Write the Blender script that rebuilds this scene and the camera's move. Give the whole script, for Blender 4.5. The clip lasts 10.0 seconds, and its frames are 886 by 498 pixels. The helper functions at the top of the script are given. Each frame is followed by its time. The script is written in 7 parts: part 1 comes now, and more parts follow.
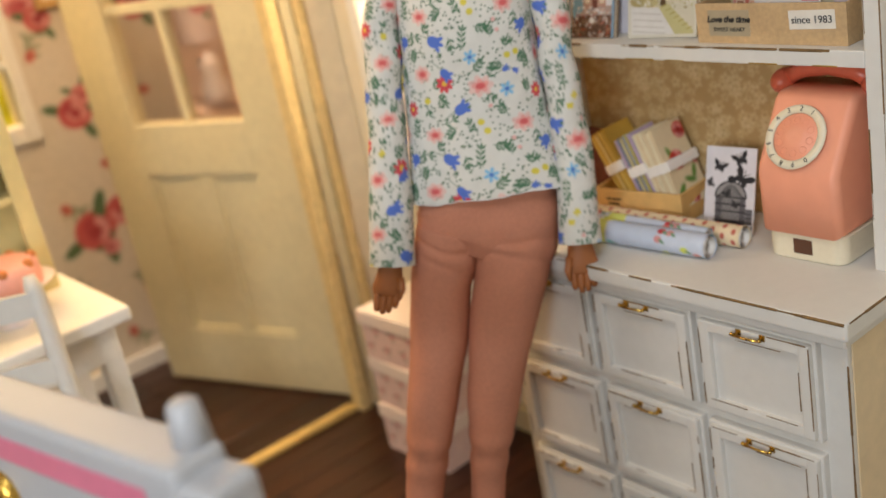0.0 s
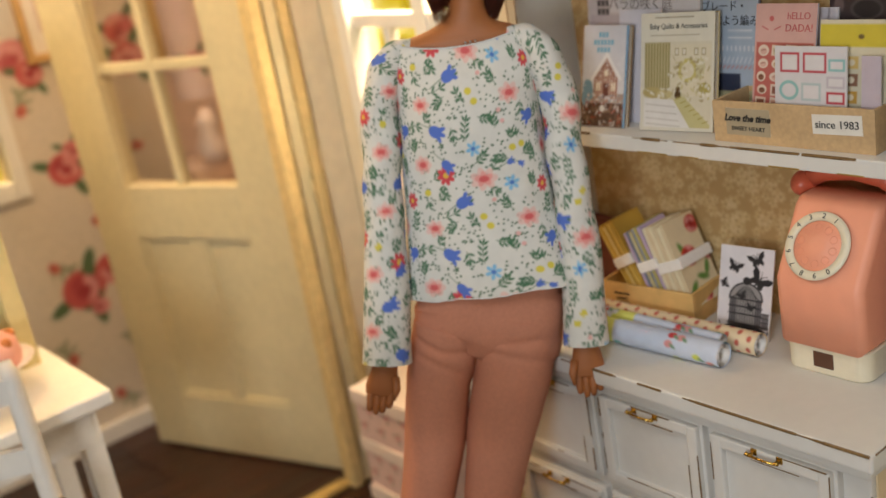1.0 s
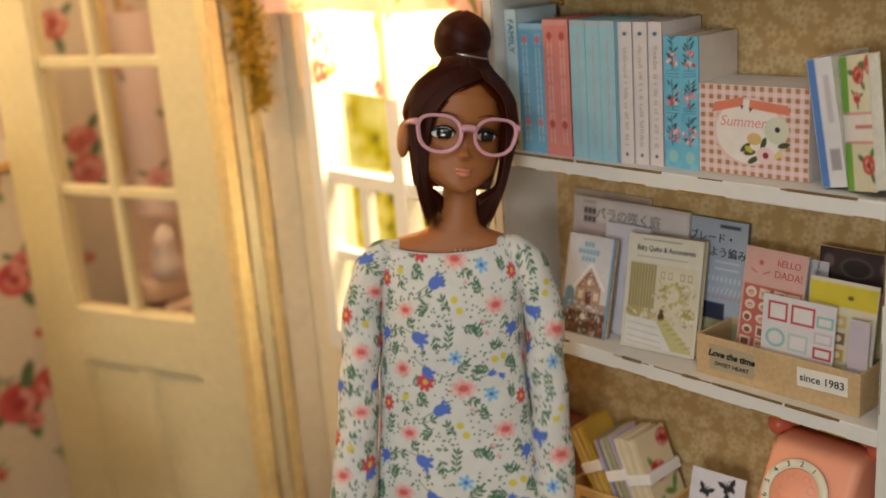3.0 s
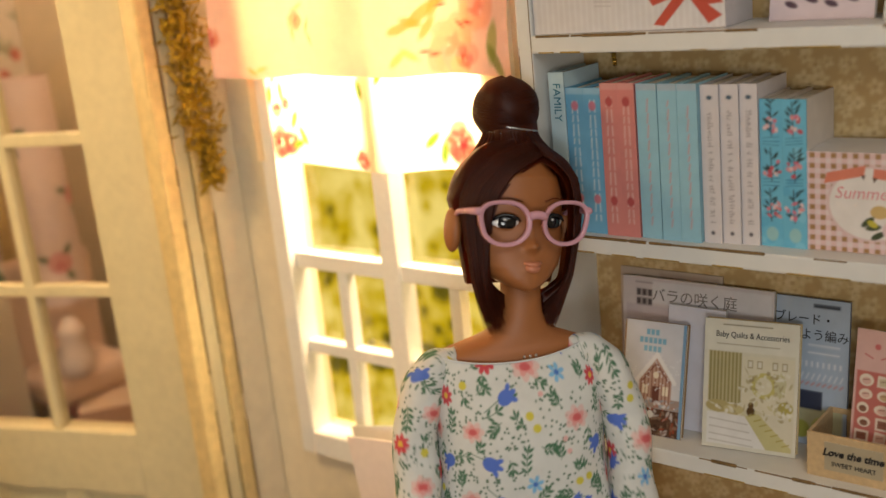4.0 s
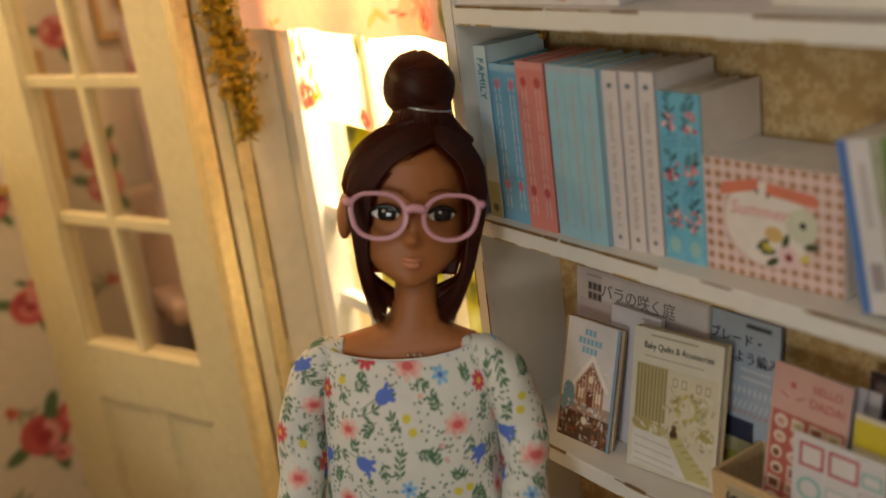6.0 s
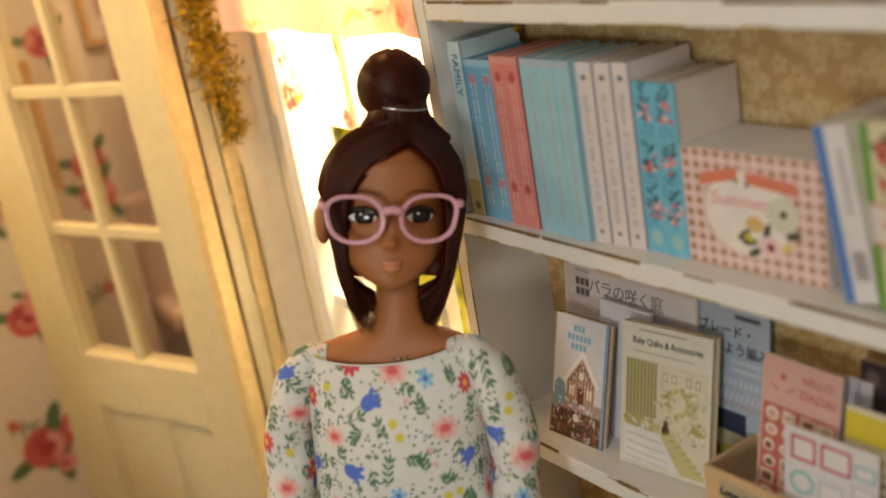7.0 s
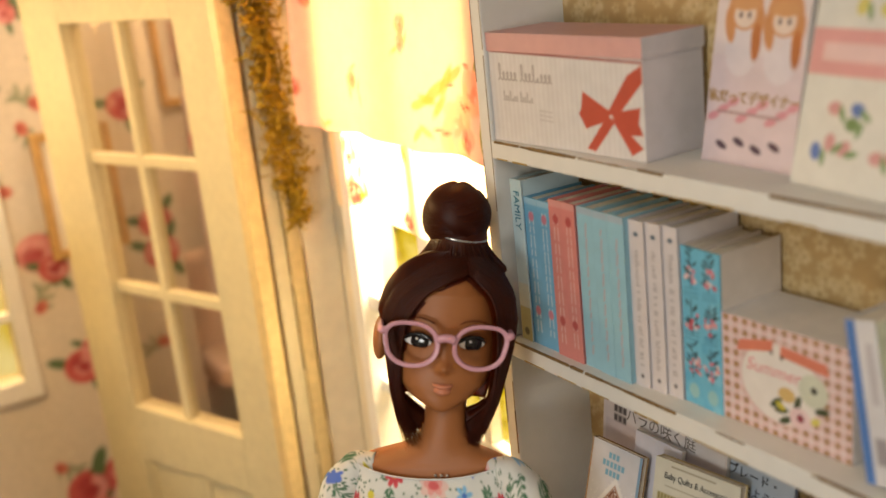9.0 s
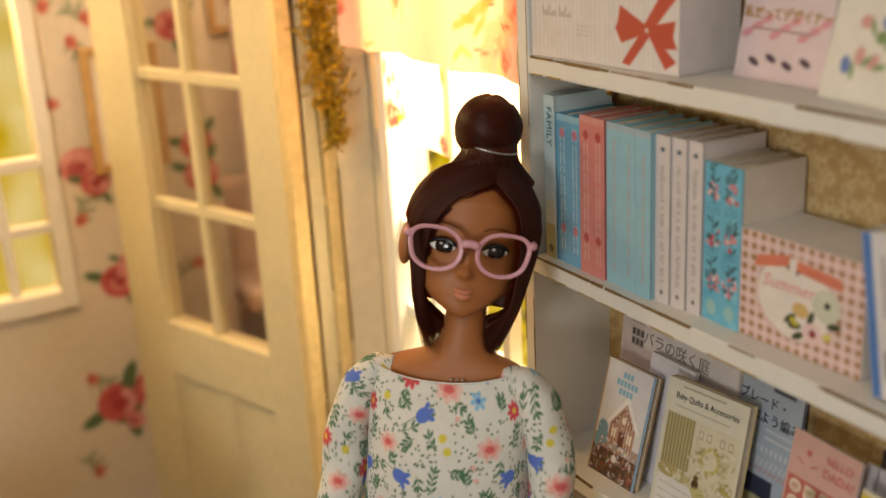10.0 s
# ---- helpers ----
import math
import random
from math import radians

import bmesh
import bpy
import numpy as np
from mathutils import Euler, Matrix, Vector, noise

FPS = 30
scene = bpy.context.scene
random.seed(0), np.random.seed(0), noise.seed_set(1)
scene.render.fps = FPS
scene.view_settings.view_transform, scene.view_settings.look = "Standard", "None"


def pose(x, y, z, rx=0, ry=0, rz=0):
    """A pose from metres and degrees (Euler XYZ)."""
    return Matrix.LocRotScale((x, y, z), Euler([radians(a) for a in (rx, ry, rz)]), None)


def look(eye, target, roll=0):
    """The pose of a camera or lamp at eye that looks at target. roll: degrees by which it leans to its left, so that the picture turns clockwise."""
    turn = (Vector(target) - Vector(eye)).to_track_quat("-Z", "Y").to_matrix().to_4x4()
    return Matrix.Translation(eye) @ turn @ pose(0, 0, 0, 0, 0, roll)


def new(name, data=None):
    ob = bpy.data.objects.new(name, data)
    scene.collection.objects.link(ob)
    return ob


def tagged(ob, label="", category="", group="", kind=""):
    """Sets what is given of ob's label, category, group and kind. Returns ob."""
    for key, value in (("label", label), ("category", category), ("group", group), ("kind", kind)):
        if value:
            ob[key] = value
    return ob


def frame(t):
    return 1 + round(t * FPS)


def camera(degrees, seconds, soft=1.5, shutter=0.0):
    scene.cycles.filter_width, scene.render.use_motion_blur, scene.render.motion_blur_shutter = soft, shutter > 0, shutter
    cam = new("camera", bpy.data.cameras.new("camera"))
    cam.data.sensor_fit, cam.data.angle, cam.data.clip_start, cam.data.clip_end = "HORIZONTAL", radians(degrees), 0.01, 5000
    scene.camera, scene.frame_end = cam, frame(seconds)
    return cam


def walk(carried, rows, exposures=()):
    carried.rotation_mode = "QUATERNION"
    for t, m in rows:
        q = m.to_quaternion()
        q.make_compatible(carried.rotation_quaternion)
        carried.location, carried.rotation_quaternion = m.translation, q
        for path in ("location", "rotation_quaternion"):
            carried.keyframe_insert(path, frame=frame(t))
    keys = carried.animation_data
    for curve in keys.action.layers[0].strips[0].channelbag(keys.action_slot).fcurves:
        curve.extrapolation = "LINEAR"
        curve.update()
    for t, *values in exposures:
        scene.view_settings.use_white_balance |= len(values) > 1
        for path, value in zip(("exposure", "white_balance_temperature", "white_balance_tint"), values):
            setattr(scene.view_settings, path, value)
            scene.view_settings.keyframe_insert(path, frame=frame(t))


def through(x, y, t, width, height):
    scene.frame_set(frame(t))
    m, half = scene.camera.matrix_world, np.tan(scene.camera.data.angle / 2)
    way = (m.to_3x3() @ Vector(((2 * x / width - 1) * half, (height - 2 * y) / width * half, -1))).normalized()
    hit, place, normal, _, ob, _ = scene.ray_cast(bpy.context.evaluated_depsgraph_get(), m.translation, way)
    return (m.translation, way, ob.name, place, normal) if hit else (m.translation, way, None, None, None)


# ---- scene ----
cam = camera(44.00, 10.0)
PATH = [
    (0, (0.0252, 0.0151, 0.2529), (0.2470, 0.3167, 0.1120), -11.45),
    (0.5, (0.0336, 0.0236, 0.2584), (0.2576, 0.3256, 0.1221), -10.88),
    (1, (0.0422, 0.0314, 0.2653), (0.2677, 0.3346, 0.1341), -10.20),
    (1.5, (0.0472, 0.0345, 0.2738), (0.2752, 0.3375, 0.1466), -9.22),
    (2, (0.0486, 0.0365, 0.2867), (0.2781, 0.3406, 0.1651), -7.96),
    (2.5, (0.0470, 0.0369, 0.2984), (0.2811, 0.3397, 0.1823), -6.13),
    (2.7, (0.0462, 0.0384, 0.3006), (0.2855, 0.3380, 0.1867), -5.38),
    (3.8, (0.0397, 0.1122, 0.3107), (0.3320, 0.3621, 0.2006), -4.97),
    (4, (0.0410, 0.1253, 0.3131), (0.3375, 0.3717, 0.2064), -5.82),
    (4.5, (0.0527, 0.1314, 0.3210), (0.3311, 0.3983, 0.2152), -4.77),
    (5, (0.0823, 0.1000, 0.3207), (0.3182, 0.3962, 0.1918), -3.85),
    (5.5, (0.1030, 0.0837, 0.3247), (0.3103, 0.4031, 0.2020), -6.61),
    (6, (0.1245, 0.0745, 0.3174), (0.3320, 0.3913, 0.1887), -7.62),
    (6.2, (0.1278, 0.0753, 0.3167), (0.3367, 0.3915, 0.1888), -7.66),
    (7.3, (0.1330, 0.0731, 0.3176), (0.3351, 0.3923, 0.1862), -10.62),
    (7.5, (0.1320, 0.0704, 0.3197), (0.3349, 0.3896, 0.1894), -10.57),
    (8, (0.1335, 0.0684, 0.3215), (0.3328, 0.3900, 0.1916), -10.64),
    (8.5, (0.1331, 0.0698, 0.3317), (0.3295, 0.3963, 0.2101), -8.09),
    (9, (0.1285, 0.0671, 0.3404), (0.3230, 0.3972, 0.2255), -6.05),
    (9.5, (0.1230, 0.0628, 0.3396), (0.3104, 0.3966, 0.2236), -3.19),
    (10, (0.1259, 0.0592, 0.3288), (0.3056, 0.3937, 0.2028), -3.13),
]
EXPOSURES = [(0, 0.18, 6690, 12), (1, 0.02, 6790, 12), (2.5, -0.15, 6990, 12), (3.9, -0.30, 7290, 12), (4.5, -0.45, 7390, 12), (5.0, -0.67, 7740, 12), (6.2, -0.67, 7790, 12), (7.3, -0.02, 7390, 12), (9, -0.02, 7540, 12), (10, -0.19, 7690, 12)]
walk(cam, [(t, look(eye, target, roll)) for t, eye, target, roll in PATH], EXPOSURES)

# ---------------------------------------------------------------- depth of field of the small lens
cam.data.dof.use_dof = True
cam.data.dof.focus_distance = 0.275
cam.data.dof.aperture_fstop = 11.5

# ---------------------------------------------------------------- world and lights
CM = 0.01
world = bpy.data.worlds.new("world")
scene.world = world
world.use_nodes = True
world.node_tree.nodes["Background"].inputs[0].default_value = (0.9, 0.92, 1.0, 1)
world.node_tree.nodes["Background"].inputs[1].default_value = 0.25


def area(name, eye, target, sx, sy, watts, colour):
    """A rectangular lamp; centimetres."""
    data = bpy.data.lights.new(name, "AREA")
    data.shape, data.size, data.size_y = "RECTANGLE", sx * CM, sy * CM
    data.energy, data.color = watts, colour
    ob = new(name, data)
    ob.matrix_world = look(Vector(eye) * CM, Vector(target) * CM)
    return ob


# added front lights for unseen cool sources; warm strip lights outside both small windows
area("added_top_light", (4, 5, 46.8), (24, 25, 8), 17, 17, 0.41, (0.84, 0.92, 0.965))
area("added_side_light", (-27, -4, 27), (25, 26, 6), 13, 11, 1.2, (0.84, 0.92, 0.965))
# warm fill from an added, unseen lamp, for the door and lower wall
area("added_room_light", (13, 41, 35.4), (22, 48, 2), 7, 7, 0.33, (1.0, 0.70, 0.36))
area("window_light", (33.4, 35.9, 30.4), (24, 35.6, 22), 9, 6, 1.15, (1.0, 0.81, 0.54))
area("far_window_light", (15.4, 62.4, 29.5), (21, 34, 9), 8.5, 7, 0.35, (1.0, 0.70, 0.36))
# fill added to brighten the alcove behind the glazed door
area("added_alcove_light", (31.5, 54, 43), (31, 60, 8), 7, 7, 0.34, (1.0, 0.80, 0.62))


# ---------------------------------------------------------------- materials
def lin(c):
    """A colour given as it looks, 0 to 255, as linear light."""
    out = []
    for v in c[:3]:
        v = v / 255
        out.append(v / 12.92 if v <= 0.04045 else ((v + 0.055) / 1.055) ** 2.4)
    return tuple(out)


MATS = {}


def mat(name, colour, rough=0.5, metal=0.0, vary=0.12, scale=300.0, bump=0.0, bscale=900.0, stain=None, spec=0.5):
    """A plain procedural material: a base colour, clouded at two scales, with a fine relief."""
    if name in MATS:
        return MATS[name]
    m = bpy.data.materials.new(name)
    m.use_nodes = True
    nt = m.node_tree
    b = nt.nodes["Principled BSDF"]
    b.inputs["Roughness"].default_value = rough
    b.inputs["Metallic"].default_value = metal
    b.inputs["Specular IOR Level"].default_value = spec
    co = nt.nodes.new("ShaderNodeTexCoord")
    n1, n2 = nt.nodes.new("ShaderNodeTexNoise"), nt.nodes.new("ShaderNodeTexNoise")
    n1.inputs["Scale"].default_value, n2.inputs["Scale"].default_value = scale * 0.2, scale * 1.7
    n1.inputs["Detail"].default_value = n2.inputs["Detail"].default_value = 4
    nt.links.new(co.outputs["Object"], n1.inputs["Vector"])
    nt.links.new(co.outputs["Object"], n2.inputs["Vector"])
    add = nt.nodes.new("ShaderNodeMath")
    add.operation = "ADD"
    nt.links.new(n1.outputs[0], add.inputs[0])
    nt.links.new(n2.outputs[0], add.inputs[1])
    ramp = nt.nodes.new("ShaderNodeMapRange")
    ramp.inputs["From Min"].default_value, ramp.inputs["From Max"].default_value = 0.7, 1.3
    nt.links.new(add.outputs[0], ramp.inputs["Value"])
    mix = nt.nodes.new("ShaderNodeMix")
    mix.data_type = "RGBA"
    c = lin(colour)
    dark = lin(stain) if stain else tuple(v * (1 - vary) for v in c)
    mix.inputs["A"].default_value = (*dark, 1)
    mix.inputs["B"].default_value = (*(min(1, v * (1 + vary * 0.3)) for v in c), 1)
    nt.links.new(ramp.outputs[0], mix.inputs["Factor"])
    nt.links.new(mix.outputs["Result"], b.inputs["Base Color"])
    rr = nt.nodes.new("ShaderNodeMapRange")
    rr.inputs["To Min"].default_value, rr.inputs["To Max"].default_value = max(0.03, rough - 0.08), min(1, rough + 0.08)
    nt.links.new(n2.outputs[0], rr.inputs["Value"])
    nt.links.new(rr.outputs[0], b.inputs["Roughness"])
    if bump:
        n3, bp = nt.nodes.new("ShaderNodeTexNoise"), nt.nodes.new("ShaderNodeBump")
        n3.inputs["Scale"].default_value = bscale
        n3.inputs["Detail"].default_value = 3
        nt.links.new(co.outputs["Object"], n3.inputs["Vector"])
        bp.inputs["Strength"].default_value, bp.inputs["Distance"].default_value = bump, 0.0004
        nt.links.new(n3.outputs[0], bp.inputs["Height"])
        nt.links.new(bp.outputs[0], b.inputs["Normal"])
    MATS[name] = m
    return m


def print_mat(name, rough=0.5, bump=0.0, bscale=2500.0, through=0.0, spec=0.5, gain=1.0):
    """A printed surface: its colours come with the mesh, over a fine grain; through: how much light a cloth lets pass."""
    if name in MATS:
        return MATS[name]
    m = bpy.data.materials.new(name)
    m.use_nodes = True
    nt = m.node_tree
    b = nt.nodes["Principled BSDF"]
    b.inputs["Roughness"].default_value = rough
    b.inputs["Specular IOR Level"].default_value = spec
    at = nt.nodes.new("ShaderNodeAttribute")
    at.attribute_name = "print"
    co, n1 = nt.nodes.new("ShaderNodeTexCoord"), nt.nodes.new("ShaderNodeTexNoise")
    n1.inputs["Scale"].default_value = 260
    n1.inputs["Detail"].default_value = 5
    nt.links.new(co.outputs["Object"], n1.inputs["Vector"])
    rg = nt.nodes.new("ShaderNodeMapRange")
    rg.inputs["To Min"].default_value, rg.inputs["To Max"].default_value = 0.86 * gain, 1.08 * gain
    nt.links.new(n1.outputs[0], rg.inputs["Value"])
    mul = nt.nodes.new("ShaderNodeMix")
    mul.data_type, mul.blend_type = "RGBA", "MULTIPLY"
    mul.inputs["Factor"].default_value = 1
    nt.links.new(at.outputs["Color"], mul.inputs["A"])
    nt.links.new(rg.outputs[0], mul.inputs["B"])
    nt.links.new(mul.outputs["Result"], b.inputs["Base Color"])
    if bump:
        n3, bp = nt.nodes.new("ShaderNodeTexNoise"), nt.nodes.new("ShaderNodeBump")
        n3.inputs["Scale"].default_value = bscale
        nt.links.new(co.outputs["Object"], n3.inputs["Vector"])
        bp.inputs["Strength"].default_value, bp.inputs["Distance"].default_value = bump, 0.0003
        nt.links.new(n3.outputs[0], bp.inputs["Height"])
        nt.links.new(bp.outputs[0], b.inputs["Normal"])
    if through:
        tr, ms = nt.nodes.new("ShaderNodeBsdfTranslucent"), nt.nodes.new("ShaderNodeMixShader")
        ms.inputs[0].default_value = through
        nt.links.new(mul.outputs["Result"], tr.inputs["Color"])
        nt.links.new(b.outputs[0], ms.inputs[1])
        nt.links.new(tr.outputs[0], ms.inputs[2])
        nt.links.new(ms.outputs[0], nt.nodes["Material Output"].inputs["Surface"])
    MATS[name] = m
    return m


def glass_mat():
    if "pane_glass" in MATS:
        return MATS["pane_glass"]
    m = bpy.data.materials.new("pane_glass")
    m.use_nodes = True
    nt = m.node_tree
    out = nt.nodes["Material Output"]
    tr, gl, ms = (nt.nodes.new(k) for k in ("ShaderNodeBsdfTransparent", "ShaderNodeBsdfGlossy", "ShaderNodeMixShader"))
    tr.inputs[0].default_value = (0.93, 0.90, 0.86, 1)
    gl.inputs["Roughness"].default_value = 0.06
    ms.inputs[0].default_value = 0.05
    nt.links.new(tr.outputs[0], ms.inputs[1])
    nt.links.new(gl.outputs[0], ms.inputs[2])
    nt.links.new(ms.outputs[0], out.inputs["Surface"])
    MATS["pane_glass"] = m
    return m


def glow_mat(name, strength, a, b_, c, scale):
    """A blurred garden print behind a window: emission stands in for the light on it."""
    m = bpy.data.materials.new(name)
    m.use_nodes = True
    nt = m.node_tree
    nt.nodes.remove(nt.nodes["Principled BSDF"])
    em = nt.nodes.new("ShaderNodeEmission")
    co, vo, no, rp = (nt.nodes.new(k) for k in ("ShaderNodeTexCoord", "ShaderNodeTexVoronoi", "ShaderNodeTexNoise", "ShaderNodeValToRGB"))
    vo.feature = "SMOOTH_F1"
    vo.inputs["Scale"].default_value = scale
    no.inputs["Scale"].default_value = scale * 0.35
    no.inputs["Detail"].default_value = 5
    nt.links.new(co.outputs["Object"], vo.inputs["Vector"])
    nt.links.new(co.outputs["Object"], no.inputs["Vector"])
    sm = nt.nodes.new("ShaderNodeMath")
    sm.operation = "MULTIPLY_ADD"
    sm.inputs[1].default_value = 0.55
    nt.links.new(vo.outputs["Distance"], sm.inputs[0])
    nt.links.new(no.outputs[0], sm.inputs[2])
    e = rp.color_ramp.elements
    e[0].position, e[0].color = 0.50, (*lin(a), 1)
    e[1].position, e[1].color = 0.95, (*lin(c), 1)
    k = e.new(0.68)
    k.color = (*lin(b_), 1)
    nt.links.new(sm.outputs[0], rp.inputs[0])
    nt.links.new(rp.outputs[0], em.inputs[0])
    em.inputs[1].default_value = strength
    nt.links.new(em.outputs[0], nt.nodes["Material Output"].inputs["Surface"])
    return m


WHITE = mat("chalky_white_paint", (216, 213, 208), 0.5, bump=0.10, bscale=1200, vary=0.045, scale=160)
CREAM = mat("cream_door_paint", (220, 207, 168), 0.45, bump=0.2, bscale=1200, vary=0.10, scale=150)
TRIM = mat("cream_trim_paint", (218, 200, 158), 0.45, bump=0.3, bscale=900, vary=0.16, scale=160)
WINDOWWHITE = mat("window_white_paint", (238, 234, 226), 0.4, vary=0.06)
WORN = mat("worn_bare_wood", (128, 98, 58), 0.7, vary=0.5, scale=900)
GOLDWORN = mat("worn_gilt_wood", (176, 140, 62), 0.5, vary=0.4, scale=900)
BRASS = mat("brass", (214, 172, 84), 0.28, metal=1.0, vary=0.15)
PLASTER = mat("cream_plaster", (234, 221, 194), 0.8, bump=0.5, bscale=500, vary=0.12, scale=90)
CARDBOARD = mat("kraft_card", (196, 164, 122), 0.75, vary=0.18, scale=500, bump=0.2)
PLYWOOD = mat("pale_wood", (224, 182, 116), 0.55, vary=0.22, scale=120, bump=0.15)
PAPER = mat("white_paper", (236, 232, 228), 0.6, vary=0.06, scale=500)
PAGES = mat("book_pages", (226, 216, 200), 0.8, vary=0.22, scale=1500, bump=0.4, bscale=3000)
CEIL = mat("ceiling_paint", (226, 216, 200), 0.8, vary=0.05)
GLASS = glass_mat()
PRINT = print_mat("printed_card", 0.45, gain=0.82)
MATTEPRINT = print_mat("printed_matte_paper", 0.65, gain=0.9)
GLOSSPRINT = print_mat("printed_glossy_film", 0.22, gain=0.78)


# ---------------------------------------------------------------- mesh helpers (all in centimetres)
class Geo:
    """Gathers pieces of one mesh: corners, faces, a material number for each face, a printed colour for each corner."""

    def __init__(self):
        self.v, self.f, self.m, self.c = [], [], [], []

    def add(self, verts, faces, mi=0, colour=(0.8, 0.8, 0.8)):
        k = len(self.v)
        self.v.extend([tuple(p) for p in verts])
        self.f.extend([tuple(i + k for i in q) for q in faces])
        self.m.extend([mi] * len(faces))
        if len(colour) == len(verts) and len(verts) > 3 and hasattr(colour[0], "__len__"):
            self.c.extend([tuple(p) for p in colour])
        else:
            self.c.extend([tuple(colour)] * len(verts))
        return self

    def box(self, a, b, bev=0.04, mi=0, m=None, seg=2, colour=(0.8, 0.8, 0.8)):
        """A box between two corners with rounded edges."""
        bm = bmesh.new()
        size = [abs(q - p) for p, q in zip(a, b)]
        mid = [(p + q) / 2 for p, q in zip(a, b)]
        bmesh.ops.create_cube(bm, size=1, matrix=Matrix.Translation(mid) @ Matrix.Diagonal((*size, 1)))
        if bev > 0:
            bmesh.ops.bevel(bm, geom=bm.edges[:], offset=min(bev, min(size) * 0.45), segments=seg, affect="EDGES", profile=0.6)
        return self.bm(bm, mi, m, colour)

    def bm(self, bm, mi=0, m=None, colour=(0.8, 0.8, 0.8)):
        if m is not None:
            bmesh.ops.transform(bm, matrix=m, verts=bm.verts[:])
        bm.verts.index_update()
        self.add([v.co[:] for v in bm.verts], [[v.index for v in q.verts] for q in bm.faces], mi, colour)
        bm.free()
        return self

    def loft(self, rings, mi=0, caps=True, closed=True, colours=None):
        """Faces between rings of equally many points."""
        n = len(rings[0])
        verts = [p for r in rings for p in r]
        faces = []
        for i in range(len(rings) - 1):
            for j in range(n if closed else n - 1):
                k = (j + 1) % n
                faces.append((i * n + j, i * n + k, (i + 1) * n + k, (i + 1) * n + j))
        if caps:
            faces.append(tuple(range(n - 1, -1, -1)))
            faces.append(tuple((len(rings) - 1) * n + j for j in range(n)))
        return self.add(verts, faces, mi, colours if colours is not None else (0.8, 0.8, 0.8))

    def tube(self, path, radius, seg=10, mi=0, caps=True):
        """A round bar along a path; radius may be a list."""
        path = [Vector(p) for p in path]
        rad = radius if hasattr(radius, "__len__") else [radius] * len(path)
        rings, side = [], None
        for i, p in enumerate(path):
            d = (path[min(i + 1, len(path) - 1)] - path[max(i - 1, 0)]).normalized()
            if side is None:
                side = d.orthogonal().normalized()
            side = (side - d * side.dot(d)).normalized()
            up = d.cross(side)
            rings.append([p + (side * math.cos(2 * math.pi * j / seg) + up * math.sin(2 * math.pi * j / seg)) * rad[i] for j in range(seg)])
        return self.loft(rings, mi, caps)

    def blob(self, centre, radii, mi=0, m=None, seg=20):
        bm = bmesh.new()
        bmesh.ops.create_uvsphere(bm, u_segments=seg, v_segments=max(6, seg // 2), radius=1, matrix=Matrix.Translation(centre) @ Matrix.Diagonal((*radii, 1)))
        return self.bm(bm, mi, m)

    def lathe(self, profile, centre=(0, 0, 0), seg=28, mi=0):
        """A turned shape from (radius, height) pairs."""
        rings = [[(centre[0] + r * math.cos(2 * math.pi * j / seg), centre[1] + r * math.sin(2 * math.pi * j / seg), centre[2] + z) for j in range(seg)] for r, z in profile]
        return self.loft(rings, mi)


def thing(name, base, label, category, group="", kind=""):
    """An empty at the base of a thing that holds its parts."""
    ob = new(name)
    ob.empty_display_size = 0.01
    ob.location = Vector(base) * CM
    return tagged(ob, label, category, group, kind)


def base_of(ob):
    p = Vector((0, 0, 0))
    while ob is not None:
        p += ob.location
        ob = ob.parent
    return p


def part(name, geo, mats, parent=None, label="", smooth=False, category="", kind="", group=""):
    """One mesh object, in place, under a thing or a part or alone."""
    me = bpy.data.meshes.new(name)
    off = base_of(parent) if parent is not None else Vector((0, 0, 0))
    v = np.array(geo.v, dtype=float) * CM
    if parent is None:
        off = Vector((v[:, 0].mean(), v[:, 1].mean(), v[:, 2].min()))
    v = v - np.array(off)
    me.from_pydata(v.tolist(), [], geo.f)
    for m in mats if isinstance(mats, (list, tuple)) else [mats]:
        me.materials.append(m)
    me.polygons.foreach_set("material_index", geo.m)
    if smooth:
        me.polygons.foreach_set("use_smooth", [True] * len(geo.f))
    at = me.color_attributes.new("print", "FLOAT_COLOR", "POINT")
    col = np.ones((len(geo.v), 4))
    col[:, :3] = np.array(geo.c)
    at.data.foreach_set("color", col.ravel())
    me.update()
    ob = new(name, me)
    if parent is not None:
        ob.parent = parent
    else:
        ob.location = off
    return tagged(ob, label, category, group, kind)


def lettering(parent, text, size, m, material, name="lettering", label="", depth=0.006, bold=0.0):
    """Words in the built-in font, lying in the plane of the pose m (centimetres), under a thing."""
    cu = bpy.data.curves.new("words", "FONT")
    cu.body, cu.size, cu.extrude, cu.offset = text, size, depth, bold
    cu.align_x, cu.align_y = "CENTER", "CENTER"
    cu.resolution_u = 3
    tmp = bpy.data.objects.new("words", cu)
    scene.collection.objects.link(tmp)
    bpy.context.view_layer.update()
    me = bpy.data.meshes.new_from_object(tmp.evaluated_get(bpy.context.evaluated_depsgraph_get()))
    bpy.data.objects.remove(tmp)
    me.name = name
    me.materials.clear()
    me.materials.append(material)
    off = base_of(parent)
    me.transform(Matrix.Translation(-off) @ Matrix.Scale(CM, 4) @ m)
    ob = new(name, me)
    ob.parent = parent
    return tagged(ob, label)


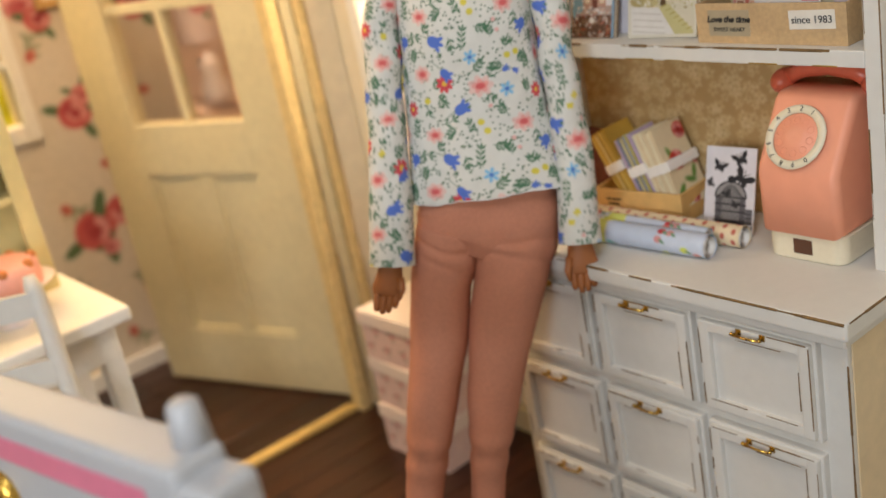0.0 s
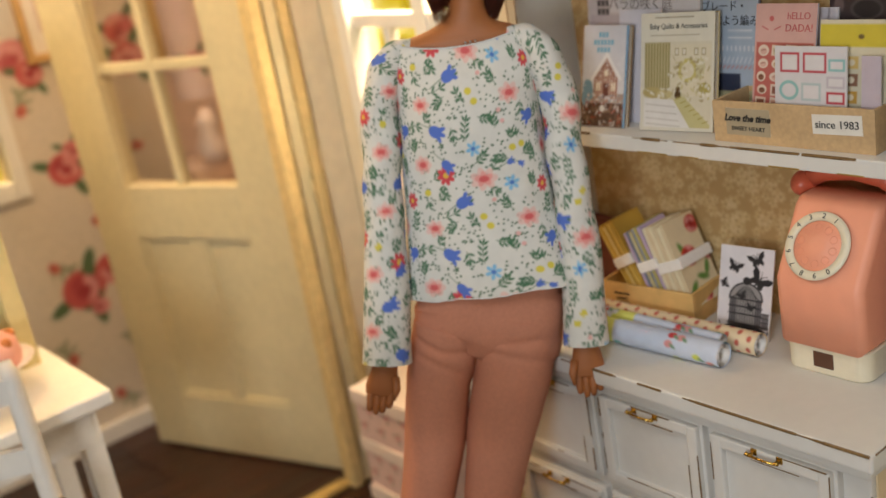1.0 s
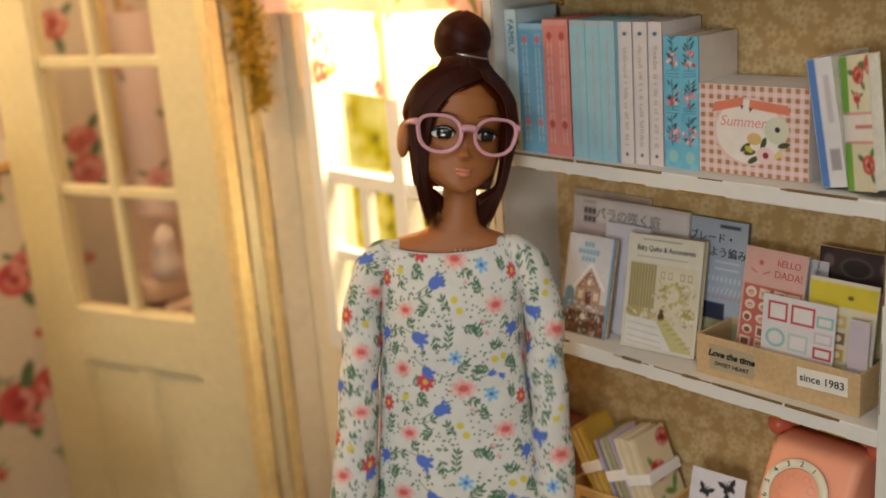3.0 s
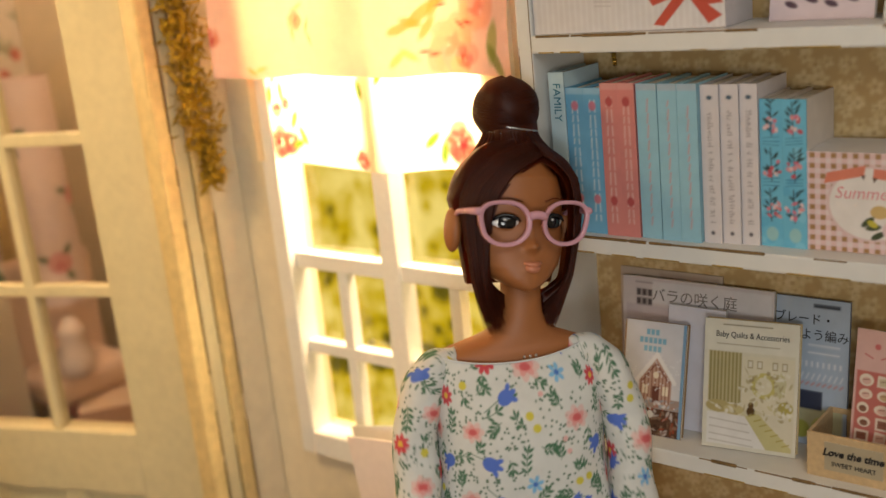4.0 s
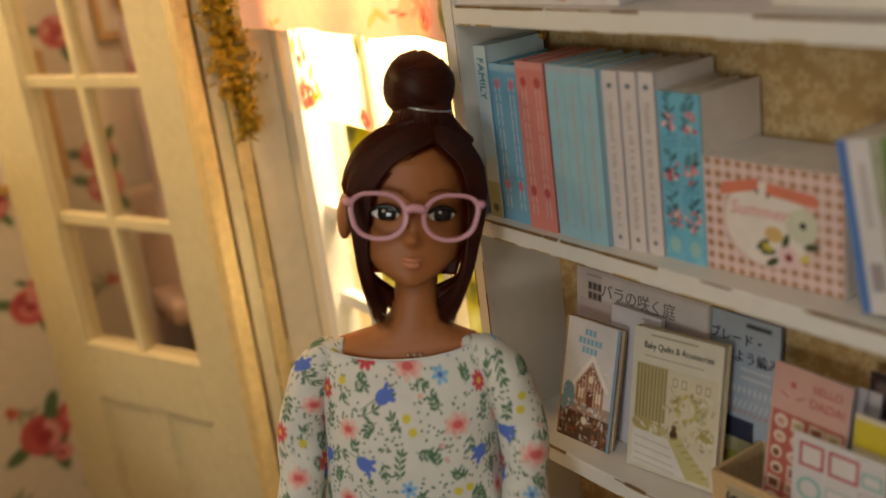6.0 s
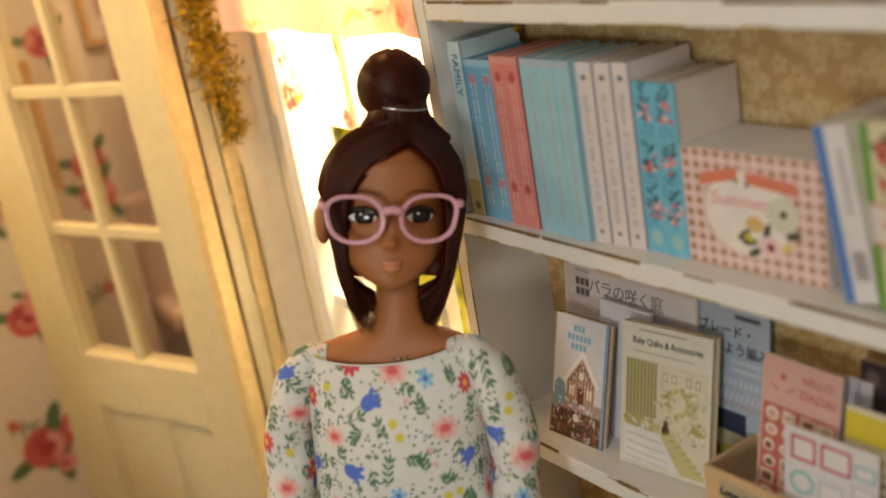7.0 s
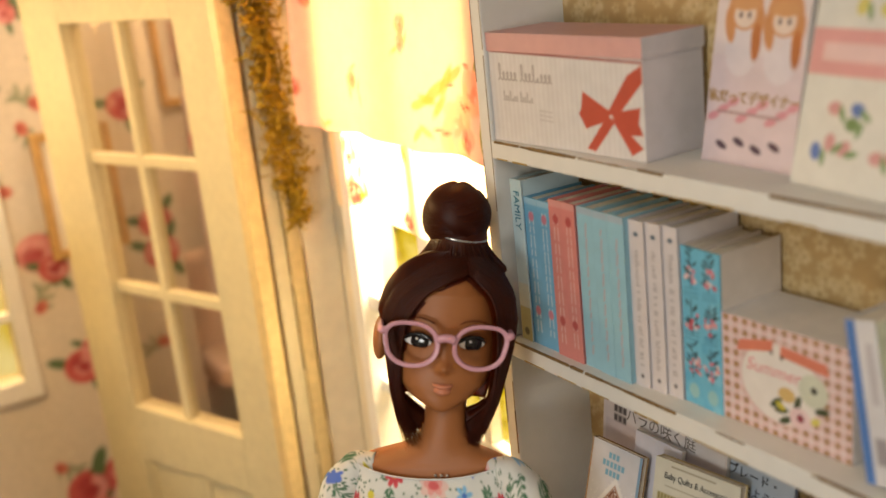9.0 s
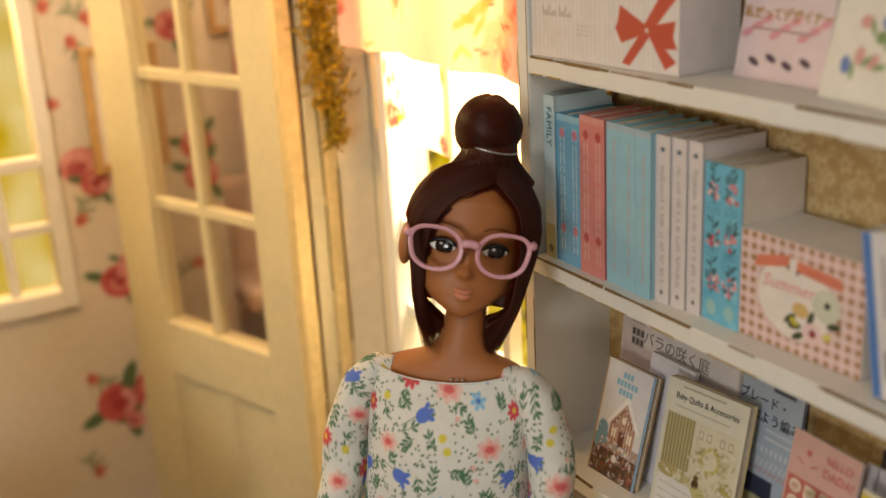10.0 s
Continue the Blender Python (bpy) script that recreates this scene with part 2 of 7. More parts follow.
# ---------------------------------------------------------------- printing: small drawings laid on meshes
class Sheet:
    """A drawing w by h centimetres; x to the right, y up from the lower left corner."""

    def __init__(self, w, h, cell, colour, wrap=False):
        self.w, self.h, self.wrap = w, h, wrap
        self.nx, self.ny = max(2, int(round(w / cell)) + 1), max(2, int(round(h / cell)) + 1)
        self.X, self.Y = np.meshgrid(np.linspace(0, w, self.nx), np.linspace(0, h, self.ny))
        self.img = np.empty((self.ny, self.nx, 3))
        self.img[:] = lin(colour)
        self.soft = 0.6 * cell

    def put(self, dist, colour, alpha=1.0):
        a = np.clip(0.5 - dist / (2 * self.soft), 0, 1)[..., None] * alpha
        self.img = self.img * (1 - a) + np.array(lin(colour)) * a
        return self

    def shifts(self):
        return [(i * self.w, j * self.h) for i in (-1, 0, 1) for j in (-1, 0, 1)] if self.wrap else [(0, 0)]

    def oval(self, x, y, rx, ry, colour, turn=0.0, alpha=1.0):
        c, s = math.cos(radians(turn)), math.sin(radians(turn))
        for dx, dy in self.shifts():
            if self.wrap and not (-max(rx, ry) < x + dx < self.w + max(rx, ry) and -max(rx, ry) < y + dy < self.h + max(rx, ry)):
                continue
            u, v = self.X - x - dx, self.Y - y - dy
            p, q = (u * c + v * s) / rx, (-u * s + v * c) / ry
            self.put((np.sqrt(p * p + q * q) - 1) * min(rx, ry), colour, alpha)
        return self

    def rect(self, x0, y0, x1, y1, colour, alpha=1.0, turn=0.0):
        cx, cy, hx, hy = (x0 + x1) / 2, (y0 + y1) / 2, abs(x1 - x0) / 2, abs(y1 - y0) / 2
        c, s = math.cos(radians(turn)), math.sin(radians(turn))
        u, v = self.X - cx, self.Y - cy
        return self.put(np.maximum(np.abs(u * c + v * s) - hx, np.abs(-u * s + v * c) - hy), colour, alpha)

    def line(self, x0, y0, x1, y1, width, colour, alpha=1.0):
        for dx, dy in self.shifts():
            ax, ay, bx, by = x0 + dx, y0 + dy, x1 + dx, y1 + dy
            ll = (bx - ax) ** 2 + (by - ay) ** 2 + 1e-9
            t = np.clip(((self.X - ax) * (bx - ax) + (self.Y - ay) * (by - ay)) / ll, 0, 1)
            self.put(np.hypot(self.X - ax - t * (bx - ax), self.Y - ay - t * (by - ay)) - width / 2, colour, alpha)
        return self

    def poly(self, pts, colour, alpha=1.0):
        """A convex or concave outline, by winding."""
        inside = np.zeros(self.X.shape, bool)
        d = np.full(self.X.shape, 9e9)
        for (ax, ay), (bx, by) in zip(pts, pts[1:] + pts[:1]):
            cond = (ay > self.Y) != (by > self.Y)
            xi = (bx - ax) * (self.Y - ay) / ((by - ay) if by != ay else 1e-9) + ax
            inside ^= cond & (self.X < xi)
            ll = (bx - ax) ** 2 + (by - ay) ** 2 + 1e-9
            t = np.clip(((self.X - ax) * (bx - ax) + (self.Y - ay) * (by - ay)) / ll, 0, 1)
            d = np.minimum(d, np.hypot(self.X - ax - t * (bx - ax), self.Y - ay - t * (by - ay)))
        return self.put(np.where(inside, -d, d), colour, alpha)

    def sample(self, x, y):
        """Colours at points, the drawing repeating."""
        i = (np.asarray(x) / self.w % 1) * (self.nx - 1)
        j = (np.asarray(y) / self.h % 1) * (self.ny - 1)
        i0, j0 = np.floor(i).astype(int), np.floor(j).astype(int)
        i1, j1 = np.minimum(i0 + 1, self.nx - 1), np.minimum(j0 + 1, self.ny - 1)
        a, b = (i - i0)[..., None], (j - j0)[..., None]
        g = self.img
        return (g[j0, i0] * (1 - a) + g[j0, i1] * a) * (1 - b) + (g[j1, i0] * (1 - a) + g[j1, i1] * a) * b


def rose(s, x, y, r, red, deep, leaf=True, turn=0.0):
    """A blown rose with two or three leaves."""
    rnd = random.Random(int(x * 97 + y * 31))
    if leaf:
        for k in range(3):
            a = turn + 40 + 120 * k + rnd.uniform(-25, 25)
            s.oval(x + 1.25 * r * math.cos(radians(a)), y + 1.25 * r * math.sin(radians(a)), 0.62 * r, 0.28 * r, (90, 118, 82), a)
    s.oval(x, y, r, 0.92 * r, red)
    for k in range(7):
        a = rnd.uniform(0, 360)
        d = rnd.uniform(0.25, 0.75) * r
        s.oval(x + d * math.cos(radians(a)), y + d * math.sin(radians(a)), 0.36 * r, 0.22 * r, deep if k % 2 else (236, 172, 168), a + 90, 0.7)
    s.oval(x, y - 0.05 * r, 0.3 * r, 0.26 * r, deep)


def printed(geo, s, place, mi=0):
    """Lays a drawing on a mesh: place(x, y) gives the point of the drawing's own point."""
    pts = place(s.X.ravel(), s.Y.ravel())
    nx, ny = s.nx, s.ny
    idx = np.arange(nx * ny).reshape(ny, nx)
    quads = np.stack([idx[:-1, :-1], idx[:-1, 1:], idx[1:, 1:], idx[1:, :-1]], -1).reshape(-1, 4)
    return geo.add(pts.tolist(), quads.tolist(), mi, s.img.reshape(-1, 3).tolist())


def slab(geo, s, m, thick, side=(235, 230, 225), mi=0, top=None):
    """A flat printed thing with its thickness: the drawing on its front, in the plane of the pose m."""
    def at(x, y, z=0.0):
        p = np.stack([x, y, np.full_like(x, z), np.ones_like(x)])
        return (np.array(m) @ p)[:3].T
    printed(geo, s, at, mi)
    w, h, t = s.w, s.h, thick
    c = lin(side)
    for quad, col in (
        ([(0, 0, 0), (0, 0, -t), (w, 0, -t), (w, 0, 0)], c), ([(0, h, 0), (w, h, 0), (w, h, -t), (0, h, -t)], lin(top) if top else c),
        ([(0, 0, 0), (0, h, 0), (0, h, -t), (0, 0, -t)], c), ([(w, 0, 0), (w, 0, -t), (w, h, -t), (w, h, 0)], c), ([(0, 0, -t), (0, h, -t), (w, h, -t), (w, 0, -t)], c)):
        geo.add([(Matrix(m) @ Vector(p))[:] for p in quad], [(0, 1, 2, 3)], mi, col)
    return geo


def facing(y_left, x, z, lean=0.0, yaw=0.0):
    """The pose of an upright sheet that looks to -x: its own x runs to -y, its own y runs up, leaning back by some degrees."""
    return Matrix.Translation((x, y_left, z)) @ Matrix.Rotation(radians(yaw), 4, "Z") @ Matrix.Rotation(radians(lean), 4, "Y") @ Matrix(((0, 0, -1, 0), (-1, 0, 0, 0), (0, 1, 0, 0), (0, 0, 0, 1)))


# ================================================================ the setting
WALL_X = 29.7          # face of the plaster wall behind the dresser
SILL = 14.3


def wall_boxes(name, boxes, material, label):
    g = Geo()
    for a, b in boxes:
        g.box(a, b, 0.0)
    return part(name, g, material, None, label, kind="structure", category="wall")


# plaster wall with the window opening
wall_boxes("wall_east", [((29.7, -26, 0), (31.0, 31.2, 46)), ((29.7, 41.0, 0), (31.0, 43.3, 46)), ((29.7, 31.2, 0), (31.0, 41.0, SILL)), ((29.7, 31.2, 33.5), (31.0, 41.0, 46))], PLASTER, "cream plaster wall behind the white dresser")
wall_boxes("wall_partition", [((28.3, 43.3, 0), (37.5, 44.5, 46)), ((-32, 43.3, 0), (-8, 44.5, 46)), ((-8, 43.3, 38), (28.3, 44.5, 46))], PLASTER, "cream plaster partition beside the open door")
wall_boxes("wall_south", [((-33, -27, 0), (31, -26, 46))], PLASTER, "plain plaster wall")
# unseen west wall; its opening is added to let light in
wall_boxes("wall_west", [((-33, -26, 0), (-32, 70, 18)), ((-33, 12, 18), (-32, 70, 46)), ((-33, -26, 44), (-32, 12, 46))], PLASTER, "plain plaster wall, unseen, with an opening added for light")
wall_boxes("wall_far_east", [((36.5, 44.5, 0), (37.5, 69, 46))], PLASTER, "plaster wall of the far room")

# unseen ceiling, with a gap cut for the added top light
g = Geo()
for a, b in (((-33, -27, 46), (38, -8, 47)), ((-33, 18, 46), (38, 70, 47)), ((-33, -8, 46), (-9, 18, 47)), ((17, -8, 46), (38, 18, 47))):
    g.box(a, b, 0.0)
part("ceiling", g, CEIL, None, "plain cream ceiling, unseen, with a gap added for the top light", kind="structure", category="ceiling")

# rose wallpaper of the far room
PINKROSE, REDROSE, DEEPROSE = (222, 138, 136), (208, 96, 96), (176, 62, 70)


def sprig(s, x, y, k, seed):
    """A small sprig: a bent stem with pairs of grey-green leaves and one coral bud."""
    rnd = random.Random(seed)
    a = rnd.uniform(0, 360)
    for i in range(3):
        t = radians(a + 14 * i)
        px, py = x + 0.42 * k * i * math.cos(t), y + 0.42 * k * i * math.sin(t)
        s.line(px, py, px + 0.42 * k * math.cos(t), py + 0.42 * k * math.sin(t), 0.05 * k, (128, 134, 100))
        for sg in (-1, 1):
            s.oval(px + 0.26 * k * math.cos(t + sg), py + 0.26 * k * math.sin(t + sg), 0.27 * k, 0.11 * k, (116, 132, 92) if sg > 0 else (142, 150, 112), math.degrees(t) + sg * 48, 0.85)
    s.oval(x, y, 0.36 * k, 0.28 * k, (212, 124, 106), a)
    s.oval(x - 0.1 * k, y, 0.17 * k, 0.14 * k, (188, 84, 78), a)


def wallpaper(s, x0, z0):
    """Roses in loose bunches: where they hang on the wall."""
    bunch = [(22.75, 15.1, 0.95, 1), (23.35, 15.9, 0.6, 0), (21.9, 8.7, 1.2, 1), (23.6, 9.3, 0.9, 1), (22.5, 7.5, 0.5, 0), (21.75, 21.1, 1.0, 0), (22.3, 20.2, 0.7, 1), (27.45, 21.3, 0.85, 1), (27.5, 19.75, 0.9, 1), (26.9, 27.2, 0.8, 1)]
    buds = [(20.7, 10.3), (21.4, 18.5), (23.6, 12.0), (20.3, 5.2), (23.9, 4.6), (24.3, 2.2), (22.2, 2.4), (23.0, 27.9), (21.2, 28.6), (20.9, 24.2), (24.7, 17.8), (26.8, 15.2), (27.7, 10.2)]
    for dx in (-26, -13, 0, 13):
        for dz in (0, 24.5):
            for k, (x, z) in enumerate(buds):
                if -3 < x + dx - x0 < s.w + 3:
                    sprig(s, x + dx - x0, z + dz - z0, 1.0, k)
            for x, z, r, red in bunch:
                if -3 < x + dx - x0 < s.w + 3:
                    rose(s, x + dx - x0, z + dz - z0, r, REDROSE if red else PINKROSE, DEEPROSE if red else (186, 82, 88), turn=20 * r)


def papered(name, x0, x1, y, hole=None, label="", fine=None):
    """A papered wall that looks to -y, with its thickness and one opening; fine: where the camera comes near it."""
    fine = x0 if fine is None else fine
    g = Geo()
    for a, b, step in ((x0, fine, 0.3), (fine, x1, 0.11)):
        if b > a:
            s = Sheet(b - a, 46, step, (228, 216, 198))
            wallpaper(s, a, 0)
            printed(g, s, lambda x, z: np.stack([x + a, np.full_like(x, y), z], -1))
    if hole:
        a, b, lo, hi = hole
        v = np.array(g.v)
        c = v[np.array(g.f)].mean(1)
        out = (c[:, 0] > a) & (c[:, 0] < b) & (c[:, 2] > lo) & (c[:, 2] < hi)
        g.f = [q for q, o in zip(g.f, out) if not o]
        g.m = [0] * len(g.f)
        for p, q in (((x0, y + 0.05, 0), (a, y + 1.2, 46)), ((b, y + 0.05, 0), (x1, y + 1.2, 46)), ((a, y + 0.05, 0), (b, y + 1.2, lo)), ((a, y + 0.05, hi), (b, y + 1.2, 46))):
            g.box(p, q, 0, 1)
    else:
        g.box((x0, y + 0.05, 0), (x1, y + 1.2, 46), 0, 1)
    return part(name, g, [MATTEPRINT, PLASTER], None, label, kind="structure", category="wall")


papered("wall_far_north", -32, 28.5, 58.8, (11.0, 19.95, 15.2, 33.5), "cream wallpaper wall with red and pink roses", 13)
papered("wall_alcove", 28.5, 37.5, 67.0, None, "cream wallpaper wall with red and pink roses")
wall_boxes("wall_alcove_side", [((27.3, 60.0, 0), (28.5, 68.2, 46))], PLASTER, "plaster return of the alcove")

# floor: a dark slab with boards on it
FLOORWOOD = mat("dark_stained_floorboards", (66, 34, 20), 0.32, vary=0.55, scale=60, bump=0.15, bscale=300)
nt = FLOORWOOD.node_tree
mp = nt.nodes.new("ShaderNodeMapping")
mp.inputs["Scale"].default_value = (0.12, 1.6, 1)
tc = nt.nodes["Texture Coordinate"]
for n_ in [n_ for n_ in nt.nodes if n_.type == "TEX_NOISE"]:
    for l_ in list(n_.inputs["Vector"].links):
        nt.links.remove(l_)
    nt.links.new(mp.outputs[0], n_.inputs["Vector"])
nt.links.new(tc.outputs["Object"], mp.inputs[0])
info, hs = nt.nodes.new("ShaderNodeObjectInfo"), nt.nodes.new("ShaderNodeHueSaturation")
vr = nt.nodes.new("ShaderNodeMapRange")
vr.inputs["To Min"].default_value, vr.inputs["To Max"].default_value = 0.7, 1.35
nt.links.new(info.outputs["Random"], vr.inputs["Value"])
nt.links.new(vr.outputs[0], hs.inputs["Value"])
bs = nt.nodes["Principled BSDF"]
src = bs.inputs["Base Color"].links[0].from_socket
nt.links.new(src, hs.inputs["Color"])
nt.links.new(hs.outputs[0], bs.inputs["Base Color"])
g = Geo()
g.box((-33, -27, -1.2), (38, 70, -0.06), 0.0)
floor = part("floor", g, mat("floor_joint", (24, 12, 8), 0.7), None, "dark brown stained wooden floorboards", kind="structure", category="floor")

# garden prints behind the two windows, their lighting put in as emission
g = Geo()
g.box((35.6, 27, 2), (35.9, 43.2, 46), 0.0)
g.box((31.1, 42.95, 2), (35.6, 43.25, 46), 0.0)
part("backdrop", g, glow_mat("garden_glow", 1.25, (98, 92, 10), (212, 188, 24), (255, 240, 140), 130), None, "blurred yellow-green garden print behind the window, its lighting put in as glow", kind="structure", category="backdrop")
g = Geo()
g.box((4, 66, 2), (24.9, 66.3, 46), 0.0)
part("backdrop", g, glow_mat("garden_glow_far", 1.1, (120, 110, 14), (214, 186, 26), (255, 246, 190), 30), None, "blurred yellow garden print behind the far window, its lighting put in as glow", kind="structure", category="backdrop")


def window(name, wall, lo, hi, z0, z1, label):
    """A white casement window: wall 'x' looks to -x at x = 29.25; wall 'y' looks to -y at y = 58.6."""
    base = (29.4, (lo + hi) / 2, z0) if wall == "x" else ((lo + hi) / 2, 58.8, z0)
    w = thing(name, base, label, "window", kind="structure")

    def bar(nm, a0, a1, b0, b1, d0, d1, bev=0.06, material=WINDOWWHITE):
        g = Geo()
        if wall == "x":
            g.box((29.25 + d0, a0, b0), (29.25 + d1, a1, b1), bev)
        else:
            g.box((a0, 58.6 + d0, b0), (a1, 58.6 + d1, b1), bev)
        return part(nm, g, material, w)

    mid = (lo + hi) / 2
    f = 0.68
    bar("window_frame", lo - f, lo, z0 - 0.9, z1 + f, -0.25, 0.75)
    bar("window_frame", hi, hi + f, z0 - 0.9, z1 + f, -0.25, 0.75)
    bar("window_frame", lo, hi, z1, z1 + f, -0.25, 0.75)
    bar("window_frame", lo, hi, z0 - 0.9, z0, -0.25, 0.75)
    bar("mullion", mid - 0.36, mid + 0.36, z0, z1, -0.05, 0.75)
    h1, h2 = z0 + (z1 - z0) * 0.345, z0 + (z1 - z0) * 0.172
    for a0, a1 in ((lo, mid - 0.36), (mid + 0.36, hi)):
        bar("glazing_bar", a0, a1, h1 - 0.28, h1 + 0.28, 0.05, 0.6)
        bar("glazing_bar", a0, a1, h2 - 0.22, h2 + 0.22, 0.1, 0.6)
        c = (a0 + a1) / 2
        bar("glazing_bar", c - 0.22, c + 0.22, z0, h1 - 0.28, 0.12, 0.58)
        p = bar("pane", a0, a1, z0, z1, 0.62, 0.66, 0, GLASS)
        p.visible_shadow = False
    return w


window("window_1", "x", 31.2, 40.2, 14.75, 33.5, "white painted casement window with glazing bars, half covered by a rose blind")
window("window_2", "y", 11.0, 19.95, 15.3, 33.5, "white painted window in the rose wallpaper wall, bright outside")

# ---------------------------------------------------------------- the blind: an upper fold and a thin lower cloth
BLINDCLOTH = print_mat("rose_cotton_blind", 0.8, bump=0.3, bscale=1800, through=0.31, spec=0.1)
SHEER = print_mat("rose_sheer_cotton", 0.8, bump=0.3, bscale=1800, through=0.55, spec=0.1)


def petals(s, x, y, r, pale, deep, seed, n=9):
    """A loose, half-open rose: petals thrown round a darker heart."""
    rnd = random.Random(seed)
    for k in range(n):
        a = 360 / n * k + rnd.uniform(-18, 18)
        q = r * rnd.uniform(0.42, 0.62)
        c = tuple(p + (d - p) * rnd.uniform(0.0, 0.45) for p, d in zip(pale, deep))
        s.oval(x + q * math.cos(radians(a)), y + q * math.sin(radians(a)), r * rnd.uniform(0.36, 0.52), r * rnd.uniform(0.2, 0.34), c, a + rnd.uniform(40, 110), 0.8)
    for k in range(4):
        a = rnd.uniform(0, 360)
        s.oval(x + 0.16 * r * math.cos(radians(a)), y + 0.16 * r * math.sin(radians(a)), r * 0.24, r * 0.12, deep, rnd.uniform(0, 180), 0.85)


def blind_print(s, seed):
    rnd = random.Random(seed)
    red, pink, pale = (206, 84, 76), (236, 146, 128), (248, 186, 160)
    for x, y, l_, a in ((8.1, 1.35, 0.45, 10), (8.6, 1.5, 0.4, 165), (8.9, 1.7, 0.55, 35), (9.4, 2.0, 0.5, 60), (9.8, 2.2, 0.45, 30), (9.1, 1.3, 0.4, 50), (8.0, 0.5, 0.4, 30), (8.5, 0.6, 0.35, 150), (11.5, 0.9, 0.6, 80), (11.6, 0.4, 0.5, 120), (11.2, 2.7, 0.4, 60), (4.3, 1.5, 0.22, 70), (4.4, 1.1, 0.2, 120), (3.6, 1.3, 0.2, 100), (1.7, 0.22, 0.3, 160), (2.2, 0.28, 0.28, 10), (6.6, 2.85, 0.25, 30), (7.3, 3.2, 0.22, 60), (3.9, 2.1, 0.2, 20), (5.2, 5.1, 0.3, 70), (1.3, 4.6, 0.3, 40), (9.9, 5.4, 0.3, 100)):
        s.oval(x, y, l_, l_ * 0.32, (128, 138, 66) if rnd.random() < 0.6 else (164, 166, 96), a, 0.85)
    petals(s, 10.0, 0.75, 1.05, pale, pink, 3, 11)
    petals(s, 10.9, 1.8, 0.8, pale, pink, 5, 10)
    petals(s, 10.35, 0.45, 0.4, pink, red, 8, 7)
    for x, y, r, k in ((3.75, 1.7, 0.36, 1), (7.0, 3.6, 0.38, 2), (6.95, 3.05, 0.34, 6), (0.12, 1.3, 0.4, 7), (4.9, 5.5, 0.4, 9), (1.0, 4.3, 0.4, 10), (9.6, 5.0, 0.42, 11)):
        petals(s, x, y, r, pink, red, k, 7)
    for x, y in ((9.0, 0.65), (9.3, 0.55), (9.6, 1.9), (10.3, 1.35), (10.6, 1.4), (10.5, 2.5)):
        s.oval(x, y, 0.16, 0.05, (176, 66, 58), rnd.uniform(-30, 10))


blind = thing("roller_blind", (28.4, 36.2, 34.5), "rose-printed cotton blind, gathered, glowing with window light", "blind")
s = Sheet(12.1, 7.0, 0.07, (250, 208, 194))
blind_print(s, 4)
g = Geo()


def fold(x, y):
    y0, z = 41.6 - x, 27.75 + y
    return np.stack([28.35 + 0.13 * np.sin(x * 2.1) * (1 - y / 9) + 0.05 * y - 0.28 * np.exp(-((x - 0.2) / 0.7) ** 2) - 0.30 * np.exp(-((x - 12.1) / 0.5) ** 2), y0 + 0.06 * np.sin(y * 1.3), z - 0.06 * np.sin(x * 1.1)], -1)


printed(g, s, fold)
up = part("upper_fold", g, BLINDCLOTH, blind, "pink cotton fold printed with roses", smooth=True)
s = Sheet(10.9, 9.0, 0.07, (255, 236, 206))
for x, y, r, k in [(1.2, 0.6, 0.62, 1), (1.8, 0.6, 0.5, 2), (4.85, 0.35, 0.36, 3), (8.9, 0.8, 0.75, 4), (1.2, 1.7, 0.3, 5), (1.7, 1.9, 0.26, 6)]:
    petals(s, x, y, r, (214, 78, 66), (160, 20, 34), k, 8)
for x, y, a in [(0.9, 2.2, 80), (1.5, 2.3, 95), (2.1, 1.4, 60), (2.5, 0.9, 120), (2.2, 0.6, 20), (1.2, 2.9, 70), (7.8, 0.9, 40), (8.2, 0.5, 80), (6.0, 3.0, 50), (5.0, 2.6, 100)]:
    s.oval(x, y, 0.34, 0.13, (96, 124, 44), a)
g = Geo()
printed(g, s, lambda x, y: np.stack([28.95 + 0.10 * np.sin(x * 1.7), 41.0 - x, 24.75 + y + 0.12 * np.sin(x * 0.9)], -1))
part("lower_cloth", g, SHEER, blind, "thin cloth printed with roses, lit through", smooth=True)
g = Geo()
g.tube([(28.7, 29.6, 34.6), (28.7, 41.7, 34.6)], 0.35, 16)
part("roller", g, WINDOWWHITE, blind, smooth=True)

# ---------------------------------------------------------------- the open glazed door
HINGE = Vector((27.52, 44.18, 0.12))
ALONG = Vector((-0.352, 0.936, 0)).normalized()
DOORM = Matrix(((ALONG.x, -ALONG.y, 0, HINGE.x), (ALONG.y, ALONG.x, 0, HINGE.y), (0, 0, 1, HINGE.z), (0, 0, 0, 1)))
door = thing("door_1", HINGE, "cream painted glazed door standing open, with worn paint", "door", kind="structure")


def leaf(nm, u0, u1, z0, z1, d0, d1, material, bev=0.06, label=""):
    g = Geo()
    g.box((u0, d0, z0), (u1, d1, z1), bev, 0, DOORM)
    return part(nm, g, material, door, label)


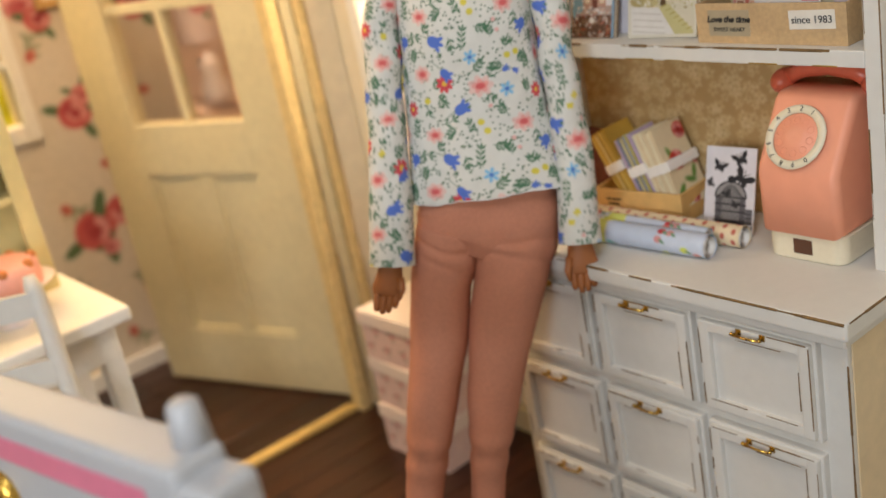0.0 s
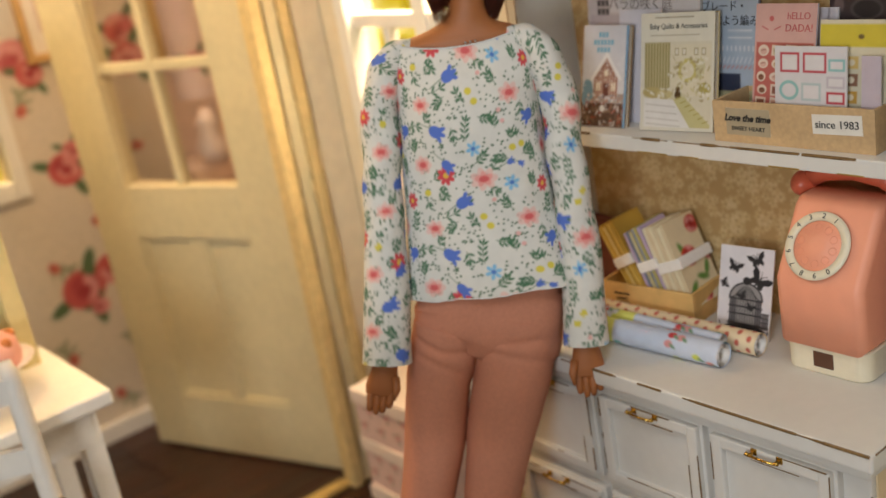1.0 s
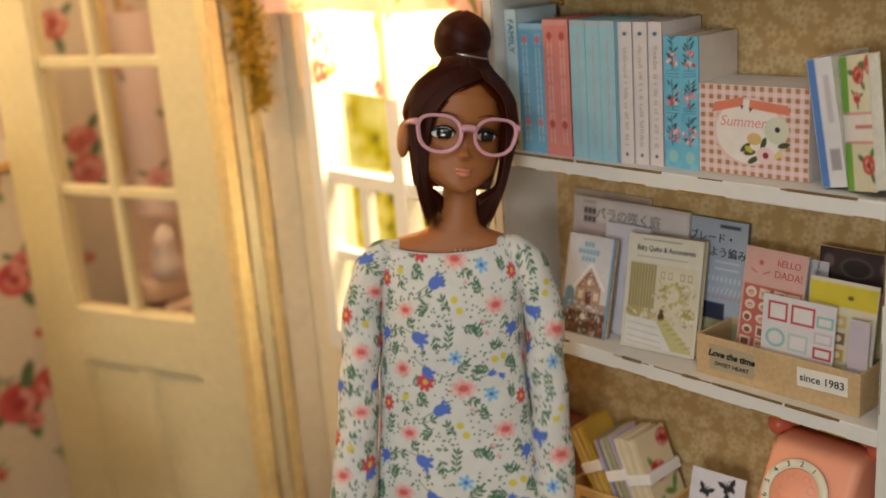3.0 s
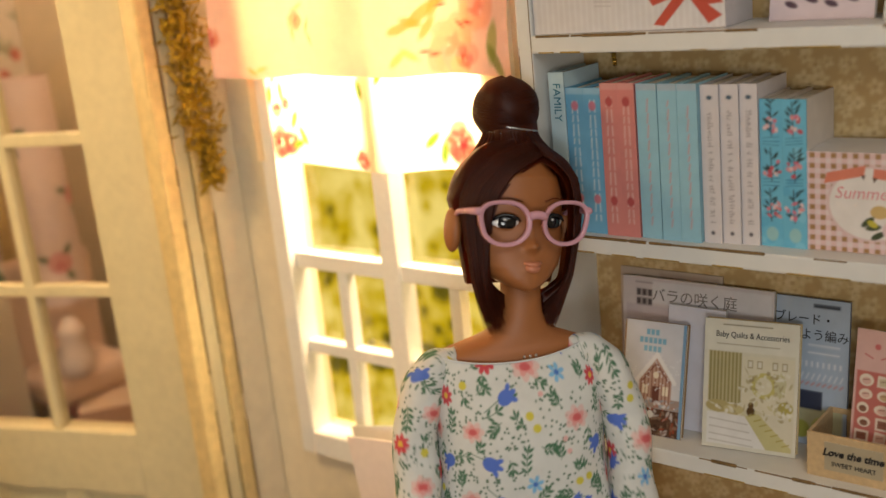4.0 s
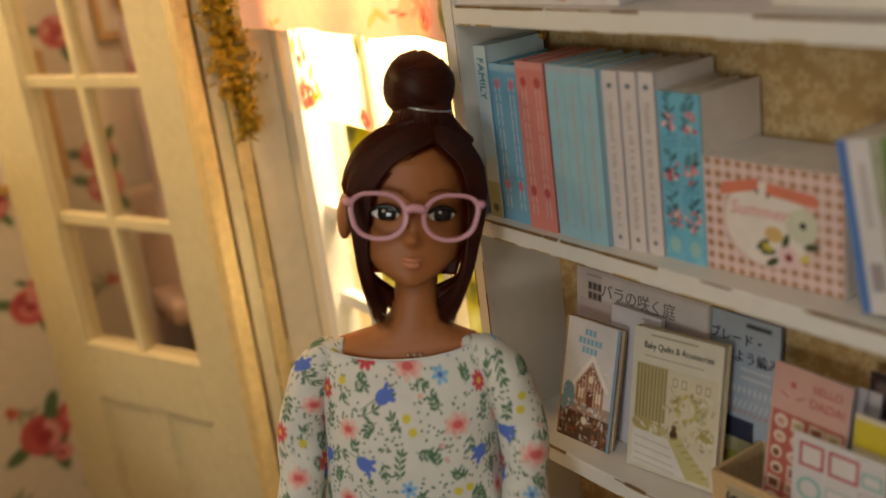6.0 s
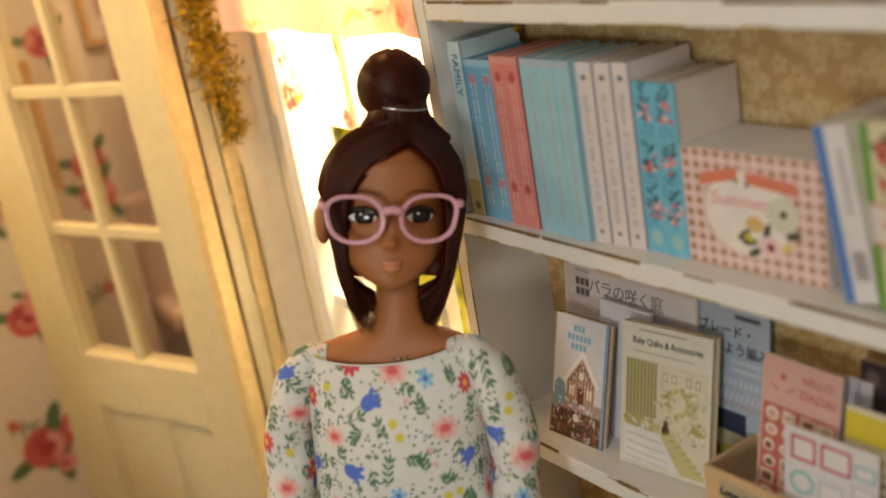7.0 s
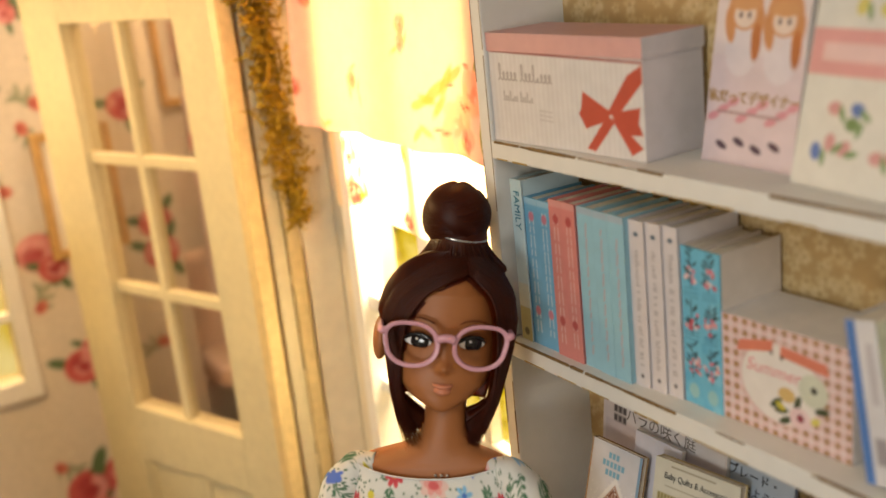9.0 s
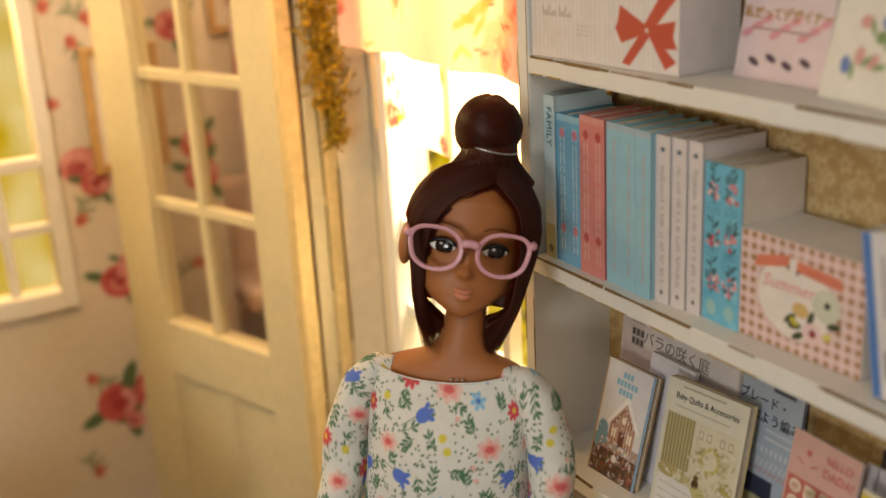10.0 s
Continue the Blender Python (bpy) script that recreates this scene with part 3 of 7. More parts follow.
DW, DH = 12.75, 35.0
leaf("stile", 0.03, 3.0, 0, DH, -0.5, 0.5, CREAM)
leaf("worn_edge", -0.13, 0.03, 0, DH, -0.47, 0.44, mat("dark_worn_edge_and_gap", (92, 60, 28), 0.6, vary=0.6, scale=260), 0.03, "dark worn wooden edge on the hinge side")
leaf("stile", 10.1, DW, 0, DH, -0.5, 0.5, CREAM)
leaf("rail", 3.0, 10.1, 0, 3.1, -0.5, 0.5, CREAM)
leaf("rail", 3.0, 10.1, 11.8, 14.4, -0.5, 0.5, CREAM)
leaf("rail", 3.0, 10.1, 31.4, DH, -0.5, 0.5, CREAM)
leaf("rail", 6.1, 6.75, 3.1, 11.8, -0.42, 0.42, CREAM)
for u0, u1 in ((3.0, 6.1), (6.75, 10.1)):
    p = leaf("panel", u0, u1, 3.1, 11.8, -0.22, 0.22, CREAM, 0.02)
    for a, b, c, d in ((u0, u0 + 0.22, 3.1, 11.8), (u1 - 0.22, u1, 3.1, 11.8), (u0, u1, 3.1, 3.32), (u0, u1, 11.58, 11.8)):
        leaf("moulding", a, b, c, d, -0.4, 0.4, CREAM, 0.09)
leaf("glazing_bar", 6.5, 6.92, 14.4, 31.4, -0.3, 0.3, CREAM, 0.1)
for z in (20.05, 25.8):
    leaf("glazing_bar", 3.0, 10.1, z - 0.24, z + 0.24, -0.28, 0.28, CREAM, 0.1)
for u0, u1 in ((3.0, 6.5), (6.92, 10.1)):
    for z0, z1 in ((14.4, 19.81), (20.29, 25.56), (26.04, 31.4)):
        p = leaf("pane", u0, u1, z0, z1, -0.03, 0.03, GLASS, 0)
        p.visible_shadow = False

# door frame: posts with worn edges, two coloured gold-lit, and the floor's sill strip
jamb = thing("door_frame", (27.8, 43.4, 0), "cream painted door frame with gilt worn edges and gold light put in its paint", "door frame", kind="structure")
# cream trim with the warm gold light on it put into the colour
GOLDLIT = mat("gold_lit_trim_paint", (224, 198, 142), 0.42, bump=0.3, bscale=900, vary=0.22, scale=160)
# the narrow dark brown post paints the shaded, worn gap between its neighbours
for x0, x1, y0, y1, m_ in ((26.22, 26.84, 42.75, 43.6, GOLDLIT), (26.84, 26.98, 43.02, 43.6, mat("dark_worn_edge_and_gap", (92, 60, 28))), (26.98, 27.6, 42.92, 43.7, CREAM), (27.6, 28.15, 42.76, 43.6, GOLDLIT), (28.15, 29.69, 42.92, 43.29, PLASTER)):
    g = Geo()
    g.box((x0, y0, 0), (x1, y1, 38), 0.12)
    rnd = random.Random(int(x0 * 10))
    for k in range(0 if m_ is PLASTER else 26):
        z = rnd.uniform(1, 36)
        hgt = rnd.uniform(0.5, 3.2)
        g.box((x1 - 0.07, y0 + 0.02, z), (x1 + 0.012, y0 + 0.10, z + hgt), 0, 1)
    part("post", g, [m_, WORN if rnd.random() < 0.5 else GOLDWORN], jamb)
g = Geo()
g.box((6.0, 43.2, 0), (26.22, 43.85, 0.28), 0.08)
# the strip's gold is the light on it, put into its colour
part("threshold", g, mat("gold_tone_strip", (214, 182, 112), 0.4, vary=0.25, scale=200), jamb, "pale wooden strip across the floor, gold light put in its colour")

# baseboards of the far room
g = Geo()
g.box((-32, 58.4, 0), (26.2, 58.8, 1.0), 0.08)
part("baseboard", g, WINDOWWHITE, None, "white painted baseboard", kind="structure", category="baseboard")
g = Geo()
g.box((29.3, 28.9, 0), (29.7, 42.9, 1.1), 0.08)
part("baseboard", g, TRIM, None, "cream painted baseboard under the window", kind="structure", category="baseboard")

# ---------------------------------------------------------------- the dresser with drawers below and shelves above
HX, HY0, HY1, HB = 27.08, 15.6, 28.55, 29.5     # shelf front, ends, back
SHELF = (18.31, 23.84, 28.9, 34.4)             # tops of the shelves
COUNTER = 12.35
DX, DY0, DY1 = 24.45, 15.55, 28.6               # drawer fronts, ends of the lower part
dresser = thing("dresser", (27.0, 22.1, 0), "white distressed wooden dresser with nine drawers and open shelves", "dresser")


def scuffs(g, a, b, n, seed, mi=1, wide=0.05, lift=0.012, most=0.16):
    """Short worn streaks along an edge from a to b, a little proud of the paint."""
    rnd = random.Random(seed)
    a, b = Vector(a), Vector(b)
    d = b - a
    ln = d.length
    d.normalize()
    for k in range(n):
        t = rnd.uniform(0, 1)
        l_ = rnd.uniform(0.03, most) * ln * 0.5
        w_ = wide * rnd.uniform(0.3, 0.75)
        p = a + d * max(l_, min(ln - l_, t * ln))
        ext = Vector((abs(d.x) * l_ + w_, abs(d.y) * l_ + w_, abs(d.z) * l_ + w_))
        g.box(p - ext, p + ext, w_ * 0.5, mi, seg=1)
    return g


g = Geo()
g.box((DX + 0.25, DY0, 0.5), (29.6, DY1, 11.75), 0.08)
g.box((DX + 0.1, DY0 - 0.02, 0), (29.6, DY1 + 0.02, 0.62), 0.06)
part("carcass", g, WHITE, dresser)
# thin beige sheet over the carcass end
g = Geo()
g.box((DX + 0.42, DY0 - 0.05, 0.62), (29.5, DY0, 11.45), 0.02)
part("end_panel", g, mat("beige_panel", (226, 204, 168), 0.55, vary=0.10, scale=140, bump=0.15), dresser, "beige end panel")
g = Geo()
g.box((24.0, 15.1, 11.82), (29.65, 29.0, COUNTER), 0.11, seg=3)
part("worktop", g, WHITE, dresser, "white worktop with worn front edge")
g = Geo()
scuffs(g, (24.02, 15.2, COUNTER - 0.05), (24.02, 28.9, COUNTER - 0.05), 19, 5, 0, 0.055, most=0.14)
scuffs(g, (24.2, 15.12, COUNTER - 0.05), (29.4, 15.12, COUNTER - 0.05), 12, 7, 0, 0.045, most=0.25)
scuffs(g, (DX + 0.26, DY0 + 0.02, 1), (DX + 0.26, DY0 + 0.02, 11.6), 14, 3, 0, wide=0.04, most=0.3)
part("worn_paint", g, WORN, dresser, "bare wood showing along the worn edges", kind="stuff")
g = Geo()
g.box((24.22, 15.3, 11.46), (29.6, 28.8, 11.82), 0.14, seg=3)
part("moulding", g, WHITE, dresser)

HANDLE = Geo()
for y in (-0.38, 0.38):
    HANDLE.box((-0.24, y - 0.035, -0.035), (0, y + 0.035, 0.035), 0.012)
    HANDLE.box((-0.05, y - 0.09, -0.09), (0.0, y + 0.09, 0.09), 0.02)
    HANDLE.tube([(-0.24, y, 0.0), (-0.25, y * 1.25, 0.05)], [0.045, 0.06], 8)
HANDLE.tube([(-0.24, -0.4, 0.0), (-0.25, 0, -0.015), (-0.24, 0.4, 0.0)], [0.042, 0.036, 0.042], 8)

COLS = ((16.3, 20.05), (20.3, 24.05), (24.3, 28.05))
ROWSZ = ((8.3, 11.38), (4.65, 7.9), (1.0, 4.3))
for ci, (y0, y1) in enumerate(COLS):
    for ri, (z0, z1) in enumerate(ROWSZ):
        g = Geo()
        g.box((DX, y0, z0), (DX + 0.4, y1, z1), 0.05)
        # the raised rim round the sunk field
        r, rims = 0.46, []
        for a, b in (((DX - 0.17, y0 + 0.1, z0 + 0.1), (DX + 0.1, y0 + r, z1 - 0.1)), ((DX - 0.17, y1 - r, z0 + 0.1), (DX + 0.1, y1 - 0.1, z1 - 0.1)),
                     ((DX - 0.17, y0 + r - 0.05, z0 + 0.1), (DX + 0.1, y1 - r + 0.05, z0 + r)), ((DX - 0.17, y0 + r - 0.05, z1 - r), (DX + 0.1, y1 - r + 0.05, z1 - 0.1))):
            rims.append((a, b))
        k = ci * 10 + ri
        wp = Geo()
        scuffs(wp, (DX - 0.17, y0 + 0.12, z0 + 0.2), (DX - 0.17, y0 + 0.12, z1 - 0.2), 4, k, 0, 0.032, most=0.6)
        scuffs(wp, (DX - 0.17, y1 - 0.12, z0 + 0.2), (DX - 0.17, y1 - 0.12, z1 - 0.2), 3, k + 100, 0, 0.028, most=0.5)
        scuffs(wp, (DX - 0.17, y0 + 0.2, z1 - 0.12), (DX - 0.17, y1 - 0.2, z1 - 0.12), 4, k + 200, 0, 0.03, most=0.4)
        scuffs(wp, (DX - 0.17, y0 + r, z1 - r), (DX - 0.17, y1 - r, z1 - r), 3, k + 300, 0, 0.024, most=0.4)
        scuffs(wp, (DX - 0.17, y0 + r, z0 + r), (DX - 0.17, y0 + r, z1 - r), 2, k + 400, 0, 0.024, most=0.5)
        scuffs(wp, (DX - 0.17, y0 + 0.3, z0 + r), (DX - 0.17, y1 - 0.3, z0 + r), 2, k + 500, 0, 0.022, most=0.4)
        d_ = part("drawer", g, WHITE, dresser)
        for a, b in rims:
            g = Geo()
            g.box(a, b, 0.07)
            rim = part("rim_moulding", g, WHITE, dresser)
            rim.parent = d_
            rim.location = (0, 0, 0)
        wear = part("worn_paint", wp, WORN, dresser, "bare wood showing along the worn edges", kind="stuff")
        wear.parent = d_
        wear.location = (0, 0, 0)
        h = Geo()
        h.v = [(x + DX - 0.15, y + (y0 + y1) / 2, z + z1 - 0.19) for x, y, z in HANDLE.v]
        h.f, h.m, h.c = HANDLE.f, HANDLE.m, HANDLE.c
        hd = part("handle", h, BRASS, dresser, "small brass bar handle", smooth=True)
        hd.parent = d_
        hd.location = (0, 0, 0)

for y0, y1 in ((HY0, HY0 + 0.5), (HY1 - 0.45, HY1)):
    g = Geo()
    g.box((HX + 0.02, y0, COUNTER), (29.6, y1, 36.0), 0.05)
    part("side_panel", g, WHITE, dresser)
    g = Geo()
    scuffs(g, (HX + 0.03, y0 + 0.04, COUNTER + 0.5), (HX + 0.03, y0 + 0.04, 35), 16, int(y0), 0, 0.03, most=0.12)
    scuffs(g, (HX + 0.03, y1 - 0.04, COUNTER + 0.5), (HX + 0.03, y1 - 0.04, 35), 14, int(y0) + 9, 0, 0.03, most=0.12)
    part("worn_paint", g, WORN, dresser, "bare wood showing along the worn edges", kind="stuff")
for k, z in enumerate(SHELF):
    g = Geo()
    g.box((HX, HY0 + 0.48, z - 0.45), (HB, HY1 - 0.43, z), 0.05)
    part("shelf", g, WHITE, dresser)
    g = Geo()
    scuffs(g, (HX + 0.02, HY0 + 0.6, z - 0.03), (HX + 0.02, HY1 - 0.6, z - 0.03), 16, 40 + k, 0, 0.055, most=0.16)
    scuffs(g, (HX + 0.02, HY0 + 0.6, z - 0.42), (HX + 0.02, HY1 - 0.6, z - 0.42), 8, 50 + k, 1, 0.035, most=0.12)
    part("worn_paint", g, [WORN, GOLDWORN], dresser, "bare wood showing along the worn edges", kind="stuff")
# back panel papered in a pale damask
tile = Sheet(3.6, 3.6, 0.04, (188, 154, 102), wrap=True)
rnd = random.Random(11)
for k in range(150):
    x, y, a0, r = rnd.uniform(0, 3.6), rnd.uniform(0, 3.6), rnd.uniform(0, 72), rnd.uniform(0.09, 0.17)
    for i in range(5):
        a = a0 + 72 * i
        tile.oval(x + 0.75 * r * math.cos(radians(a)), y + 0.75 * r * math.sin(radians(a)), 0.52 * r, 0.36 * r, rnd.choice(((222, 196, 150), (212, 182, 132))), a, 0.75)
    tile.oval(x, y, 0.28 * r, 0.28 * r, (170, 134, 80), 0, 0.8)
s = Sheet(12.9, 22.2, 0.05, (188, 154, 102))
s.img = tile.sample(s.X.ravel(), s.Y.ravel()).reshape(s.img.shape)
g = Geo()
slab(g, s, facing(HY1 - 0.1, HB, COUNTER + 0.02), 0.12, (200, 170, 120))
part("back_panel", g, MATTEPRINT, dresser, "beige damask-papered back board")


# ================================================================ things on the worktop
INK = mat("black_ink", (34, 30, 30), 0.6, vary=0.1)
GREYINK = mat("grey_ink", (120, 112, 108), 0.6, vary=0.1)
PINKINK = mat("pink_ink", (222, 150, 150), 0.6, vary=0.1)
GOLDINK = mat("gold_ink", (170, 130, 70), 0.5, vary=0.1)
WHITEINK = mat("white_ink", (244, 240, 236), 0.5, vary=0.03)
CORAL = mat("coral_pink_plastic", (240, 162, 132), 0.46, vary=0.05, scale=120)
CORALDARK = mat("coral_red_plastic", (214, 104, 76), 0.35, vary=0.08)
IVORY = mat("ivory_plastic", (226, 216, 192), 0.38, vary=0.06)
DARKHOLE = mat("dark_slot", (92, 58, 40), 0.6, vary=0.1)


def payphone():
    ph = thing("toy_payphone", (28.1, 18.05, COUNTER), "coral pink toy pay telephone with an ivory base and dial", "telephone")
    y0, y1 = 16.85, 19.25
    g = Geo()
    # ivory base, rounded in plan
    def plan(inset, z, n=9, r=0.4):
        out = []
        for cx, cy, a0 in ((29.3 - r, y1 - r, 0), (26.86 + r, y1 - r, 90), (26.86 + r, y0 + r, 180), (29.3 - r, y0 + r, 270)):
            for k in range(n):
                t = radians(a0 + 90 * k / (n - 1))
                out.append((cx + (r - inset) * math.cos(t), cy + (r - inset) * math.sin(t), z))
        return out
    g.loft([plan(0.06, COUNTER), plan(0.0, COUNTER + 0.06), plan(0.0, COUNTER + 0.80), plan(0.04, COUNTER + 0.84)])
    part("base", g, IVORY, ph, "ivory plastic base", smooth=False)
    g = Geo()
    g.box((26.84, 17.79, COUNTER + 0.22), (27.0, 18.37, COUNTER + 0.66), 0.02)
    part("coin_slot", g, DARKHOLE, ph, "dark square coin return slot")
    # coral body: a side outline drawn across
    prof = [(26.72, COUNTER + 0.84), (26.66, 15.0), (26.80, 15.25), (27.75, 16.75), (27.98, 16.92), (29.25, 16.92), (29.3, COUNTER + 0.84)]
    bm = bmesh.new()
    left = [bm.verts.new((x, y0 - 0.04, z)) for x, z in prof]
    right = [bm.verts.new((x, y1 + 0.04, z)) for x, z in prof]
    bm.faces.new(left)
    bm.faces.new(right[::-1])
    k = len(prof)
    for i in range(k):
        bm.faces.new((left[i], right[i], right[(i + 1) % k], left[(i + 1) % k])[::-1])
    bmesh.ops.recalc_face_normals(bm, faces=bm.faces[:])
    edge = [e for e in bm.edges if abs(e.verts[0].co.y - e.verts[1].co.y) < 0.01]
    bmesh.ops.bevel(bm, geom=edge, offset=0.24, segments=5, affect="EDGES", profile=0.5)
    g = Geo()
    g.bm(bm)
    b_ = part("body", g, CORAL, ph, "coral pink plastic shell with a sloping front", smooth=True)
    # dial on the slope
    o = Vector((27.14, 18.2, 15.86))
    nrm = Vector((-1.5, 0, 0.95)).normalized()
    side = Vector((0, -1, 0))
    upv = nrm.cross(side)
    dm = Matrix(((side.x, upv.x, nrm.x, o.x), (side.y, upv.y, nrm.y, o.y), (side.z, upv.z, nrm.z, o.z), (0, 0, 0, 1)))
    g = Geo()
    seg = 48
    rings = []
    for r, h in ((0.66, 0.02), (0.67, 0.07), (0.88, 0.07), (0.90, 0.02)):
        rings.append([(dm @ Vector((r * math.cos(2 * math.pi * j / seg), r * math.sin(2 * math.pi * j / seg), h + 0.06)))[:] for j in range(seg)])
    g.loft(rings, 0, False)
    part("dial_ring", g, IVORY, ph, "ivory number ring", smooth=True)
    g = Geo()
    rings = []
    for r, h in ((0.66, 0.0), (0.62, 0.05), (0.36, 0.06), (0.33, 0.09), (0.1, 0.09), (0.0005, 0.08)):
        rings.append([(dm @ Vector((r * math.cos(2 * math.pi * j / seg), r * math.sin(2 * math.pi * j / seg), h + 0.06)))[:] for j in range(seg)])
    g.loft(rings, 0, False)
    part("dial", g, CORAL, ph, "coral dial disc", smooth=True)
    for i in range(10):
        a = radians(62 + i * 36)
        g = Geo()
        g.tube([(dm @ Vector((0.48 * math.cos(a) + 0.10 * math.cos(q * math.pi / 6), 0.48 * math.sin(a) + 0.10 * math.sin(q * math.pi / 6), 0.115)))[:] for q in range(13)], 0.018, 5)
        part("finger_ring", g, CORAL, ph, smooth=True)
    for i, d in enumerate("1234567890"):
        a = radians(62 + i * 27.5)
        lettering(ph, d, 0.2, dm @ Matrix.Translation((0.775 * math.cos(a), 0.775 * math.sin(a), 0.135)) @ Matrix.Rotation(a - math.pi / 2, 4, "Z"), INK, "numeral")
    # handset in its cradle
    g = Geo()
    g.tube([(28.7, 16.8, 17.05), (28.7, 17.3, 17.3), (28.7, 18.1, 17.38), (28.7, 18.9, 17.3), (28.7, 19.4, 17.05)], [0.26, 0.25, 0.22, 0.25, 0.26], 14)
    g.blob((28.7, 16.75, 17.0), (0.45, 0.34, 0.3))
    g.blob((28.7, 19.5, 16.95), (0.5, 0.36, 0.36))
    part("handset", g, CORALDARK, ph, "coral red handset", smooth=True)


payphone()


def printed_thing(name, label, category, s, m, thick, side=(235, 230, 225), material=None, group="", top=None):
    """A sheet, card or booklet as one thing with its printed front."""
    base = (Matrix(m) @ Vector((s.w / 2, 0, -thick / 2)))
    t = thing(name, base, label, category, group)
    g = Geo()
    if thick < 0.15:
        slab(g, s, m, thick, side, top=top)
        part("sheet", g, material or PRINT, t)
        return t
    slab(g, s, m, 0.035, side)
    part("front_cover", g, material or PRINT, t)
    g = Geo()
    g.box((0.02, 0, -thick), (s.w, s.h, -thick + 0.035), 0.008, 0, m, 1, lin(side))
    part("back_cover", g, material or PRINT, t)
    g = Geo()
    g.box((0, 0, -thick), (0.035, s.h, -0.035), 0.008, 0, m, 1, lin(side))
    part("spine", g, material or PRINT, t)
    g = Geo()
    g.box((0.035, 0.03, -thick + 0.035), (s.w - 0.04, s.h - 0.03, -0.035), 0.0, 0, m)
    part("page_block", g, PAGES, t)
    return t


# card with a bird cage and butterflies
def card_drawing():
    s = Sheet(1.75, 2.9, 0.018, (236, 232, 238))
    k, grey = (38, 36, 42), (112, 108, 112)

    def butterfly(x, y, r, a):
        """Two pointed fore wings, two round hind wings and a body, turned by a."""
        def at(u, v):
            c, d = math.cos(radians(a)), math.sin(radians(a))
            return x + r * (u * c - v * d), y + r * (u * d + v * c)
        for sg in (-1, 1):
            s.poly([at(0, 0.1), at(sg * 0.5, 0.75), at(sg * 1.1, 0.95), at(sg * 0.95, 0.3), at(sg * 0.45, -0.1), at(0, -0.1)], k)
            s.poly([at(0, -0.05), at(sg * 0.6, 0.0), at(sg * 0.72, -0.4), at(sg * 0.45, -0.75), at(sg * 0.3, -0.5), at(0, -0.3)], k)
            s.line(*at(0, 0.4), *at(sg * 0.3, 0.85), 0.02, k)
        s.line(*at(0, 0.45), *at(0, -0.5), 0.05, k)

    butterfly(0.50, 2.22, 0.24, -18)
    butterfly(1.22, 2.50, 0.27, 22)
    butterfly(1.30, 1.86, 0.36, -38)
    butterfly(0.17, 1.66, 0.16, -72)
    # the domed cage: shaded wires, three hoops, a ring and a base
    s.oval(0.92, 1.22, 0.53, 0.52, (158, 154, 154))
    s.rect(0.39, 0.36, 1.45, 1.22, (158, 154, 154))
    s.rect(0.39, 0.36, 0.62, 1.22, grey)
    s.rect(1.25, 0.36, 1.45, 1.22, grey)
    for i in range(13):
        x, t = 0.41 + i * 0.085, (i - 6) / 6.3
        s.line(x, 0.36, x, 1.22, 0.024, k)
        s.line(x, 1.22, 0.92 + 0.55 * (x - 0.92), 1.22 + 0.42 * math.sqrt(max(0, 1 - t * t)), 0.024, k)
    for y, w in ((0.42, 0.56), (0.74, 0.54), (0.98, 0.54), (1.22, 0.54)):
        s.line(0.92 - w, y, 0.92 + w, y, 0.05, k)
    for i in range(24):
        a = math.pi * i / 24
        s.line(0.92 + 0.54 * math.cos(a), 1.22 + 0.53 * math.sin(a), 0.92 + 0.54 * math.cos(a + 0.14), 1.22 + 0.53 * math.sin(a + 0.14), 0.05, k)
    s.oval(0.92, 1.82, 0.13, 0.13, k)
    s.oval(0.92, 0.28, 0.66, 0.13, k)
    butterfly(0.80, 1.32, 0.16, 30)
    butterfly(1.08, 0.98, 0.15, -20)
    s.rect(1.46, 0.34, 1.70, 0.86, grey)
    for y in (0.40, 0.56, 0.70, 0.84):
        s.line(1.46, y, 1.70, y, 0.03, k)
    rnd = random.Random(6)
    for q in range(26):
        s.oval(rnd.uniform(1.1, 1.7), rnd.uniform(0.05, 0.28), rnd.uniform(0.02, 0.07), 0.03, rnd.choice((k, grey)), rnd.uniform(0, 180))
    s.line(0.08, 0.42, 0.12, 0.30, 0.03, k)
    return s


printed_thing("picture_card", "white card printed with a black bird cage and butterflies", "card", card_drawing(), facing(22.08, 27.6, COUNTER + 0.02, 16, 6) @ Matrix.Diagonal((0.96, 0.9, 1, 1)), 0.05)


# wooden tray with folded fabric bundles
tray = thing("wooden_tray", (28.2, 24.55, COUNTER), "pale wooden tray with a small stamped label", "tray")
TM = Matrix.Translation((27.2, 26.1, COUNTER)) @ Matrix.Rotation(radians(7), 4, "Z")
for nm, a, b in (("front", (0, -3.3, 0), (0.1, 0, 1.05)), ("back", (1.95, -3.3, 0), (2.05, 0, 1.05)), ("end", (0.1, -0.1, 0), (1.95, 0, 1.05)), ("end", (0.1, -3.3, 0), (1.95, -3.2, 1.05)), ("bottom", (0.1, -3.2, 0), (1.95, -0.1, 0.1))):
    g = Geo()
    g.box(a, b, 0.025, 0, TM)
    part(nm, g, PLYWOOD, tray)
for i, (w_, z_) in enumerate(((0.55, 0.72), (0.4, 0.56), (0.5, 0.42))):
    g = Geo()
    g.box((-0.008, -0.75 - w_ / 2, z_ - 0.03), (0.004, -0.75 + w_ / 2, z_ + 0.03), 0, 0, TM)
    part("label_bar", g, INK, tray, "small stamped mark")


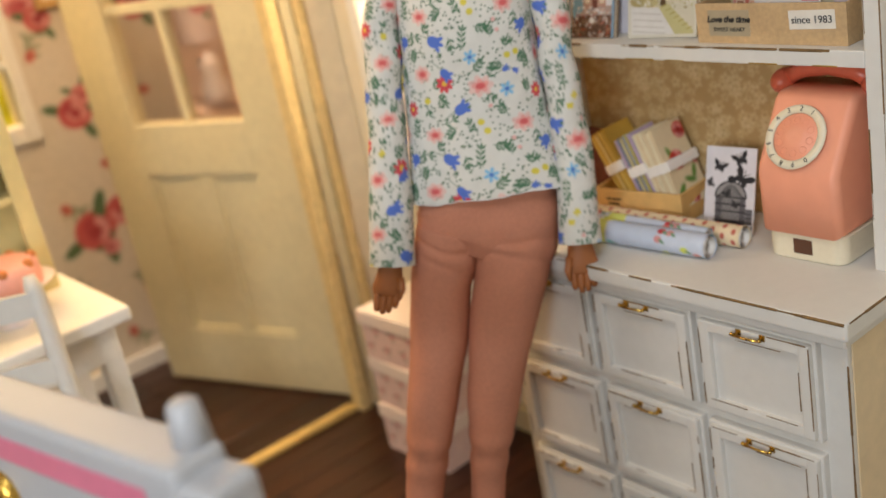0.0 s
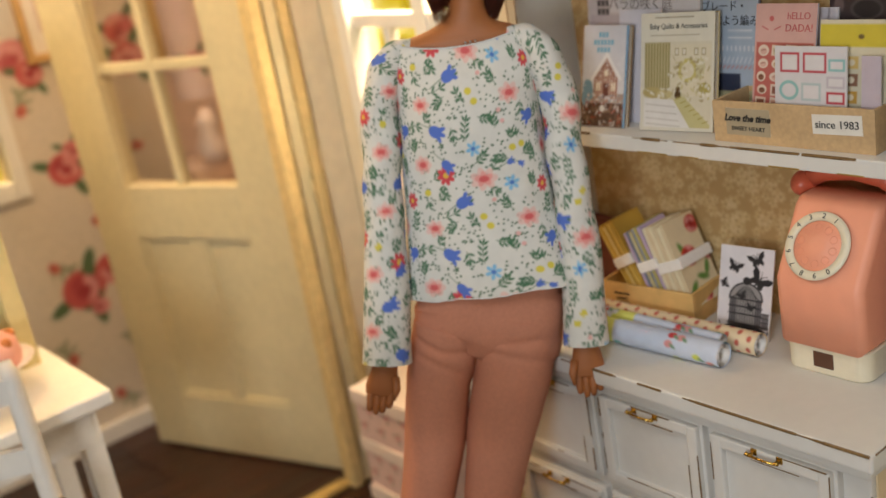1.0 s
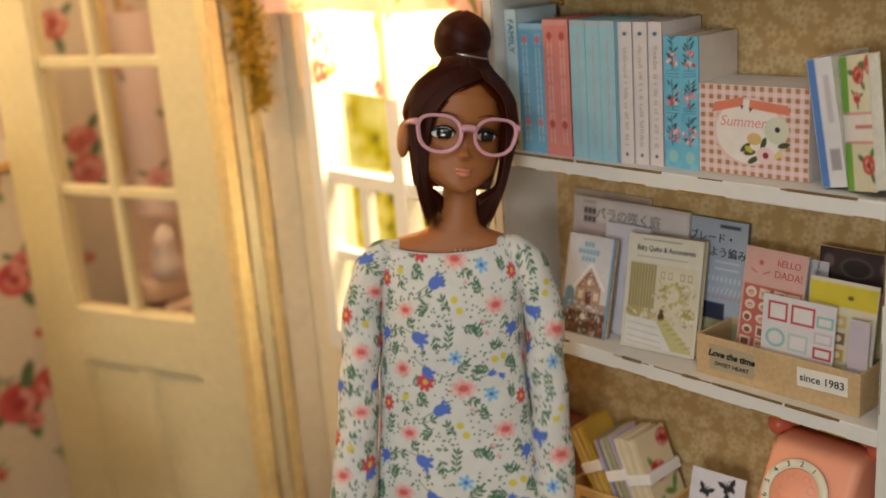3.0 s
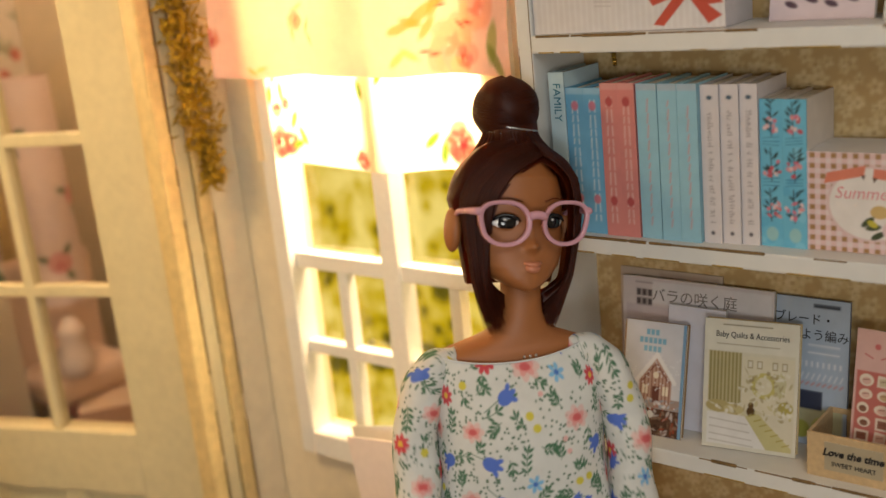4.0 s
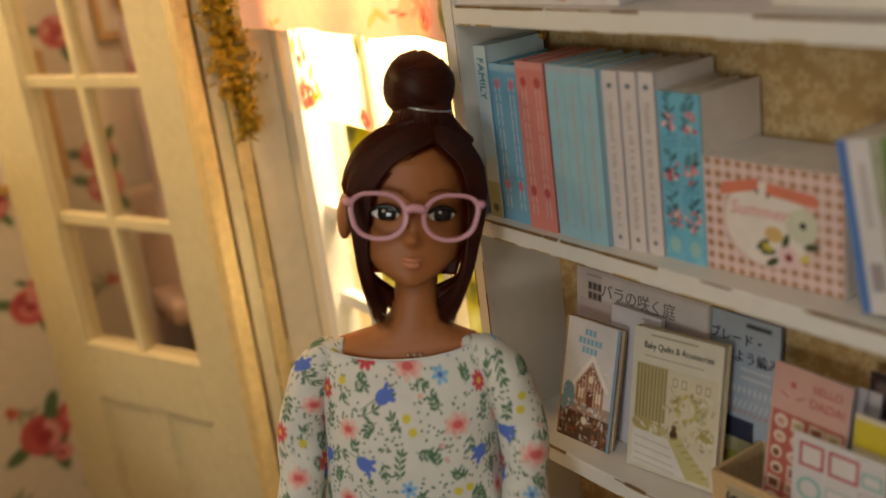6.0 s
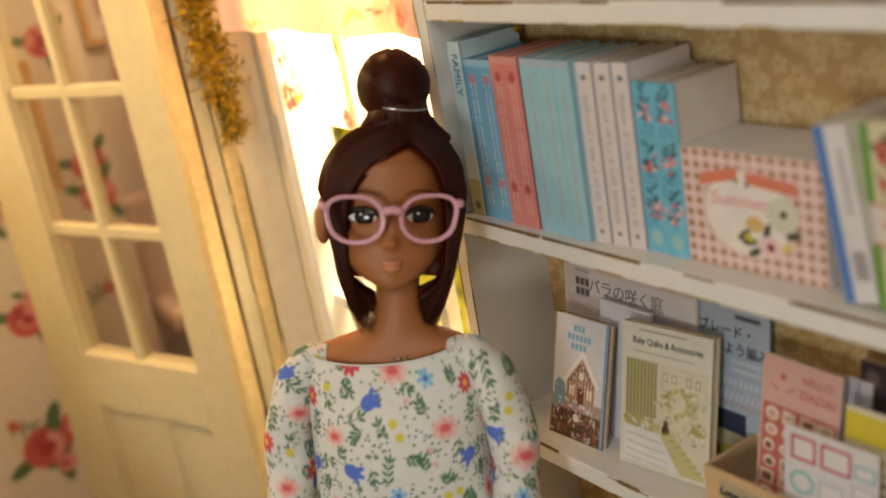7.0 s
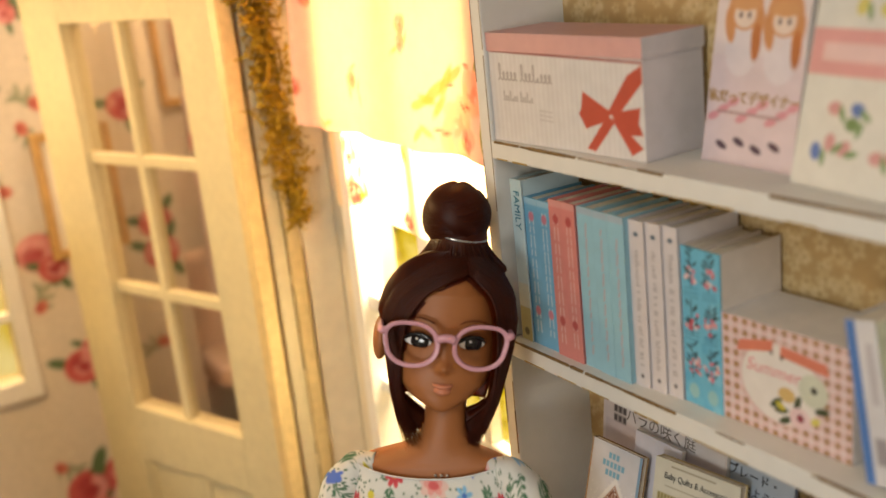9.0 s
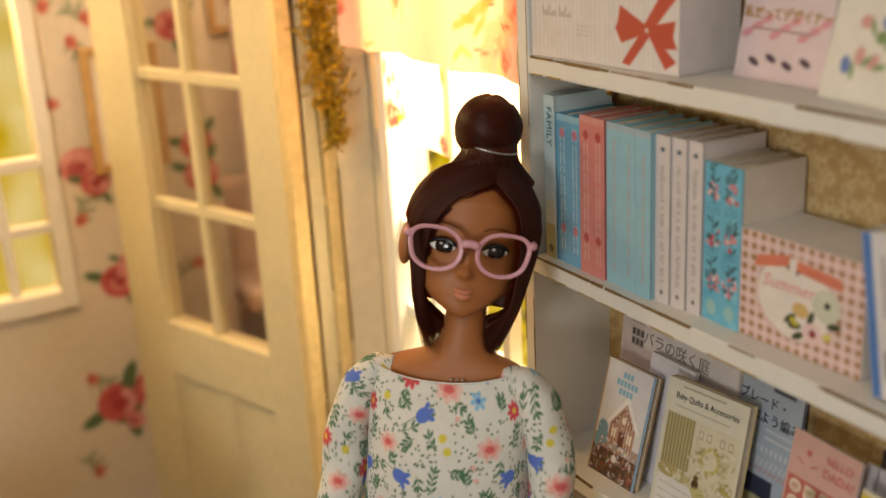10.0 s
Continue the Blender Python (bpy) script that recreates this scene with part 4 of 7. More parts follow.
def bundle(label, y, x, z, tilt, yaw, colours, roses=False, w=1.15, h=2.0, n=7, thick=0.9):
    """Fabric squares folded and held by a paper band, leaning in the tray."""
    m = Matrix.Translation((x, y, z)) @ Matrix.Rotation(radians(yaw), 4, "Z") @ Matrix.Rotation(radians(tilt), 4, "X")
    t = thing("fabric_bundle", (x, y, z), label, "fabric", "fabric bundles in the tray")
    rnd = random.Random(int(y * 100))
    for i in range(n):
        d = thick / n
        s = Sheet(w, h, 0.05, colours[i % len(colours)])
        if roses:
            for x_, y_, a_ in ((0.3, 0.55, 40), (0.85, 0.75, -20), (1.15, 0.95, 60), (0.4, 1.75, 110)):
                s.oval(x_, y_, 0.26, 0.10, (104, 146, 66), a_)
            for x_, y_, r_ in ((0.62, 1.5, 0.34), (1.22, 2.35, 0.30), (0.75, 0.18, 0.2), (1.4, 1.25, 0.14)):
                rose(s, x_, y_, r_, (206, 60, 48), (150, 24, 30), False)
        g = Geo()
        # a folded sheet: rounded at its upper edge, frayed a little
        jit, dz = rnd.uniform(-0.03, 0.03), rnd.uniform(-0.08, 0.08)
        for k in range(2):
            y0 = -i * d - k * d * 0.45
            slab(g, s, m @ Matrix.Translation((jit, y0, dz)) @ Matrix(((1, 0, 0, -0.3), (0, 0, -1, 0), (0, 1, 0, 0), (0, 0, 0, 1))), d * 0.36, colours[i % len(colours)])
        part("fabric_fold", g, MATTEPRINT, t)
    g = Geo()
    g.box((-0.36, -thick - 0.05, h * 0.46), (w - 0.24, 0.05, h * 0.46 + 0.34), 0.04, 0, m)
    part("paper_band", g, PAPER, t, "white paper band")


bundle("folded yellow cotton pieces in a paper band", 25.05, 27.92, COUNTER + 0.3, -27, 6, [(226, 190, 96), (212, 170, 70), (230, 206, 136), (190, 152, 62)], w=1.4, h=2.7, n=6, thick=0.66)
bundle("folded grey, lilac and blue cotton pieces in a paper band", 24.3, 27.98, COUNTER + 0.28, -22, 6, [(196, 176, 204), (120, 128, 150), (208, 196, 150), (150, 160, 182), (190, 178, 110)], w=1.35, h=2.6, n=6, thick=0.66)
bundle("folded cream cotton pieces with red poppies in a paper band", 23.6, 28.05, COUNTER + 0.28, -21, 2, [(238, 226, 196), (230, 212, 176)], True, w=1.45, h=2.7, n=6, thick=0.85)


def paper_roll(label, a, b, r, drawing):
    """A rolled sheet of printed paper, hollow, with its turns showing at the end."""
    a, b = Vector(a), Vector(b)
    t = thing("paper_roll", (a + b) / 2 - Vector((0, 0, r)), label, "paper roll", "paper rolls on the worktop")
    ax = (b - a)
    ln = ax.length
    ax.normalize()
    up = Vector((0, 0, 1))
    sd = ax.cross(up).normalized()
    g = Geo()
    s = drawing(ln, 2 * math.pi * r)

    def wrap(x, y):
        ang = y / r
        return np.array(a)[None, :] + np.outer(x, np.array(ax)) + r * (np.outer(np.cos(ang), np.array(up)) + np.outer(np.sin(ang), np.array(sd)))
    printed(g, s, wrap)
    part("outer_sheet", g, MATTEPRINT, t, smooth=True)
    g = Geo()
    rings = []
    for q in (a + ax * 0.01, b - ax * 0.01):
        rings.append([(q + (up * math.cos(j / 24 * 2 * math.pi) + sd * math.sin(j / 24 * 2 * math.pi)) * r * (0.97 - 0.14 * j / 24))[:] for j in range(73)])
    g.loft(rings, 0, False, False)
    part("inner_turn", g, PAPER, t, smooth=True)


def polka(w, h):
    s = Sheet(w, h, 0.035, (238, 218, 184))
    for i in range(int(w / 0.36)):
        for j in range(int(h / 0.34) + 1):
            s.oval(0.2 + i * 0.36, 0.1 + j * 0.34 + (i % 2) * 0.17, 0.075, 0.095, (198, 92, 78))
    return s


def bluebloom(w, h):
    s = Sheet(w, h, 0.035, (206, 216, 236))
    rnd = random.Random(5)
    for i in range(26):
        x, y = rnd.uniform(0, w), rnd.uniform(0, h)
        c = rnd.choice([(206, 60, 66), (212, 220, 96), (120, 190, 190), (222, 150, 150)])
        s.oval(x, y, 0.14, 0.11, c)
        s.oval(x + 0.14, y + 0.05, 0.11, 0.05, (110, 150, 120), 30)
    s.oval(1.35, h * 0.2, 0.34, 0.6, (222, 226, 120))
    s.oval(1.35, h * 0.9, 0.34, 0.4, (222, 226, 120))
    return s


paper_roll("beige paper roll with a small red dotted print", (26.75, 25.9, COUNTER + 0.34), (27.0, 20.1, COUNTER + 0.34), 0.33, polka)
paper_roll("pale blue paper roll with scattered flowers", (25.6, 25.8, COUNTER + 0.37), (25.95, 20.55, COUNTER + 0.37), 0.36, bluebloom)
paper_roll("thin white paper roll lying between two larger rolls", (26.25, 25.6, COUNTER + 0.52), (26.4, 20.9, COUNTER + 0.52), 0.2, lambda w, h: bluebloom(w, h))
# made-up roll and block for a shadowy brown blob behind the bundles
g = Geo()
g.tube([(28.95, 28.0, 14.5), (28.85, 26.9, 14.45), (28.9, 25.9, 14.5)], [0.36, 0.4, 0.36], 16)
g.box((28.5, 26.5, COUNTER), (29.2, 27.3, 14.3), 0.1)
part("leather_roll", g, mat("red_brown_blob", (120, 58, 38), 0.5, vary=0.3, scale=300, bump=0.3), None, "red-brown roll on a small block, standing in for a shadowy blob", category="roll", smooth=False)

# ================================================================ lower open shelf: books, cards and a kraft box
Z2 = SHELF[0]


def house_book():
    s = Sheet(1.75, 3.0, 0.02, (218, 218, 224))
    rnd = random.Random(31)
    s.rect(0, 0, 1.75, 0.72, (92, 66, 54))
    s.rect(0, 0.72, 1.75, 1.0, (168, 148, 140))
    for k, (w_, y) in enumerate(((0.5, 2.72), (0.86, 2.5), (0.6, 2.28))):
        for i in range(int(w_ / 0.13)):
            x = 0.88 - w_ / 2 + 0.13 * i
            s.rect(x, y - 0.075, x + 0.10, y + 0.075, (132, 186, 212))
    for x, y, r in ((0.28, 1.15, 0.26), (0.22, 0.86, 0.24), (0.4, 0.98, 0.18)):
        s.oval(x, y, r * 0.7, r, (122, 158, 178))
    s.poly([(0.5, 0.85), (0.5, 1.45), (0.97, 2.08), (1.42, 1.5), (1.42, 0.82)], (190, 156, 142))
    for k in range(9):
        s.line(0.56 + 0.1 * k, 0.88, 0.56 + 0.1 * k, 1.45 + 0.5 * (1 - abs(k - 4) / 4.2), 0.03, (142, 92, 76))
    s.line(0.42, 1.4, 0.97, 2.14, 0.11, (240, 238, 238))
    s.line(0.97, 2.14, 1.5, 1.44, 0.11, (240, 238, 238))
    s.line(0.6, 1.42, 0.97, 1.92, 0.035, (132, 82, 66))
    s.line(0.97, 1.92, 1.32, 1.46, 0.035, (132, 82, 66))
    s.rect(0.88, 0.86, 1.08, 1.3, (112, 66, 56))
    for x in (0.68, 1.25):
        s.rect(x - 0.08, 1.08, x + 0.08, 1.32, (240, 228, 206))
        s.line(x, 1.08, x, 1.32, 0.02, (130, 84, 66))
    s.oval(0.97, 1.6, 0.08, 0.09, (240, 228, 206))
    for k in range(170):
        x, y = rnd.uniform(0.05, 1.68), rnd.uniform(0.02, 0.95)
        c = rnd.choice([(120, 92, 76), (72, 52, 46), (150, 122, 104), (164, 74, 52), (206, 196, 196)]) if y < 0.7 else rnd.choice([(232, 230, 234), (150, 166, 180), (176, 120, 104)])
        s.oval(x, y, rnd.uniform(0.02, 0.09), rnd.uniform(0.015, 0.05), c, rnd.uniform(0, 180), 0.7)
    for k in range(60):
        s.oval(rnd.uniform(0.1, 1.65), rnd.uniform(1.2, 2.2), 0.02, 0.02, (240, 240, 244), 0, 0.7)
    s.oval(0.86, 0.55, 0.09, 0.10, (230, 228, 228))
    s.rect(1.66, 0, 1.75, 3.0, (126, 166, 200))
    s.rect(0, 0, 0.05, 3.0, (180, 140, 96))
    return s


printed_thing("craft_book", "booklet with a snowy gingerbread house on its cover", "book", house_book(), facing(26.57, 27.6, Z2 + 0.02, 15, 3), 0.22, (150, 120, 86), GLOSSPRINT, "books and cards on the shelf")


def quilt_book():
    s = Sheet(2.5, 3.3, 0.022, (228, 222, 206))
    rnd = random.Random(33)
    s.rect(0.12, 0.1, 2.42, 2.5, (222, 214, 192))
    s.rect(0.14, 1.2, 1.02, 2.48, (196, 184, 140))
    for i in range(9):
        s.rect(0.16 + i * 0.1, 1.2, 0.21 + i * 0.1, 2.48, (158, 144, 98))
    s.rect(1.05, 1.0, 2.4, 2.42, (226, 216, 190))
    for x in (1.25, 1.5, 1.9, 2.15):
        s.rect(x - 0.07, 2.12, x + 0.07, 2.32, (172, 158, 128))
        s.rect(x - 0.045, 2.15, x + 0.045, 2.29, (228, 220, 202))
    for r, c in ((0.33, (206, 192, 120)), (0.22, (228, 218, 190))):
        s.oval(1.62, 1.7, r, r, c)
    for x, y, rx, ry, c in ((2.05, 1.75, 0.16, 0.3, (206, 198, 160)), (0.42, 1.08, 0.34, 0.16, (190, 172, 118)), (0.85, 1.02, 0.28, 0.14, (206, 190, 140)), (1.35, 0.92, 0.3, 0.16, (214, 204, 172)), (1.3, 1.02, 0.11, 0.13, (92, 68, 42)), (1.3, 1.18, 0.075, 0.08, (104, 78, 48)), (2.2, 1.2, 0.2, 0.16, (184, 170, 96))):
        s.oval(x, y, rx, ry, c)
    for k in range(190):
        x, y = rnd.uniform(0.15, 2.35), rnd.uniform(0.85, 2.05)
        if x < 1.0 and y > 1.2:
            continue
        s.oval(x, y, rnd.uniform(0.02, 0.09), rnd.uniform(0.015, 0.05), rnd.choice([(236, 230, 210), (200, 188, 136), (176, 160, 112), (240, 236, 224), (158, 138, 98)]), rnd.uniform(0, 180), 0.6)
    s.poly([(0.12, 0.1), (0.12, 0.92), (1.15, 0.88), (1.75, 0.1)], (236, 232, 228))
    s.poly([(1.15, 0.88), (1.5, 0.98), (2.38, 0.2), (2.38, 0.1), (1.72, 0.1)], (206, 196, 142))
    for k in range(7):
        s.line(1.25 + 0.15 * k, 0.9 - 0.11 * k, 1.42 + 0.15 * k, 0.96 - 0.11 * k, 0.03, (176, 164, 92))
    for y0 in (0.75, 0.55, 0.36, 0.2):
        s.line(0.2, y0, 1.2 + 0.3 * (0.8 - y0), y0 - 0.07, 0.025, (196, 188, 180))
    s.line(0.5, 3.17, 1.8, 3.17, 0.03, (150, 140, 120))
    s.line(0.35, 2.68, 2.0, 2.68, 0.025, (170, 160, 140))
    return s


QM = facing(24.22, 27.7, Z2 + 0.02, 12.5, 8) @ Matrix.Diagonal((0.94, 1, 1, 1))
qb = printed_thing("quilt_book", "pale yellow quilt pattern book leaning on the shelf", "book", quilt_book(), QM, 0.28, (206, 184, 140), GLOSSPRINT, "books and cards on the shelf")
lettering(qb, "Baby Quilts & Accessories", 0.215, QM @ Matrix.Translation((1.28, 2.92, 0.004)) @ Matrix.Diagonal((0.85, 1, 1, 1)), INK)

s = Sheet(1.6, 3.3, 0.05, (226, 222, 232))
for y in (0.5, 1.1, 1.7, 2.3, 2.7):
    s.oval(1.38, y, 0.035, 0.05, (70, 60, 60))
printed_thing("white_booklet", "white booklet with small dark rings along its edge", "booklet", s, facing(25.6, 28.35, Z2 + 0.02, 10), 0.12, group="books and cards on the shelf")


def rose_magazine():
    s = Sheet(4.4, 4.0, 0.04, (216, 204, 204))
    s.rect(0.9, 3.28, 4.35, 3.9, (226, 220, 222))
    s.rect(0.1, 0.1, 4.3, 3.2, (200, 186, 190))
    for i in range(2):
        for j in range(3):
            s.rect(0.42 + j * 0.17, 3.2 + i * 0.26, 0.56 + j * 0.17, 3.4 + i * 0.26, (70, 62, 64))
    s.line(0.4, 3.85, 0.9, 3.85, 0.03, (120, 110, 110))
    return s


s = Sheet(3.0, 4.0, 0.06, (196, 174, 156))
s.rect(1.2, 3.78, 2.9, 3.92, (178, 152, 134))
s.rect(0.15, 0.2, 2.85, 3.5, (204, 186, 172))
printed_thing("beige_booklet", "beige booklet standing at the back of the shelf", "booklet", s, facing(27.3, 29.16, Z2 + 0.02, 4), 0.08, (176, 148, 124), group="books and cards on the shelf")
RM = facing(27.1, 28.82, Z2 + 0.02, 6) @ Matrix.Diagonal((0.97, 0.96, 1, 1))
mg = printed_thing("rose_magazine", "grey-pink garden magazine with dark title characters", "magazine", rose_magazine(), RM, 0.1, group="books and cards on the shelf")
lettering(mg, "バラの咲く庭", 0.42, RM @ Matrix.Translation((2.15, 3.5, 0.004)), GREYINK)


def braid_magazine():
    s = Sheet(1.95, 3.85, 0.035, (176, 190, 208))
    s.rect(0.1, 0.2, 1.85, 1.0, (196, 190, 150))
    for x, y, r, c in ((0.35, 0.45, 0.2, (190, 90, 60)), (0.75, 0.4, 0.24, (170, 170, 80)), (1.3, 0.5, 0.28, (206, 196, 120))):
        s.oval(x, y, r, r, c)
    s.rect(0.15, 0.95, 1.3, 1.45, (52, 58, 80))
    for i in range(12):
        s.line(0.1 + i * 0.15, 1.75, 0.17 + i * 0.15, 1.9, 0.03, (228, 228, 232))
        s.line(0.1 + i * 0.15, 1.6, 0.17 + i * 0.15, 1.66, 0.05, (200, 150, 150))
        s.line(0.1 + i * 0.15, 2.1, 0.1 + i * 0.15, 2.2, 0.05, (228, 228, 232))
    s.rect(1.0, 3.62, 1.7, 3.72, (60, 66, 80))
    for y in (2.45, 2.65):
        s.line(0.9, y, 1.7, y, 0.04, (226, 228, 232))
    return s


BM = facing(22.8, 28.9, Z2 + 0.02, 6) @ Matrix.Diagonal((0.94, 0.98, 1, 1))
mg = printed_thing("braid_magazine", "blue-grey craft magazine with dark title characters", "magazine", braid_magazine(), BM, 0.1, (120, 130, 150), group="books and cards on the shelf")
lettering(mg, "ブレード・", 0.32, BM @ Matrix.Translation((0.75, 3.3, 0.004)), INK)
lettering(mg, "ぶよう編み", 0.32, BM @ Matrix.Translation((1.15, 2.9, 0.004)), INK)

# kraft box with labels
carton = thing("kraft_box", (28.3, 19.05, Z2), "low kraft cardboard box with two stuck labels, full of sticker sheets", "box")
KY0, KY1, KX = 16.72, 21.38, 27.45
for nm, a, b in (("front", (KX, KY0, Z2), (KX + 0.08, KY1, Z2 + 1.12)), ("back", (29.0, KY0, Z2), (29.08, KY1, Z2 + 1.12)), ("end", (KX + 0.08, KY0, Z2), (29.0, KY0 + 0.08, Z2 + 1.12)), ("end", (KX + 0.08, KY1 - 0.08, Z2), (29.0, KY1, Z2 + 1.12)), ("bottom", (KX + 0.08, KY0 + 0.08, Z2), (29.0, KY1 - 0.08, Z2 + 0.08))):
    g = Geo()
    g.box(a, b, 0.02)
    part(nm, g, CARDBOARD, carton)
KM = facing(KY1, KX - 0.004, Z2)
g = Geo()
slab(g, Sheet(1.35, 0.72, 0.1, (176, 160, 132)), KM @ Matrix.Translation((0.42, 0.22, 0.002)), 0.004)
lb = part("label", g, MATTEPRINT, carton, "grey-brown paper label")
lettering(carton, "Love the time", 0.25, KM @ Matrix.Translation((1.1, 0.68, 0.012)) @ Matrix(((1, 0.25, 0, 0), (0, 1, 0, 0), (0, 0, 1, 0), (0, 0, 0, 1))), INK, bold=0.008)
lettering(carton, "SWEET HEART", 0.16, KM @ Matrix.Translation((1.1, 0.4, 0.012)), INK)
g = Geo()
slab(g, Sheet(1.35, 0.5, 0.1, (232, 226, 216)), KM @ Matrix.Translation((3.0, 0.42, 0.002)) @ Matrix.Rotation(radians(1.5), 4, "Z"), 0.004)
part("label", g, MATTEPRINT, carton, "white paper label")
lettering(carton, "since 1983", 0.28, KM @ Matrix.Translation((3.67, 0.68, 0.012)) @ Matrix.Rotation(radians(1.5), 4, "Z"), INK)


def pink_stickers():
    s = Sheet(1.85, 3.4, 0.02, (218, 176, 170))
    s.rect(0.06, 0.0, 1.79, 2.42, (198, 112, 104))
    rnd = random.Random(8)
    for j in range(7):
        for i in range(4):
            x, y = 0.28 + i * 0.43 + rnd.uniform(-0.03, 0.03), 0.2 + j * 0.335
            a, b = rnd.uniform(0.13, 0.19), rnd.uniform(0.12, 0.15)
            if rnd.random() < 0.55:
                s.rect(x - a, y - b, x + a, y + b, (232, 212, 196), 1, rnd.uniform(-8, 8))
                s.rect(x - a * 0.7, y - b * 0.7, x + a * 0.7, y + b * 0.6, rnd.choice([(176, 122, 92), (222, 176, 160), (206, 190, 160), (150, 98, 84)]), 1, rnd.uniform(-8, 8))
            else:
                s.oval(x, y, a, b, (236, 218, 202))
                s.oval(x, y - 0.02, a * 0.65, b * 0.6, rnd.choice([(190, 140, 100), (226, 184, 172), (140, 96, 78), (206, 176, 140)]))
            s.line(x - 0.07, y, x + 0.06, y + 0.02, 0.02, (120, 72, 62), 0.8)
    s.oval(0.5, 3.02, 0.07, 0.07, (206, 110, 110))
    for k in (-1, 1):
        s.line(0.5 + 0.28 * k, 2.82, 0.5 + 0.1 * k, 2.74, 0.03, (196, 100, 104))
    return s


PM = facing(20.6, 27.95, Z2 + 0.1, 11, -3)
st = printed_thing("sticker_sheet", "pink sticker sheet in a clear sleeve", "stickers", pink_stickers(), PM, 0.06, (226, 220, 226), GLOSSPRINT, "sticker sheets in the kraft box")
lettering(st, "hELLO", 0.25, PM @ Matrix.Translation((1.32, 3.08, 0.004)), mat("red_ink", (176, 84, 86), 0.5))
lettering(st, "DADA!", 0.27, PM @ Matrix.Translation((1.34, 2.78, 0.004)), mat("red_ink", (176, 84, 86), 0.5))


def label_sheet():
    s = Sheet(2.0, 2.4, 0.022, (226, 222, 226))
    red, teal = (198, 70, 84), (150, 200, 200)
    for x0, y0, x1, y1, c in ((0.15, 1.75, 0.7, 2.25, red), (0.8, 1.75, 1.45, 2.25, red), (1.5, 1.8, 1.95, 2.1, teal), (1.45, 1.0, 1.95, 1.3, red), (1.45, 0.6, 1.95, 0.9, red), (0.65, 0.45, 1.35, 0.9, red), (0.75, 1.05, 1.3, 1.5, (190, 206, 210)), (0.15, 0.12, 0.62, 0.42, red), (0.72, 0.08, 1.35, 0.36, teal), (1.45, 0.15, 1.95, 0.46, red), (1.45, 1.38, 1.95, 1.68, (206, 196, 206))):
        s.rect(x0, y0, x1, y1, c)
        s.rect(x0 + 0.06, y0 + 0.06, x1 - 0.06, y1 - 0.06, (232, 226, 228))
    s.oval(0.4, 1.3, 0.28, 0.25, teal)
    s.oval(0.4, 1.3, 0.2, 0.17, (226, 222, 226))
    s.oval(0.35, 0.7, 0.25, 0.2, teal)
    s.oval(0.35, 0.7, 0.18, 0.14, (226, 222, 226))
    return s


printed_thing("label_sheet", "white sheet of red and teal framed labels", "stickers", label_sheet(), facing(19.6, 27.62, Z2 + 0.12, 6), 0.05, material=GLOSSPRINT, group="sticker sheets in the kraft box")


def yellow_sheet():
    s = Sheet(1.8, 3.0, 0.025, (226, 216, 190))
    s.rect(0, 2.35, 1.8, 2.9, (220, 200, 70))
    for j in range(5):
        for i in range(3):
            c = [(206, 160, 80), (150, 110, 90), (226, 190, 120)][(i + j) % 3]
            s.rect(0.15 + i * 0.55, 0.15 + j * 0.42, 0.5 + i * 0.55, 0.45 + j * 0.42, c)
            s.oval(0.32 + i * 0.55, 0.3 + j * 0.42, 0.09, 0.08, (236, 222, 196))
    s.oval(1.1, 2.6, 0.08, 0.06, (120, 100, 60))
    return s


printed_thing("sticker_sheet", "cream and yellow sticker sheet in a clear sleeve", "stickers", yellow_sheet(), facing(18.55, 27.85, Z2 + 0.1, 9), 0.06, (214, 212, 220), GLOSSPRINT, "sticker sheets in the kraft box")
s = Sheet(2.2, 3.55, 0.04, (58, 44, 48))
s.oval(1.0, 3.1, 0.42, 0.26, (96, 88, 90))
s.oval(1.0, 3.1, 0.38, 0.22, (40, 32, 36))
for x in (0.25, 1.75):
    s.oval(x, 3.2, 0.14, 0.18, (110, 92, 92))
s.rect(0, 2.35, 2.2, 2.6, (196, 132, 140))
s.rect(0, 0, 2.2, 2.35, (180, 170, 120))
printed_thing("thread_card", "dark thread card with a pale oval mark, behind the sticker sheets", "card", s, facing(18.7, 28.7, Z2 + 0.1, 5), 0.08, group="sticker sheets in the kraft box")
# sleeve edges: the bright shine on the plastic is put in as pale colour
for y in (18.95, 18.7):
    printed_thing("clear_sleeve", "narrow plastic sleeve edge between the sheets, its shine put in as pale colour", "sleeve", Sheet(0.3, 3.2, 0.1, (214, 208, 216)), facing(y, 28.35, Z2 + 0.1, 10), 0.05, material=GLOSSPRINT, group="sticker sheets in the kraft box")
for y in (16.95,):
    printed_thing("clear_sleeve", "clear sleeve with a pale grey-pink sheet", "sleeve", Sheet(0.5, 2.2, 0.1, (206, 192, 204)), facing(y + 0.3, 27.7, Z2 + 0.1, 5), 0.05, material=GLOSSPRINT, group="sticker sheets in the kraft box")

# ================================================================ middle shelf: a row of books, a gingham box
Z1 = SHELF[1]


